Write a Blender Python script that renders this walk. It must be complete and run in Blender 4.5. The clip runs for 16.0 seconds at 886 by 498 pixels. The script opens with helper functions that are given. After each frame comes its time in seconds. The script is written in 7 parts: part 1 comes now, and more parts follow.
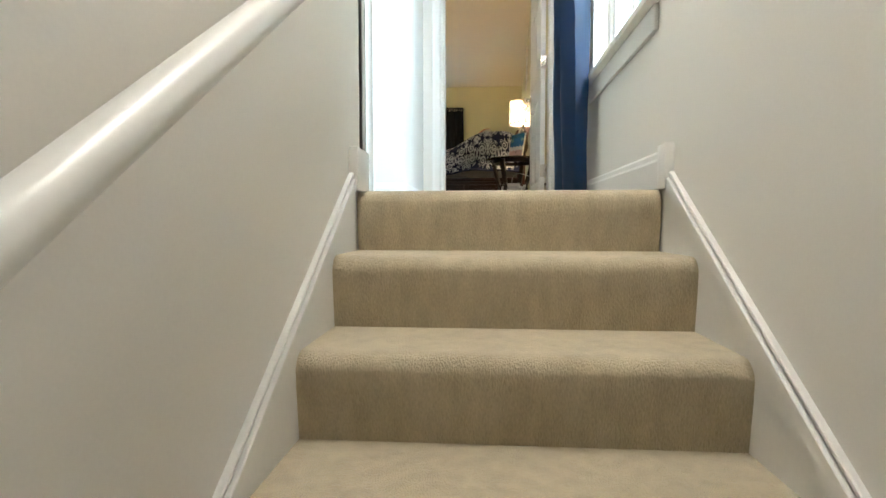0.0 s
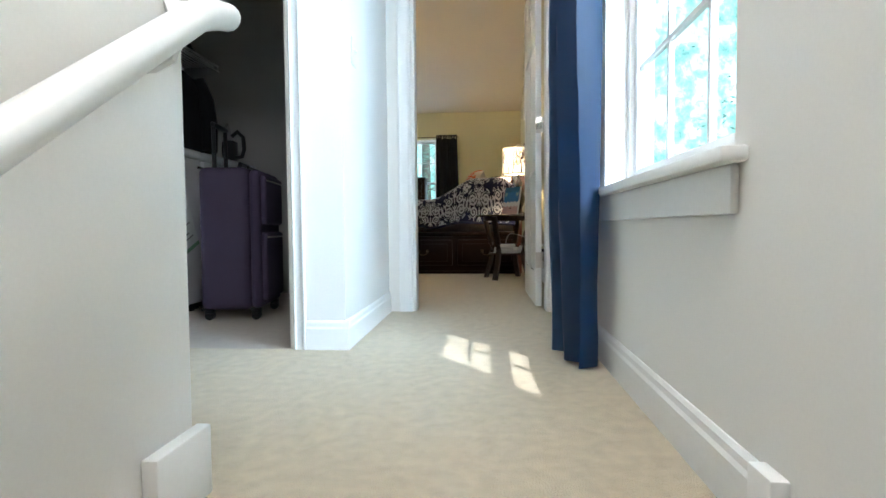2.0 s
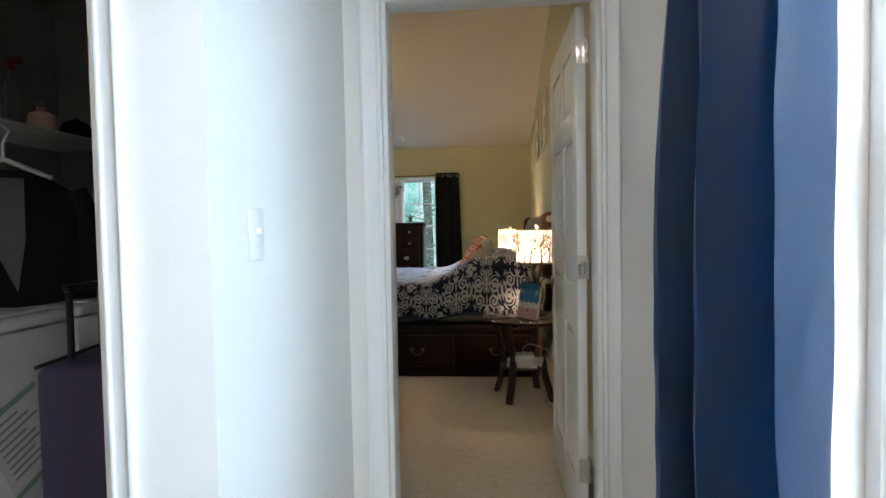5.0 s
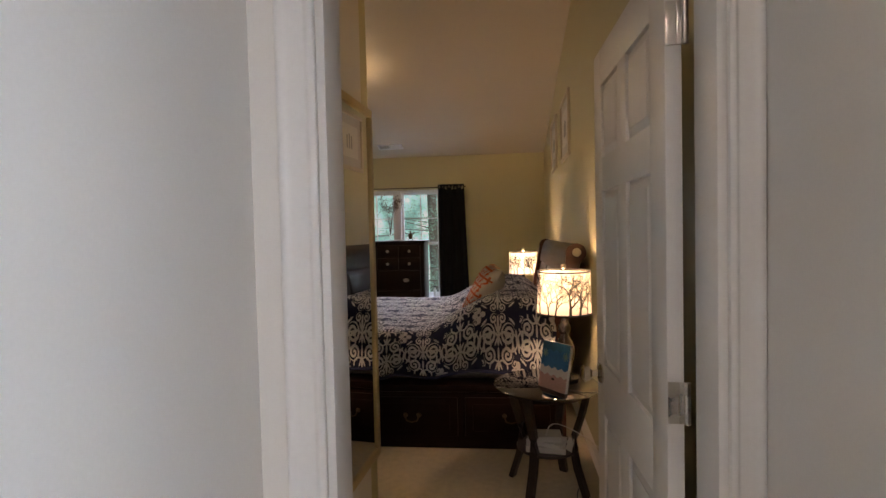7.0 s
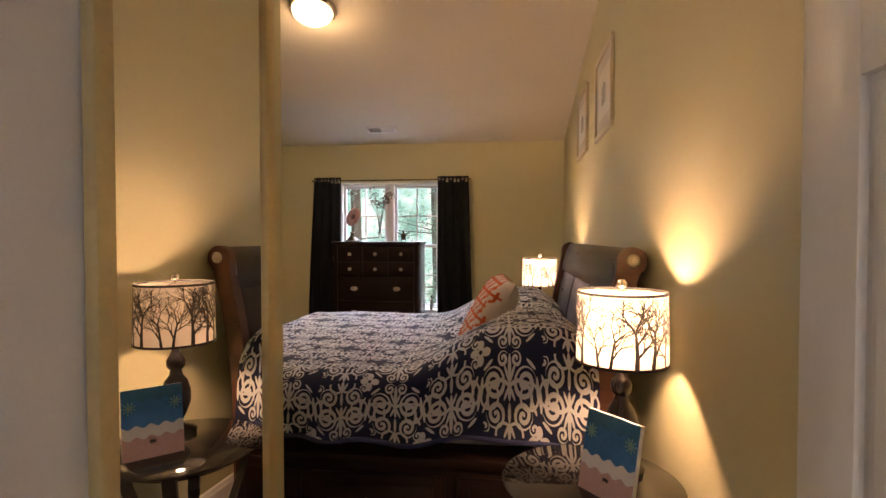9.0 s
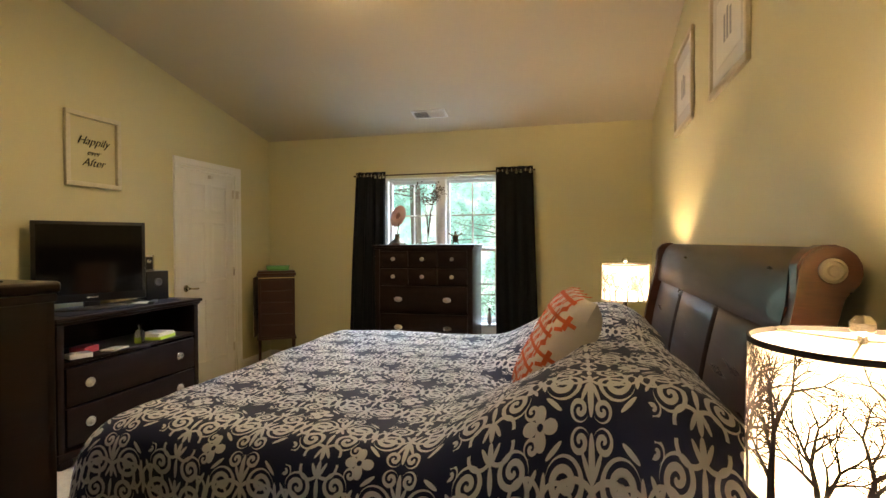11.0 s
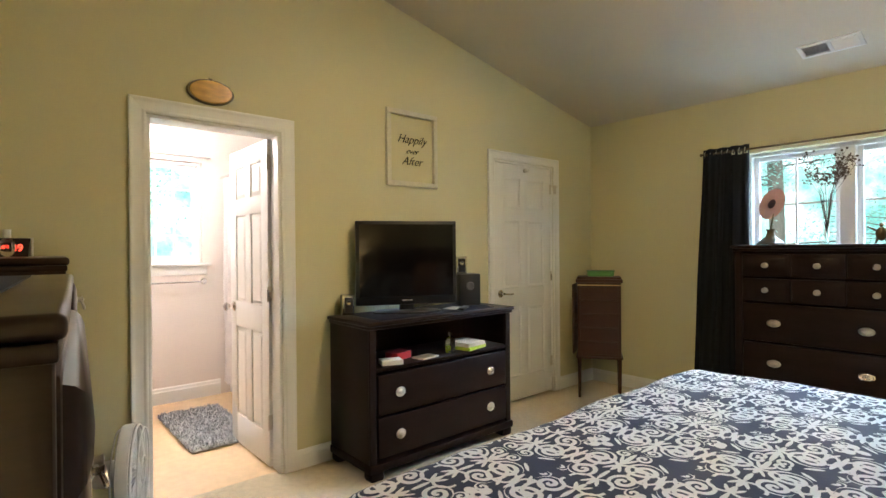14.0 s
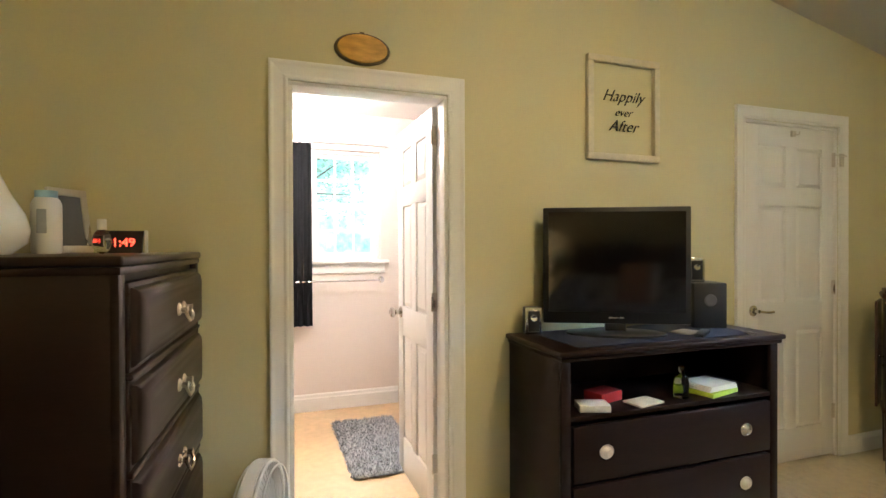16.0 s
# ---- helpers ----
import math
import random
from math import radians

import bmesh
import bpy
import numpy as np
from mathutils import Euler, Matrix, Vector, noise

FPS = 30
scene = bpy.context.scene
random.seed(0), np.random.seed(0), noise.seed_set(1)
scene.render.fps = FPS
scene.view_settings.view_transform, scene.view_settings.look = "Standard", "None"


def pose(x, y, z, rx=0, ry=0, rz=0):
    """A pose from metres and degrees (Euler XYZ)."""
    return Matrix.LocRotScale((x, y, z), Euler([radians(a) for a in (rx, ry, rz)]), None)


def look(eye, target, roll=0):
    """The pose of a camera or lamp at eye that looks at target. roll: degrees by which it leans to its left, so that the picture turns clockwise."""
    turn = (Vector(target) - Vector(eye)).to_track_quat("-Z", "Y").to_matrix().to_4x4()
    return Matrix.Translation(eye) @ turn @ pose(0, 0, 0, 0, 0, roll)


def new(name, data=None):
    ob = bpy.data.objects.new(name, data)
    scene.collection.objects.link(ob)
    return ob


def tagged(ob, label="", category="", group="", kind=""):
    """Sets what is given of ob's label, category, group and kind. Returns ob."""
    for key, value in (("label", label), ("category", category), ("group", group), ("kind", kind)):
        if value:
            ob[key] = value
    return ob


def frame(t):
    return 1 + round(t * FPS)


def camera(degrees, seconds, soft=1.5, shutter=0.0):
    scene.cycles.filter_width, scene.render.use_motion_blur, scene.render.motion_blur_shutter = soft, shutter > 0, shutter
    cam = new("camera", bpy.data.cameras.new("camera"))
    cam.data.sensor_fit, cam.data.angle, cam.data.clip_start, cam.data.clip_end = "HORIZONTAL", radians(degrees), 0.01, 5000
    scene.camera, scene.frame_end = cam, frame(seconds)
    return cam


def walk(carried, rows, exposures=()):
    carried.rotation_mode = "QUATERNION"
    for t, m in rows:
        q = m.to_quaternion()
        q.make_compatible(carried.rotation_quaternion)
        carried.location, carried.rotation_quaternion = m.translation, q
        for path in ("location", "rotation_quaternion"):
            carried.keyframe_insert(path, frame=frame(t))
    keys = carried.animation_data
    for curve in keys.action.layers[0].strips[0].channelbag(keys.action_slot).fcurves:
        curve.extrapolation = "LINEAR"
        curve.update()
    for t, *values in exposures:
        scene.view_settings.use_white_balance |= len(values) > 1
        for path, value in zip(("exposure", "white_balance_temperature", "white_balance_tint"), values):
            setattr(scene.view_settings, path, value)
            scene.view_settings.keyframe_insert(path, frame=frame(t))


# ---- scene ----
cam = camera(81.7, 16.0)
PATH = [
    (0, (0.653, -0.015, -0.106), (0.504, 1.977, -0.204), -0.0),
    (0.5, (0.697, 0.195, 0.025), (0.541, 2.187, -0.074), -0.4),
    (1, (0.703, 0.397, 0.166), (0.551, 2.389, 0.071), -0.1),
    (1.5, (0.738, 0.581, 0.306), (0.579, 2.572, 0.218), -0.4),
    (2, (0.784, 0.773, 0.477), (0.62, 2.764, 0.393), -0.5),
    (2.5, (0.75, 0.932, 0.65), (0.58, 2.923, 0.568), -1.1),
    (3, (0.753, 1.103, 0.736), (0.578, 3.093, 0.654), -1.1),
    (3.5, (0.775, 1.311, 0.906), (0.598, 3.302, 0.824), -0.9),
    (4, (0.748, 1.48, 1.04), (0.567, 3.47, 0.962), -1.0),
    (4.5, (0.745, 1.658, 1.126), (0.569, 3.648, 1.051), -1.0),
    (7, (0.717, 2.668, 1.437), (0.514, 4.657, 1.372), -1.3),
    (7.5, (0.702, 2.963, 1.427), (0.482, 4.95, 1.365), -1.2),
    (8, (0.691, 3.239, 1.379), (0.482, 5.228, 1.326), -0.2),
    (8.5, (0.689, 3.523, 1.39), (0.475, 5.511, 1.342), -0.1),
    (10.8, (0.713, 4.676, 1.362), (0.266, 6.625, 1.331), -0.2),
    (11, (0.682, 4.733, 1.356), (0.19, 6.671, 1.33), -0.3),
    (11.5, (0.641, 4.894, 1.371), (0.003, 6.789, 1.342), -0.2),
    (12, (0.588, 5.034, 1.361), (-0.227, 6.86, 1.335), -0.5),
    (12.5, (0.575, 5.2, 1.385), (-0.497, 6.887, 1.352), -0.4),
    (13, (0.468, 5.304, 1.375), (-0.794, 6.855, 1.346), -0.4),
    (13.5, (0.356, 5.42, 1.367), (-1.056, 6.837, 1.348), -0.5),
    (14, (0.186, 5.529, 1.332), (-1.329, 6.835, 1.328), -0.5),
    (14.5, (0.075, 5.689, 1.321), (-1.55, 6.854, 1.319), -0.5),
    (15, (-0.124, 5.802, 1.323), (-1.858, 6.798, 1.315), -0.5),
    (15.5, (-0.311, 5.872, 1.335), (-2.129, 6.707, 1.327), -0.4),
    (16, (-0.516, 5.987, 1.332), (-2.404, 6.647, 1.32), -0.2),
]
walk(cam, [(t, look(eye, target, roll)) for t, eye, target, roll in PATH],
     [(0, 0.25, 6150, 8), (2, 0.05, 5600, 9), (4, -0.25, 5080, 10), (5.5, -0.55, 6400, 18), (7, -1.0, 7000, 28), (7.5, -1.2, 7700, 28), (8.5, -0.5, 7500, 36), (11, 0.1, 7150, 15), (12, 0.24, 6650, 12), (13, 0.36, 6050, 9), (14.5, 0.46, 6050, 9), (16, 0.54, 6100, 9)])

# ---- world, sun and large lights ----
world = bpy.data.worlds.new("sky")
scene.world = world
world.use_nodes = True
wn = world.node_tree.nodes
sky = wn.new("ShaderNodeTexSky")
sky.sky_type = "NISHITA"
sky.sun_disc = False
SUN_WAY = Vector((-0.36, 0.45, -1.0)).normalized()
sky.sun_elevation = math.asin(-SUN_WAY.z)
sky.sun_rotation = math.atan2(-SUN_WAY.x, -SUN_WAY.y)
world.node_tree.links.new(sky.outputs[0], wn["Background"].inputs[0])
wn["Background"].inputs[1].default_value = 0.14
sun_data = bpy.data.lights.new("sun", "SUN")
sun_data.energy, sun_data.angle, sun_data.color = 5.0, radians(0.5), (1.0, 0.95, 0.86)
sun = new("sun", sun_data)
sun.matrix_world = look((6, -4, 12), Vector((6, -4, 12)) + SUN_WAY)


def area_lamp(name, m, w, h, power, colour):
    data = bpy.data.lights.new(name, "AREA")
    data.shape, data.size, data.size_y, data.energy, data.color = "RECTANGLE", w, h, power, colour
    ob = new(name, data)
    ob.matrix_world = m
    return ob


def bulb_lamp(name, place, power, colour, radius=0.03):
    data = bpy.data.lights.new(name, "POINT")
    data.energy, data.color, data.shadow_soft_size = power, colour, radius
    ob = new(name, data)
    ob.location = place
    return ob


# added area lamps outside the windows, out of view, stand in for daylight
area_lamp("hall_window_daylight", look((1.85, 1.45, 1.85), (0.30, 2.8, 0.5)), 0.9, 1.3, 190, (0.66, 0.86, 1.0))
area_lamp("bedroom_window_daylight", look((-0.69, 11.6, 2.85), (-0.5, 7.0, 0.9)), 2.6, 1.0, 2100, (0.50, 0.72, 1.0))
area_lamp("bath_window_daylight", look((-6.1, 6.63, 3.2), (-3.9, 6.63, 0.8)), 1.0, 1.0, 250, (1.0, 0.97, 0.95))
# added fill lamp over the stairs; no fixture is built there
area_lamp("stairwell_fill", look((0.72, 0.98, 2.72), (0.72, 0.94, 0.0)), 0.4, 0.6, 47, (1.0, 0.93, 0.84))
WARM = (1.0, 0.69, 0.40)
bulb_lamp("near_lamp_bulb", (1.10, 5.625, 1.11), 32, WARM)
bulb_lamp("far_lamp_bulb", (1.02, 8.36, 1.11), 42, WARM)
area_lamp("ceiling_lamp", look((-0.68, 7.47, 2.915), (-0.68, 7.4701, 0.0)), 0.26, 0.26, 26, (1.0, 0.76, 0.42))
bulb_lamp("ceiling_bulb", (-0.68, 7.47, 2.91), 15, (1.0, 0.76, 0.42), 0.08)
# added fill lamp that brightens the bathroom, apart from its dome
bulb_lamp("bath_fill", (-3.9, 6.3, 2.25), 58, (1.0, 0.86, 0.82), 0.10)

# ---- materials ----
def mat(name, base, rough=0.6, metal=0.0, vary=0.12, fine=60.0, coarse=2.5, bump=0.15, depth=0.002, island=0.0, spec=0.5, stretch=(1, 1, 1), sheen=0.0, coat=0.0):
    """A surface with grain at a fine and a coarse scale, in metres of the object."""
    m = bpy.data.materials.new(name)
    m.use_nodes = True
    nt = m.node_tree
    n, l = nt.nodes, nt.links
    b = n["Principled BSDF"]
    b.inputs["Roughness"].default_value, b.inputs["Metallic"].default_value = rough, metal
    b.inputs["Specular IOR Level"].default_value = spec
    b.inputs["Sheen Weight"].default_value = sheen
    b.inputs["Coat Weight"].default_value = coat
    tc = n.new("ShaderNodeTexCoord")
    mp = n.new("ShaderNodeMapping")
    mp.inputs["Scale"].default_value = stretch
    l.new(tc.outputs["Object"], mp.inputs["Vector"])
    big, small = n.new("ShaderNodeTexNoise"), n.new("ShaderNodeTexNoise")
    big.inputs["Scale"].default_value, small.inputs["Scale"].default_value = coarse, fine
    big.inputs["Detail"].default_value, small.inputs["Detail"].default_value = 3, 4
    for t in (big, small):
        l.new(mp.outputs[0], t.inputs["Vector"])
    add = n.new("ShaderNodeMath")
    add.operation = "ADD"
    l.new(big.outputs["Fac"], add.inputs[0])
    l.new(small.outputs["Fac"], add.inputs[1])
    ramp = n.new("ShaderNodeMapRange")
    ramp.inputs["From Min"].default_value, ramp.inputs["From Max"].default_value = 0.55, 1.45
    ramp.inputs["To Min"].default_value, ramp.inputs["To Max"].default_value = 1 - vary, 1 + vary
    l.new(add.outputs[0], ramp.inputs["Value"])
    hsv = n.new("ShaderNodeHueSaturation")
    hsv.inputs["Color"].default_value = (*base, 1)
    l.new(ramp.outputs[0], hsv.inputs["Value"])
    last = hsv.outputs[0]
    if island:
        oi = n.new("ShaderNodeObjectInfo")
        r2 = n.new("ShaderNodeMapRange")
        r2.inputs["To Min"].default_value, r2.inputs["To Max"].default_value = 1 - island, 1 + island
        l.new(oi.outputs["Random"], r2.inputs["Value"])
        h2 = n.new("ShaderNodeHueSaturation")
        l.new(last, h2.inputs["Color"])
        l.new(r2.outputs[0], h2.inputs["Value"])
        last = h2.outputs[0]
    l.new(last, b.inputs["Base Color"])
    rr = n.new("ShaderNodeMapRange")
    rr.inputs["To Min"].default_value, rr.inputs["To Max"].default_value = max(rough - 0.07, 0.02), min(rough + 0.07, 1)
    l.new(big.outputs["Fac"], rr.inputs["Value"])
    l.new(rr.outputs[0], b.inputs["Roughness"])
    if bump:
        bp = n.new("ShaderNodeBump")
        bp.inputs["Strength"].default_value, bp.inputs["Distance"].default_value = bump, depth
        l.new(small.outputs["Fac"], bp.inputs["Height"])
        l.new(bp.outputs[0], b.inputs["Normal"])
    return m


def glow(name, colour, strength):
    m = bpy.data.materials.new(name)
    m.use_nodes = True
    b = m.node_tree.nodes["Principled BSDF"]
    b.inputs["Base Color"].default_value = (*colour, 1)
    b.inputs["Emission Color"].default_value = (*colour, 1)
    b.inputs["Emission Strength"].default_value = strength
    return m


def clear(name, tint=(1, 1, 1), rough=0.0, ior=1.45):
    m = bpy.data.materials.new(name)
    m.use_nodes = True
    b = m.node_tree.nodes["Principled BSDF"]
    b.inputs["Base Color"].default_value = (*tint, 1)
    b.inputs["Transmission Weight"].default_value = 1
    b.inputs["Roughness"].default_value, b.inputs["IOR"].default_value = rough, ior
    return m


M_HALL = mat("hall_paint", (0.76, 0.735, 0.685), 0.55, vary=0.03, fine=180, coarse=1.2, bump=0.08, depth=0.001)
M_ROOM = mat("khaki_paint", (0.58, 0.535, 0.32), 0.55, vary=0.04, fine=180, coarse=1.2, bump=0.08, depth=0.001)
# wall paint taken darker: the laundry's shade is put into the colour
M_LAUNDRY = mat("shade_toned_laundry_paint", (0.36, 0.345, 0.325), 0.6, vary=0.03, fine=180, coarse=1.2, bump=0.08, depth=0.001)
M_BATH = mat("bath_paint", (0.74, 0.67, 0.61), 0.5, vary=0.03, fine=180, coarse=1.2, bump=0.08, depth=0.001)
# white ceiling taken down to beige, its weak lighting put into the colour
M_CEIL = mat("dimmed_ceiling_paint", (0.56, 0.505, 0.39), 0.8, vary=0.04, fine=220, coarse=1.5, bump=0.25, depth=0.002)
M_TRIM = mat("white_trim_paint", (0.80, 0.79, 0.76), 0.35, vary=0.03, fine=90, coarse=2, bump=0.04, depth=0.0008)
M_DOOR = mat("white_door_paint", (0.78, 0.77, 0.74), 0.38, vary=0.03, fine=50, coarse=2, bump=0.10, depth=0.0008, stretch=(6, 6, 1))
M_CARPET = mat("beige_carpet", (0.53, 0.45, 0.31), 0.95, vary=0.22, fine=300, coarse=26.0, stretch=(1, 1, 0.35), bump=0.9, depth=0.006, sheen=0.3, spec=0.1)
M_VINYL = mat("tan_vinyl", (0.45, 0.39, 0.33), 0.35, vary=0.14, fine=25, coarse=3, bump=0.05, island=0.06)
M_BTILE = mat("bath_vinyl", (0.62, 0.44, 0.24), 0.35, vary=0.16, fine=18, coarse=4, bump=0.05, island=0.05)
M_DARK = mat("espresso_wood", (0.0135, 0.0066, 0.0048), 0.36, vary=0.35, fine=30, coarse=3, bump=0.12, depth=0.0008, stretch=(1, 1, 8), spec=0.12)
M_SATIN = mat("satin_espresso_wood", (0.017, 0.0082, 0.006), 0.33, vary=0.3, fine=30, coarse=3, bump=0.08, depth=0.0005, stretch=(1, 1, 8), spec=0.3)
M_MAHOG = mat("dark_mahogany", (0.050, 0.019, 0.011), 0.38, vary=0.3, fine=30, coarse=3, bump=0.1, depth=0.0006, stretch=(1, 1, 8), spec=0.3)
M_KNOB = mat("polished_nickel", (0.66, 0.62, 0.56), 0.10, 1.0, vary=0.04, fine=120, bump=0.0)
M_METAL = mat("brushed_nickel", (0.62, 0.58, 0.52), 0.28, 1.0, vary=0.06, fine=120, bump=0.04)
M_MIRROR = mat("mirror_silver", (0.9, 0.9, 0.9), 0.02, 1.0, vary=0.0, bump=0)
M_MIRROR.node_tree.links.remove(M_MIRROR.node_tree.nodes["Principled BSDF"].inputs["Roughness"].links[0])
M_MIRROR.node_tree.nodes["Principled BSDF"].inputs["Roughness"].default_value = 0.0
M_GOLD = mat("pale_gold_paint", (0.62, 0.48, 0.24), 0.35, 0.3, vary=0.1, fine=70, bump=0.1)
M_GLASS = clear("window_glass", (1, 1, 1), 0.0, 1.02)
M_BACK = glow("glowing_backdrop", (0.55, 0.9, 0.85), 1.0)
M_NAVY = mat("navy_satin_curtain", (0.018, 0.030, 0.060), 0.42, vary=0.22, fine=200, coarse=4, bump=0.3, spec=0.3, sheen=0.25)
M_BLACK = mat("black_cloth", (0.012, 0.013, 0.014), 0.85, vary=0.2, fine=250, coarse=5, bump=0.3, spec=0.1)
M_GREYCLOTH = mat("grey_box_spring_cloth", (0.35, 0.32, 0.30), 0.9, vary=0.1, fine=250, bump=0.3)
M_WHITE = mat("white_enamel", (0.84, 0.85, 0.87), 0.25, vary=0.03, fine=40, bump=0.03)
M_PURPLE = mat("purple_nylon", (0.045, 0.030, 0.065), 0.7, vary=0.15, fine=300, coarse=4, bump=0.3)

# ---- building helpers ----
def cuboid(bm, x0, x1, y0, y1, z0, z1, bevel=0.0, m=None, segments=2):
    made = bmesh.ops.create_cube(bm, size=1.0)["verts"]
    for v in made:
        v.co = Vector(((v.co.x + 0.5) * (x1 - x0) + x0, (v.co.y + 0.5) * (y1 - y0) + y0, (v.co.z + 0.5) * (z1 - z0) + z0))
    if bevel:
        edges = list({e for v in made for e in v.link_edges})
        made = list({v for f in bmesh.ops.bevel(bm, geom=edges, offset=bevel, segments=segments, affect="EDGES", profile=0.5)["faces"] for v in f.verts} | {v for v in made if v.is_valid})
    if m:
        bmesh.ops.transform(bm, matrix=m, verts=made)
    return made


def tube(bm, p0, p1, r0, r1=None, sides=16, caps=True):
    p0, p1 = Vector(p0), Vector(p1)
    d = p1 - p0
    m = Matrix.Translation((p0 + p1) / 2) @ d.to_track_quat("Z", "Y").to_matrix().to_4x4()
    return bmesh.ops.create_cone(bm, cap_ends=caps, segments=sides, radius1=r0, radius2=r0 if r1 is None else r1, depth=d.length, matrix=m)["verts"]


def lathe(bm, profile, sides=32, m=None):
    """A turned body from (radius, height) pairs."""
    rings = []
    for r, z in profile:
        rings.append([bm.verts.new((r * math.cos(2 * math.pi * i / sides), r * math.sin(2 * math.pi * i / sides), z)) for i in range(sides)])
    for a, b in zip(rings, rings[1:]):
        for i in range(sides):
            bm.faces.new((a[i], a[(i + 1) % sides], b[(i + 1) % sides], b[i]))
    loop = profile[0] == profile[-1]
    if profile[0][0] > 1e-4 and not loop:
        bm.faces.new(rings[0][::-1])
    if profile[-1][0] > 1e-4 and not loop:
        bm.faces.new(rings[-1])
    bmesh.ops.remove_doubles(bm, verts=[v for r in rings for v in r], dist=1e-5)
    if m:
        bmesh.ops.transform(bm, matrix=m, verts=[v for r in rings for v in r if v.is_valid])


def sweep(bm, path, profile, closed=False, up=Vector((0, 0, 1))):
    """A section (across, up) carried along a path of points."""
    path = [Vector(p) for p in path]
    rings = []
    for i, p in enumerate(path):
        a, b = path[max(i - 1, 0)], path[min(i + 1, len(path) - 1)]
        d = (b - a).normalized()
        side = d.cross(up)
        side = side.normalized() if side.length > 1e-4 else Vector((1, 0, 0))
        top = side.cross(d)
        rings.append([bm.verts.new(p + side * u + top * v) for u, v in profile])
    n = len(profile)
    for a, b in zip(rings, rings[1:]):
        for i in range(n):
            bm.faces.new((a[i], a[(i + 1) % n], b[(i + 1) % n], b[i]))
    bm.faces.new(rings[0][::-1])
    bm.faces.new(rings[-1])


def disc(r, n=10):
    return [(r * math.cos(2 * math.pi * i / n), r * math.sin(2 * math.pi * i / n)) for i in range(n)]


def to_mesh(name, bm, material, smooth=False):
    bmesh.ops.recalc_face_normals(bm, faces=bm.faces)
    me = bpy.data.meshes.new(name)
    bm.to_mesh(me)
    bm.free()
    if material:
        me.materials.append(material)
    if smooth:
        for p in me.polygons:
            p.use_smooth = True
        me.set_sharp_from_angle(angle=radians(40))
    return me


def part(name, bm, material, parent=None, label="", smooth=True, m=None):
    ob = new(name, to_mesh(name, bm, material, smooth))
    if parent:
        ob.parent = parent
    if m:
        ob.matrix_local = m
    return tagged(ob, label)


def thing(name, label, category, m=None, group=""):
    ob = new(name)
    ob.empty_display_size = 0.1
    if m:
        ob.matrix_world = m
    return tagged(ob, label, category, group)


def structure(name, bm, material, label, category="", smooth=False):
    return tagged(new(name, to_mesh(name, bm, material, smooth)), label, category, kind="structure")


def boxes(name, material, label, category, *spans, bevel=0.0):
    bm = bmesh.new()
    for s in spans:
        cuboid(bm, *s, bevel=bevel)
    return structure(name, bm, material, label, category)


def wall(name, material, label, x0, x1, y0, y1, z0, z1, openings=()):
    """A wall along its longer side; openings as (start, end, bottom, top) along that side."""
    bm = bmesh.new()
    along_x = (x1 - x0) > (y1 - y0)
    a, end = (x0, x1) if along_x else (y0, y1)

    def block(p, q, lo, hi):
        if q - p > 1e-4 and hi - lo > 1e-4:
            cuboid(bm, *((p, q, y0, y1) if along_x else (x0, x1, p, q)), lo, hi)
    for p, q, lo, hi in sorted(openings):
        block(a, p, z0, z1)
        block(p, q, z0, lo)
        block(p, q, hi, z1)
        a = q
    block(a, end, z0, z1)
    return structure(name, bm, material, label, "wall")


# ---- the large structure ----
XE, XH, XW, YN = 1.25, 1.20, -2.742, 10.02
SKEW = 1.57  # the wall behind the bed runs a little out of square


def east_x(y):
    return XE + math.tan(radians(SKEW)) * (y - 3.76)


SLOPE, ZN = 0.205, 2.53


def ceil_z(y):
    return ZN + SLOPE * (YN - y)


H_WIN = (1.67, 2.60, 0.60, 2.10)
N_WIN = (-1.33, -0.05, 0.50, 2.06)
B_WIN = (6.335, 6.915, 1.215, 2.125)
TOP = 3.75
wall("wall_hall_east", M_HALL, "smooth off-white painted hall wall with a window", XH, XH + 0.16, -3.2, 3.70, -2.2, TOP, [H_WIN])
east = wall("wall_bedroom_east", M_ROOM, "khaki yellow painted bedroom wall behind the bed", 0.0, 0.16, -0.06, 6.5, -0.2, TOP)
east.matrix_world = pose(XE, 3.76, 0, 0, 0, -SKEW)
wall("wall_north", M_ROOM, "khaki yellow painted bedroom wall with a double window", XW - 0.12, XE + 0.3, YN, YN + 0.16, -0.2, TOP, [N_WIN])
wall("wall_west", M_ROOM, "khaki yellow painted bedroom wall with two doorways", XW - 0.12, XW, 4.98, YN, -0.2, TOP, [(6.085, 6.79, -0.2, 2.025), (8.61, 9.40, -0.2, 2.065)])
wall("wall_south", M_ROOM, "khaki yellow painted bedroom wall behind the chests", XW, 0.12, 4.98, 5.10, -0.2, TOP)
# hall paint instead of khaki: light from the hall put into the colour
wall("wall_entry", M_HALL, "bedroom entry side wall, coloured off-white for the hall's light", 0.0, 0.12, 3.76, 4.98, -0.2, TOP)
wall("wall_door", M_HALL, "off-white wall round the bedroom doorway", 0.0, XH + 0.20, 3.65, 3.76, -0.2, TOP, [(0.375, 1.14, -0.2, 2.04)])
wall("wall_hall_west", M_HALL, "off-white painted wall between hall and laundry", 0.06, 0.238, 2.73, 3.65, -0.2, TOP)
wall("wall_laundry_front", M_HALL, "off-white wall over the laundry opening", -2.2, 0.06, 2.73, 2.85, -0.2, TOP, [(-0.83, 0.03, -0.2, 2.03)])
wall("wall_stair_west", M_HALL, "smooth off-white painted wall beside the stairs", 0.137, 0.257, -3.2, 1.64, -2.2, TOP)
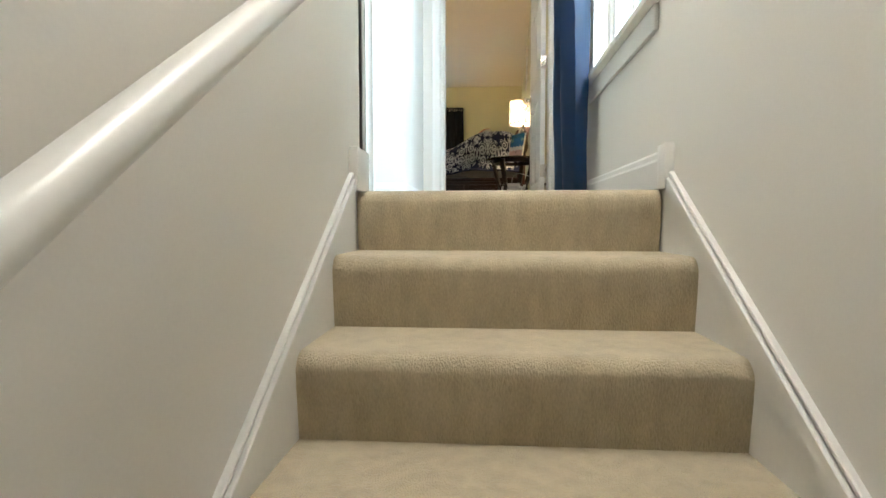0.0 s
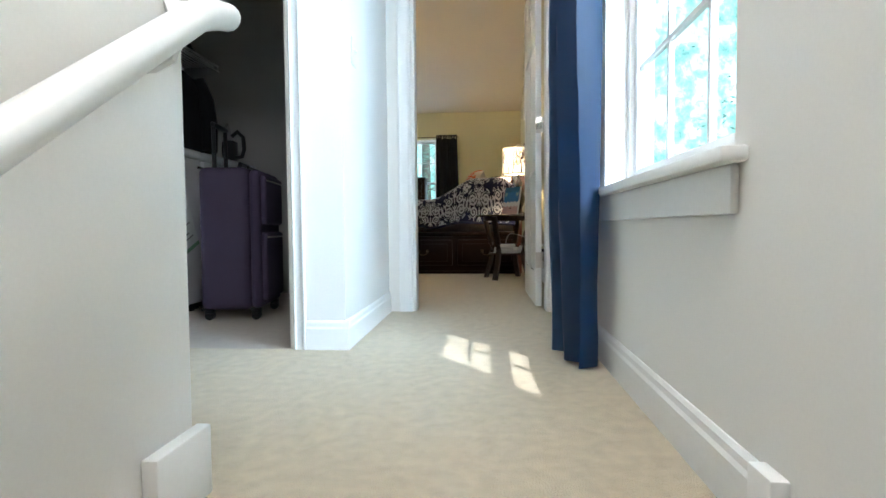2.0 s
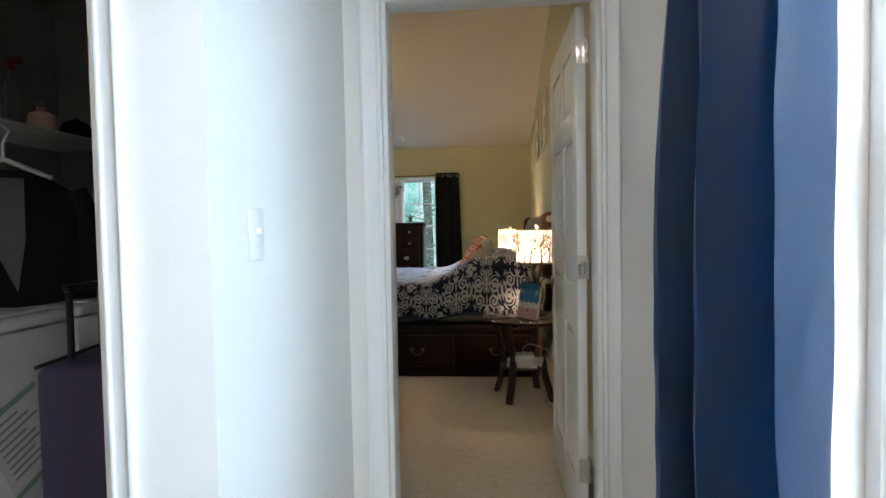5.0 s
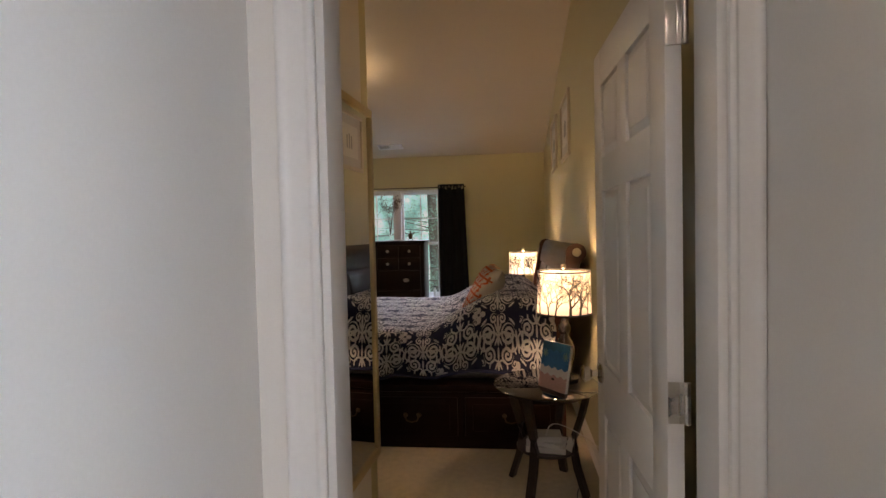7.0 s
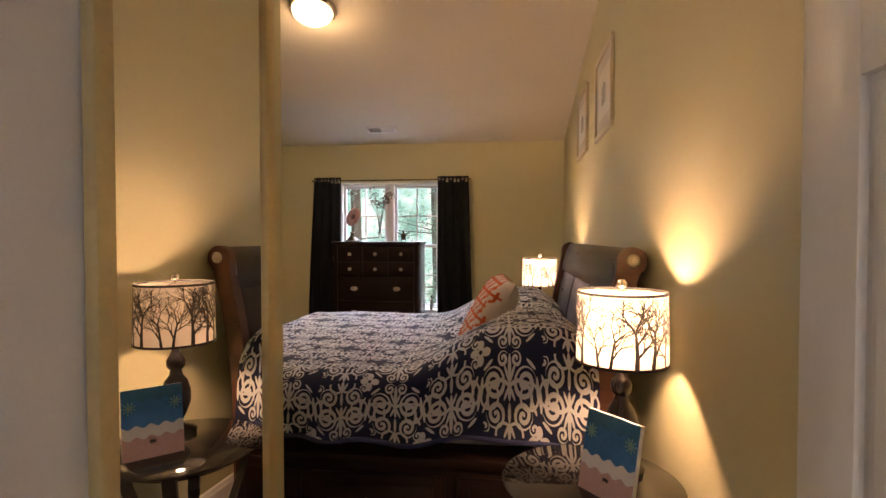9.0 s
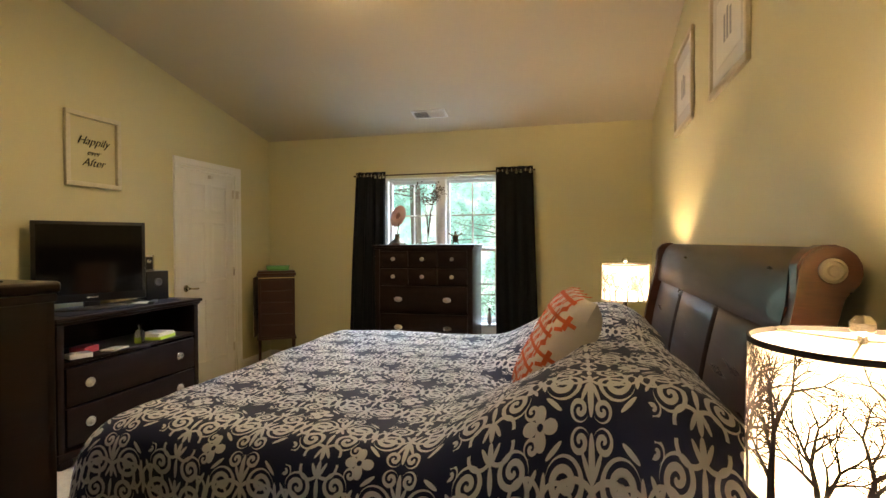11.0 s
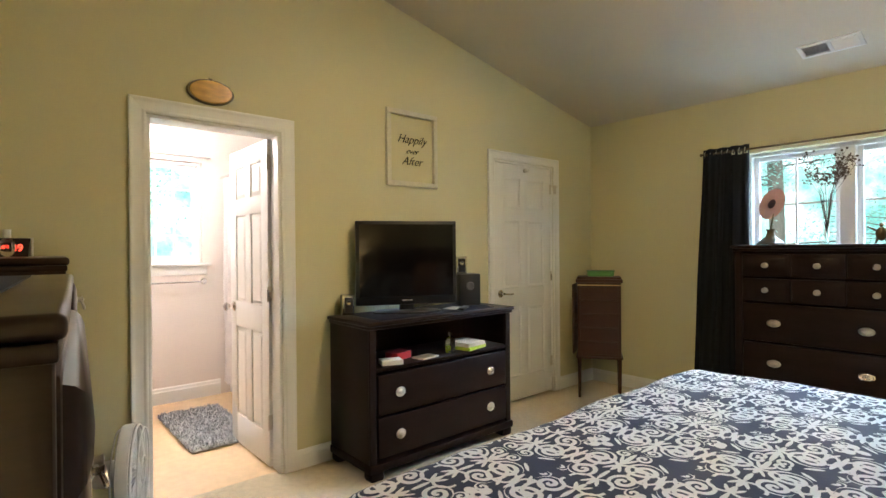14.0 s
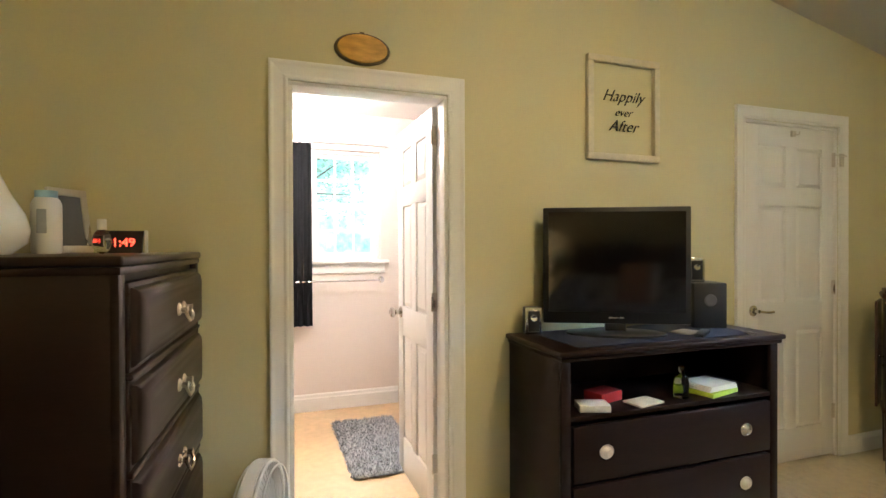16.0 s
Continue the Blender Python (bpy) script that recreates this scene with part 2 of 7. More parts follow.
wall("wall_landing_south", M_HALL, "off-white painted wall of the landing", -2.2, 0.137, 1.52, 1.64, -0.2, TOP)
wall("wall_landing_west", M_HALL, "off-white painted wall at the landing's end", -2.32, -2.2, 1.52, 4.60, -0.2, TOP)
wall("wall_stair_south", M_HALL, "off-white painted wall at the foot of the stairs", 0.137, XH, -3.32, -3.2, -2.2, TOP)
wall("wall_laundry_west", M_LAUNDRY, "laundry wall with the room's shade put into its paint", -1.72, -1.60, 2.85, 4.48, -0.2, TOP)
wall("wall_laundry_north", M_LAUNDRY, "laundry wall with the room's shade put into its paint", -1.72, 0.0, 4.48, 4.60, -0.2, TOP)
wall("wall_laundry_east", M_LAUNDRY, "laundry wall with the room's shade put into its paint", 0.0, 0.06, 2.85, 4.48, -0.2, TOP)
wall("wall_bath_west", M_BATH, "warm cream bathroom wall with a window", -4.89, -4.77, 5.48, 8.0, -0.2, 2.6, [B_WIN])
wall("wall_bath_south", M_BATH, "warm cream bathroom wall", -4.77, XW - 0.12, 5.48, 5.60, -0.2, 2.6)
wall("wall_bath_north", M_BATH, "warm cream bathroom wall", -4.77, XW - 0.12, 7.88, 8.0, -0.2, 2.6)

boxes("floor", M_CARPET, "beige cut-pile carpet of hall and bedroom", "carpet", (XW, XE + 0.25, 5.10, YN, -0.2, 0), (0.12, XE + 0.10, 3.76, 5.10, -0.2, 0), (0.375, 1.14, 3.65, 3.76, -0.2, 0),
      (0.238, XH, 2.73, 3.65, -0.2, 0), (-2.2, XH, 1.64, 2.73, -0.2, 0), (XW - 0.06, XW, 6.085, 6.79, -0.2, 0))
boxes("floor_laundry", M_VINYL, "tan vinyl laundry floor", "floor", (-1.6, 0.0, 2.85, 4.48, -0.2, 0), (-0.83, 0.03, 2.73, 2.85, -0.2, 0))
boxes("floor_bath", M_BTILE, "warm tan vinyl bathroom floor", "floor", (-4.77, XW - 0.12, 5.6, 7.88, -0.2, 0), (XW - 0.12, XW - 0.06, 6.085, 6.79, -0.2, 0))
# unseen box behind the closet door, added to stop light at its gap
boxes("wall_closet", M_HALL, "unseen plain off-white closet walls added to block outside light", "wall", (-3.50, -3.40, 8.35, 9.70, -0.2, 2.5), (-3.40, XW - 0.12, 8.35, 8.45, -0.2, 2.5), (-3.40, XW - 0.12, 9.60, 9.70, -0.2, 2.5))
boxes("floor_closet", M_CARPET, "unseen beige closet carpet added to block outside light", "carpet", (-3.40, XW - 0.12, 8.45, 9.60, -0.2, 0), (XW - 0.12, XW, 8.61, 9.40, -0.2, 0))
boxes("ceiling_closet", M_CEIL, "unseen flat closet ceiling added to block outside light", "ceiling", (-3.50, XW - 0.05, 8.35, 9.70, 2.5, 2.6))
boxes("floor_lower", M_CARPET, "beige carpet at the foot of the stairs", "carpet", (0.257, XH, -3.2, -0.62, -2.2, -1.52))

bm = bmesh.new()
for y0, y1 in ((3.70, YN),):
    vs = [bm.verts.new(p) for p in ((XW - 0.1, y0, ceil_z(y0)), (XE + 0.25, y0, ceil_z(y0)), (XE + 0.25, y1 + 0.1, ceil_z(y1 + 0.1)), (XW - 0.1, y1 + 0.1, ceil_z(y1 + 0.1)))]
    ws = [bm.verts.new(v.co + Vector((0, 0, 0.12))) for v in vs]
    bm.faces.new(vs), bm.faces.new(ws)
    for i in range(4):
        bm.faces.new((vs[i], vs[(i + 1) % 4], ws[(i + 1) % 4], ws[i]))
structure("ceiling", bm, M_CEIL, "sloping textured bedroom ceiling, darkened in colour for its weak light", "ceiling")
boxes("ceiling_hall", M_CEIL, "flat hall ceiling in the darkened ceiling colour", "ceiling", (-2.3, XH + 0.1, -3.3, 3.70, 2.75, 2.85))
boxes("ceiling_bath", M_HALL, "flat off-white bathroom ceiling", "ceiling", (-4.85, XW - 0.02, 5.5, 7.98, 2.42, 2.52))
boxes("ceiling_laundry", M_CEIL, "flat laundry ceiling in the darkened ceiling colour", "ceiling", (-1.65, 0.03, 2.80, 4.55, 2.42, 2.52))

# stairs: carpeted steps with rolled noses
NOSE_Y, GOING, RISE, STEPS = 1.58, 0.275, 0.19, 8
stairs = thing("stairs", "straight flight of stairs in beige carpet between white skirts", "stairs")
stairs["kind"] = "structure"
for k in range(STEPS):
    yn, zt = NOSE_Y - GOING * k, -RISE * k
    bm = bmesh.new()
    r = 0.042
    prof = [(yn + 0.06 if k == 0 else yn + GOING + 0.03, zt), (yn + r, zt)]
    prof += [(yn + r - r * math.sin(a), zt - r + r * math.cos(a)) for a in (0.3, 0.6, 0.9, 1.2, 1.5)]
    prof += [(yn + 0.003, zt - 0.085), (yn + 0.016, zt - RISE - 0.01), (prof[0][0], zt - RISE - 0.01)]
    a = [bm.verts.new((0.262, y, z)) for y, z in prof]
    b = [bm.verts.new((XH - 0.005, y, z)) for y, z in prof]
    for i in range(len(prof)):
        j = (i + 1) % len(prof)
        bm.faces.new((a[i], a[j], b[j], b[i]))
    bm.faces.new(a), bm.faces.new(b)
    part("step", bm, M_CARPET, stairs)

# ---- trim, doors and windows ----
def casing(name, axis, face, out, a0, a1, top, w=0.085, t=0.018, label="white painted moulded door casing", w0=None):
    """Moulded trim round an opening: two legs and a head. face: the wall's plane, out: which way it stands proud (1 or -1)."""
    root = tagged(new(name), label, "trim", kind="structure")
    w0 = w0 or w
    # section from the outer edge to the inner bead, as shares of width and thickness
    prof = ((0.0, 0.0), (0.0, 0.94), (0.03, 1.0), (0.13, 1.0), (0.20, 0.82), (0.34, 0.70), (0.70, 0.56), (0.76, 0.60), (0.80, 0.74), (0.88, 0.78), (0.95, 0.70), (1.0, 0.55), (1.0, 0.0))

    def at(a, z, depth):
        f = face + out * (t * depth + 0.0004)
        return (a, f, z) if axis == "x" else (f, a, z)

    for n in ("near_leg", "far_leg", "head"):
        bm = bmesh.new()
        ends = ([], [])
        for s, depth in prof:
            k = 1 - s
            lo_a, hi_a, hi_z = a0 - w0 * k, a1 + w * k, top + w * k
            if n == "head":
                pair = (at(lo_a, hi_z, depth), at(hi_a, hi_z, depth))
            else:
                a = lo_a if n == "near_leg" else hi_a
                pair = (at(a, 0.001, depth), at(a, hi_z, depth))
            for e, p in zip(ends, pair):
                e.append(bm.verts.new(p))
        for i in range(len(prof)):
            j = (i + 1) % len(prof)
            bm.faces.new((ends[0][i], ends[0][j], ends[1][j], ends[1][i]))
        bm.faces.new(ends[0]), bm.faces.new(ends[1])
        part("casing_head" if n == "head" else "casing_leg", bm, M_TRIM, root)
    return root


def jamb(name, axis, f0, f1, a0, a1, top, t=0.018):
    """Flat lining inside a doorway, with a stop bead."""
    root = tagged(new(name), "white painted door jamb lining", "trim", kind="structure")
    mid = (f0 + f1) / 2
    for p, q, lo, hi in ((a0, a0 + t, 0.002, top - t), (a1 - t, a1, 0.002, top - t), (a0, a1, top - t, top - 0.001)):
        bm = bmesh.new()
        cuboid(bm, *((p, q, f0 + 0.001, f1 - 0.001) if axis == "x" else (f0 + 0.001, f1 - 0.001, p, q)), lo, hi, bevel=0.002)
        part("jamb_board", bm, M_TRIM, root)
    return root


casing("trim_bedroom_door", "x", 3.65, -1, 0.375, 1.14, 2.04, w=0.058, w0=0.075)
casing("trim_bedroom_door_inside", "x", 3.76, 1, 0.375, 1.14, 2.04, w=0.058, w0=0.075)
jamb("jamb_bedroom_door", "x", 3.65, 3.76, 0.375, 1.14, 2.04)
casing("trim_laundry_opening", "x", 2.73, -1, -0.83, 0.03, 2.03, w=0.05)
jamb("jamb_laundry_opening", "x", 2.73, 2.85, -0.83, 0.03, 2.03)
casing("trim_bath_door", "y", XW, 1, 6.085, 6.79, 2.025, w=0.078)
jamb("jamb_bath_door", "y", XW - 0.12, XW, 6.085, 6.79, 2.025)
casing("trim_closet_door", "y", XW, 1, 8.61, 9.40, 2.065, w=0.072)
jamb("jamb_closet_door", "y", XW - 0.12, XW, 8.61, 9.40, 2.065)


def baseboard(name, p, q, out, h=0.11, t=0.014):
    """A run of baseboard from p to q on the floor, standing out from its wall."""
    p, q, out = Vector((*p, 0)), Vector((*q, 0)), Vector((*out, 0))
    bm = bmesh.new()
    prof = ((0, 0), (t, 0), (t, h * 0.72), (t * 0.72, h * 0.80), (t * 0.62, h * 0.92), (t * 0.25, h), (0, h))
    ends = [[bm.verts.new(e + out * (u + 0.0005) + Vector((0, 0, v + 0.001))) for u, v in prof] for e in (p, q)]
    for i in range(len(prof)):
        j = (i + 1) % len(prof)
        bm.faces.new((ends[0][i], ends[0][j], ends[1][j], ends[1][i]))
    bm.faces.new(ends[0][::-1]), bm.faces.new(ends[1])
    return structure(name, bm, M_TRIM, "white painted wooden baseboard", "baseboard")


for p, q, o in (((XH, 1.50), (XH, 3.63), (-1, 0)), ((0.238, 2.73), (0.238, 3.63), (1, 0)), ((0.081, 2.73), (0.252, 2.73), (0, -1)), ((0.12, 3.78), (0.12, 5.10), (1, 0)),
                ((XW, 5.85), (XW, 5.99), (1, 0)), ((XW, 6.87), (XW, 8.536), (1, 0)), ((XW, 9.474), (XW, YN), (1, 0)), ((XW, YN), (1.41, YN), (0, -1)), ((XE, 3.78), (east_x(YN), YN), (-1, 0.0274)),
                ((XW, 5.10), (0.12, 5.10), (0, 1)), ((-4.77, 5.6), (-4.77, 7.06), (1, 0))):
    baseboard("baseboard", p, q, o, 0.14 if p[0] < -4 else 0.115)

# stair skirts: a sloping board each side with a cap moulding, and square ends of the landing's baseboard
for name, x, out in (("stair_skirt_west", 0.257, 1), ("stair_skirt_east", XH, -1)):
    root = tagged(new(name), "white painted sloping stair skirt board with cap moulding", "trim", kind="structure")
    slope = RISE / GOING
    for pn, t, lo, hi in (("skirt_board", 0.005, -0.30, 0.046), ("cap_moulding", 0.022, 0.046, 0.090), ("cap_bead", 0.015, 0.090, 0.108)):
        bm = bmesh.new()
        y0, y1 = -0.75, 1.56
        x0, x1 = sorted((x, x + out * t))
        vs = []
        for xx in (x0, x1):
            vs.append([bm.verts.new((xx, y, slope * (y - NOSE_Y) + dz)) for y, dz in ((y0, lo), (y1, lo), (y1, hi - 0.006), (y0, hi - 0.006))])
        a, b = vs
        for i in range(4):
            j = (i + 1) % 4
            bm.faces.new((a[i], a[j], b[j], b[i]))
        bm.faces.new(a), bm.faces.new(b)
        bmesh.ops.bevel(bm, geom=[e for e in bm.edges], offset=0.002, segments=1, affect="EDGES")
        part(pn, bm, M_TRIM, root)
    bm = bmesh.new()
    x0, x1 = sorted((x, x + out * 0.028))
    cuboid(bm, x0, x1, 1.495 if out < 0 else 1.50, 1.56 if out < 0 else 1.655, -0.005, 0.125, bevel=0.004)
    part("end_block", bm, M_TRIM, root)


# handrail on the stair wall
rail = thing("handrail", "white painted handrail on brackets, curving into the wall at its end", "handrail")
slope = RISE / GOING
bm = bmesh.new()
oval = [(0.027 * math.cos(a), 0.0235 * math.sin(a)) for a in [2 * math.pi * i / 16 for i in range(16)]]
zr = lambda y: 0.887 + 0.735 * (y - 1.66)
sweep(bm, [(0.335, y, zr(y)) for y in (-2.2, -1.0, 0.0, 0.8, 1.4, 1.56)] + [(0.335, 1.605, zr(1.588)), (0.335, 1.65, zr(1.605))], oval)
part("rail", bm, M_TRIM, rail)
bm = bmesh.new()
sweep(bm, [(0.340, 1.626, zr(1.598)), (0.31, 1.626, zr(1.596)), (0.28, 1.616, zr(1.592)), (0.258, 1.60, zr(1.585))], oval)
part("return_end", bm, M_TRIM, rail)
for y in (-1.3, -0.25, 1.50):
    bm = bmesh.new()
    sweep(bm, [(0.259, y, zr(y) - 0.055), (0.30, y, zr(y) - 0.053), (0.328, y, zr(y) - 0.04), (0.335, y, zr(y) - 0.02)], disc(0.009, 8), up=Vector((0, 1, 0)))
    tube(bm, (0.257, y, zr(y) - 0.055), (0.264, y, zr(y) - 0.055), 0.022)
    part("bracket", bm, M_TRIM, rail)


def panel_door(name, label, m, w=0.72, h=2.015, t=0.035, knob_side=1, lever=False, hinges=True, group=""):
    """A six-panel door, hinged at its local x = 0, closed along x, with knobs on both faces."""
    d = tagged(new(name), label, "door", kind="structure")
    d.matrix_world = m
    stile, rail_h = 0.105, 0.11
    zs = ((0.20, 0.20 + 0.60), (0.97, 0.97 + 0.58), (1.66, h - 0.12))
    mid = 0.09
    pw = (w - 2 * stile - mid) / 2
    bm = bmesh.new()
    cuboid(bm, 0, stile, -t / 2, t / 2, 0, h, bevel=0.002)
    cuboid(bm, w - stile, w, -t / 2, t / 2, 0, h, bevel=0.002)
    cuboid(bm, stile + pw, stile + pw + mid, -t / 2 + 0.0004, t / 2 - 0.0004, zs[0][0] - 0.01, zs[2][1] + 0.01, bevel=0.002)
    for lo, hi in ((0, zs[0][0]), (zs[0][1], zs[1][0]), (zs[1][1], zs[2][0]), (zs[2][1], h)):
        cuboid(bm, stile - 0.002, w - stile + 0.002, -t / 2 + 0.0002, t / 2 - 0.0002, lo, hi, bevel=0.002)
    part("slab", bm, M_DOOR, d)
    for x0 in (stile, stile + pw + mid):
        for lo, hi in zs:
            bm = bmesh.new()
            cuboid(bm, x0 - 0.005, x0 + pw + 0.005, -t / 2 + 0.011, t / 2 - 0.011, lo - 0.005, hi + 0.005)
            cuboid(bm, x0 + 0.028, x0 + pw - 0.028, -t / 2 + 0.002, t / 2 - 0.002, lo + 0.028, hi - 0.028, bevel=0.0)
            for s in (-1, 1):
                ring = [bm.verts.new((x0 + a, s * (t / 2 - 0.0105), b)) for a, b in ((0.008, lo + 0.008), (pw - 0.008, lo + 0.008), (pw - 0.008, hi - 0.008), (0.008, hi - 0.008))]
                top = [bm.verts.new((x0 + a, s * (t / 2 - 0.0025), b)) for a, b in ((0.027, lo + 0.027), (pw - 0.027, lo + 0.027), (pw - 0.027, hi - 0.027), (0.027, hi - 0.027))]
                for i in range(4):
                    bm.faces.new((ring[i], ring[(i + 1) % 4], top[(i + 1) % 4], top[i]))
            part("panel", bm, M_DOOR, d, smooth=False)
    for s in (-1, 1):
        bm = bmesh.new()
        turn = pose(w - 0.065, s * t / 2, 0.93, -90 * s)
        lathe(bm, [(0.034, 0), (0.034, 0.004), (0.026, 0.010), (0.011, 0.014), (0.011, 0.032), (0.022, 0.038), (0.029, 0.050), (0.028, 0.062), (0.016, 0.071), (0.0, 0.072)] if not lever
              else [(0.032, 0), (0.032, 0.006), (0.024, 0.012), (0.011, 0.014), (0.011, 0.045), (0.0, 0.046)], 20, turn)
        if lever:
            sweep(bm, [turn @ Vector(p) for p in ((0, 0, 0.04), (-0.04, 0.005, 0.045), (-0.09, 0.008, 0.043), (-0.115, 0.006, 0.040))], disc(0.008, 8))
        part("knob", bm, M_KNOB, d, "polished nickel door knob")
    if hinges:
        for z in (0.27, 1.05, 1.85):
            bm = bmesh.new()
            tube(bm, (-0.006, knob_side * (t / 2 + 0.004), z - 0.045), (-0.006, knob_side * (t / 2 + 0.004), z + 0.045), 0.006, sides=10)
            cuboid(bm, -0.003, 0.0005, -t / 2 + 0.001, t / 2 - 0.001, z - 0.045, z + 0.045, bevel=0.001)
            if name == "door_closet":
                cuboid(bm, -0.016, 0.018, t / 2 - 0.001, t / 2 + 0.0035, z - 0.045, z + 0.045, bevel=0.001)
            if name == "door_bedroom":
                cuboid(bm, -0.006, -0.003, knob_side * t / 2 - 0.012, knob_side * t / 2 + 0.012, z - 0.045, z + 0.045, bevel=0.001)
            for dy, dz in ((-0.008, -0.03), (0.008, 0.0), (-0.008, 0.03)):
                tube(bm, (-0.0042, dy, z + dz), (-0.002, dy, z + dz), 0.004, sides=8)
            part("hinge", bm, M_METAL, d, "satin nickel butt hinge")
    return d


panel_door("door_bedroom", "white six-panel bedroom door standing fully open", pose(1.0945, 3.795, 0.012, 0, 0, 90.5), w=0.725, knob_side=-1)
panel_door("door_bath", "white six-panel bathroom door standing open", pose(XW - 0.115, 6.770, 0.012, 0, 0, 180), w=0.665, h=1.99, knob_side=1)
panel_door("door_closet", "white six-panel closet door, closed, with a lever handle", pose(XW - 0.03, 9.379, 0.014, 0, 0, -90), w=0.748, h=2.03, knob_side=1, lever=True)


def window(name, label, axis, f0, f1, a0, a1, z0, z1, cols, rows, sash_gap=0.5, out=1, units=1):
    """A double-hung window in its opening: frame, two sashes with muntins, panes. f0: room side of the sash, f1: outer side. out: which way the outside lies."""
    w = tagged(new(name), label, "window", kind="structure")

    def box(bm, a, b, d0, d1, lo, hi, bev=0.002):
        d0, d1 = sorted((d0, d1))
        cuboid(bm, *((a, b, d0, d1) if axis == "x" else (d0, d1, a, b)), lo, hi, bevel=bev)
    bm = bmesh.new()
    d0, d1 = f0 - out * 0.012, f1
    for a, b, lo, hi in ((a0 + 0.001, a0 + 0.03, z0 + 0.001, z1 - 0.001), (a1 - 0.03, a1 - 0.001, z0 + 0.001, z1 - 0.001), (a0 + 0.03, a1 - 0.03, z0 + 0.001, z0 + 0.028), (a0 + 0.03, a1 - 0.03, z1 - 0.028, z1 - 0.001)):
        box(bm, a, b, d0, d1, lo, hi)
    span = (a1 - a0 - 0.06) / units
    for u in range(1, units):
        c = a0 + 0.03 + span * u
        box(bm, c - 0.045, c + 0.045, d0 - out * 0.004, d1, z0 + 0.028, z1 - 0.028)
    part("window_frame", bm, M_TRIM, w)
    zm = z0 + (z1 - z0) * sash_gap
    depth = (f1 - f0) / 2
    for u in range(units):
        p, q = a0 + 0.03 + span * u + (0.045 if u else 0), a0 + 0.03 + span * (u + 1) - (0.045 if u < units - 1 else 0)
        for lo, hi, g in ((z0 + 0.028, zm + 0.015, f0), (zm - 0.015, z1 - 0.028, f0 + depth)):
            g0, g1 = g + depth * 0.08, g + depth * 0.92
            s = 0.036
            bm = bmesh.new()
            box(bm, p, p + s, g0, g1, lo, hi), box(bm, q - s, q, g0, g1, lo, hi)
            box(bm, p + s, q - s, g0, g1, lo, lo + s), box(bm, p + s, q - s, g0, g1, hi - s, hi)
            sash = part("sash", bm, M_TRIM, w)
            gm = (g0 + g1) / 2
            bm = bmesh.new()
            for c in range(1, cols):
                x = p + s + (q - p - 2 * s) * c / cols
                box(bm, x - 0.008, x + 0.008, gm - 0.008, gm + 0.008, lo + s, hi - s, 0.001)
            for r in range(1, rows):
                z = lo + s + (hi - lo - 2 * s) * r / rows
                box(bm, p + s, q - s, gm - 0.0075, gm + 0.0075, z - 0.008, z + 0.008, 0.001)
            part("muntin_grid", bm, M_TRIM, sash)
            bm = bmesh.new()
            box(bm, p + s - 0.004, q - s + 0.004, gm - 0.002, gm + 0.002, lo + s - 0.004, hi - s + 0.004, 0)
            pane = part("pane", bm, M_GLASS, sash, smooth=False)
            pane.visible_shadow = False
    return w


window("window_hall", "white double-hung hall window with divided panes", "y", XH + 0.085, XH + 0.155, *H_WIN, 3, 2)
window("window_bedroom", "white twin double-hung bedroom window with divided panes", "x", YN + 0.07, YN + 0.15, *N_WIN, 2, 2, units=2)
window("window_bath", "white double-hung bathroom window with divided panes", "y", -4.835, -4.885, *B_WIN, 3, 2, out=-1)

# stools and aprons under the windows
for name, axis, face, out, a0, a1, z in (("sill_hall", "y", XH, -1, 1.62, 2.68, 0.60), ("sill_bedroom", "x", YN, -1, -1.40, 0.02, 0.50), ("sill_bath", "y", -4.77, 1, 6.27, 6.98, 1.215)):
    root = tagged(new(name), "white painted window stool and apron", "trim", kind="structure")
    for pn, proud, lo, hi, ins in (("stool", 0.045, -0.022, 0.004, 0.0), ("apron", 0.016, -0.105, -0.022, 0.03)):
        bm = bmesh.new()
        f0, f1 = sorted((face, face + out * proud))
        cuboid(bm, *((a0 + ins, a1 - ins, f0, f1) if axis == "x" else (f0, f1, a0 + ins, a1 - ins)), z + lo, z + hi, bevel=0.006)
        part(pn, bm, M_TRIM, root)
    bm = bmesh.new()
    o0, o1 = {"sill_hall": (1.671, 2.599), "sill_bedroom": (-1.329, -0.051), "sill_bath": (6.336, 6.914)}[name]
    f0, f1 = sorted((face, face - out * 0.07))
    cuboid(bm, *((o0, o1, f0, f1) if axis == "x" else (f0, f1, o0, o1)), z + 0.0005, z + 0.004)
    part("inner_board", bm, M_TRIM, root)


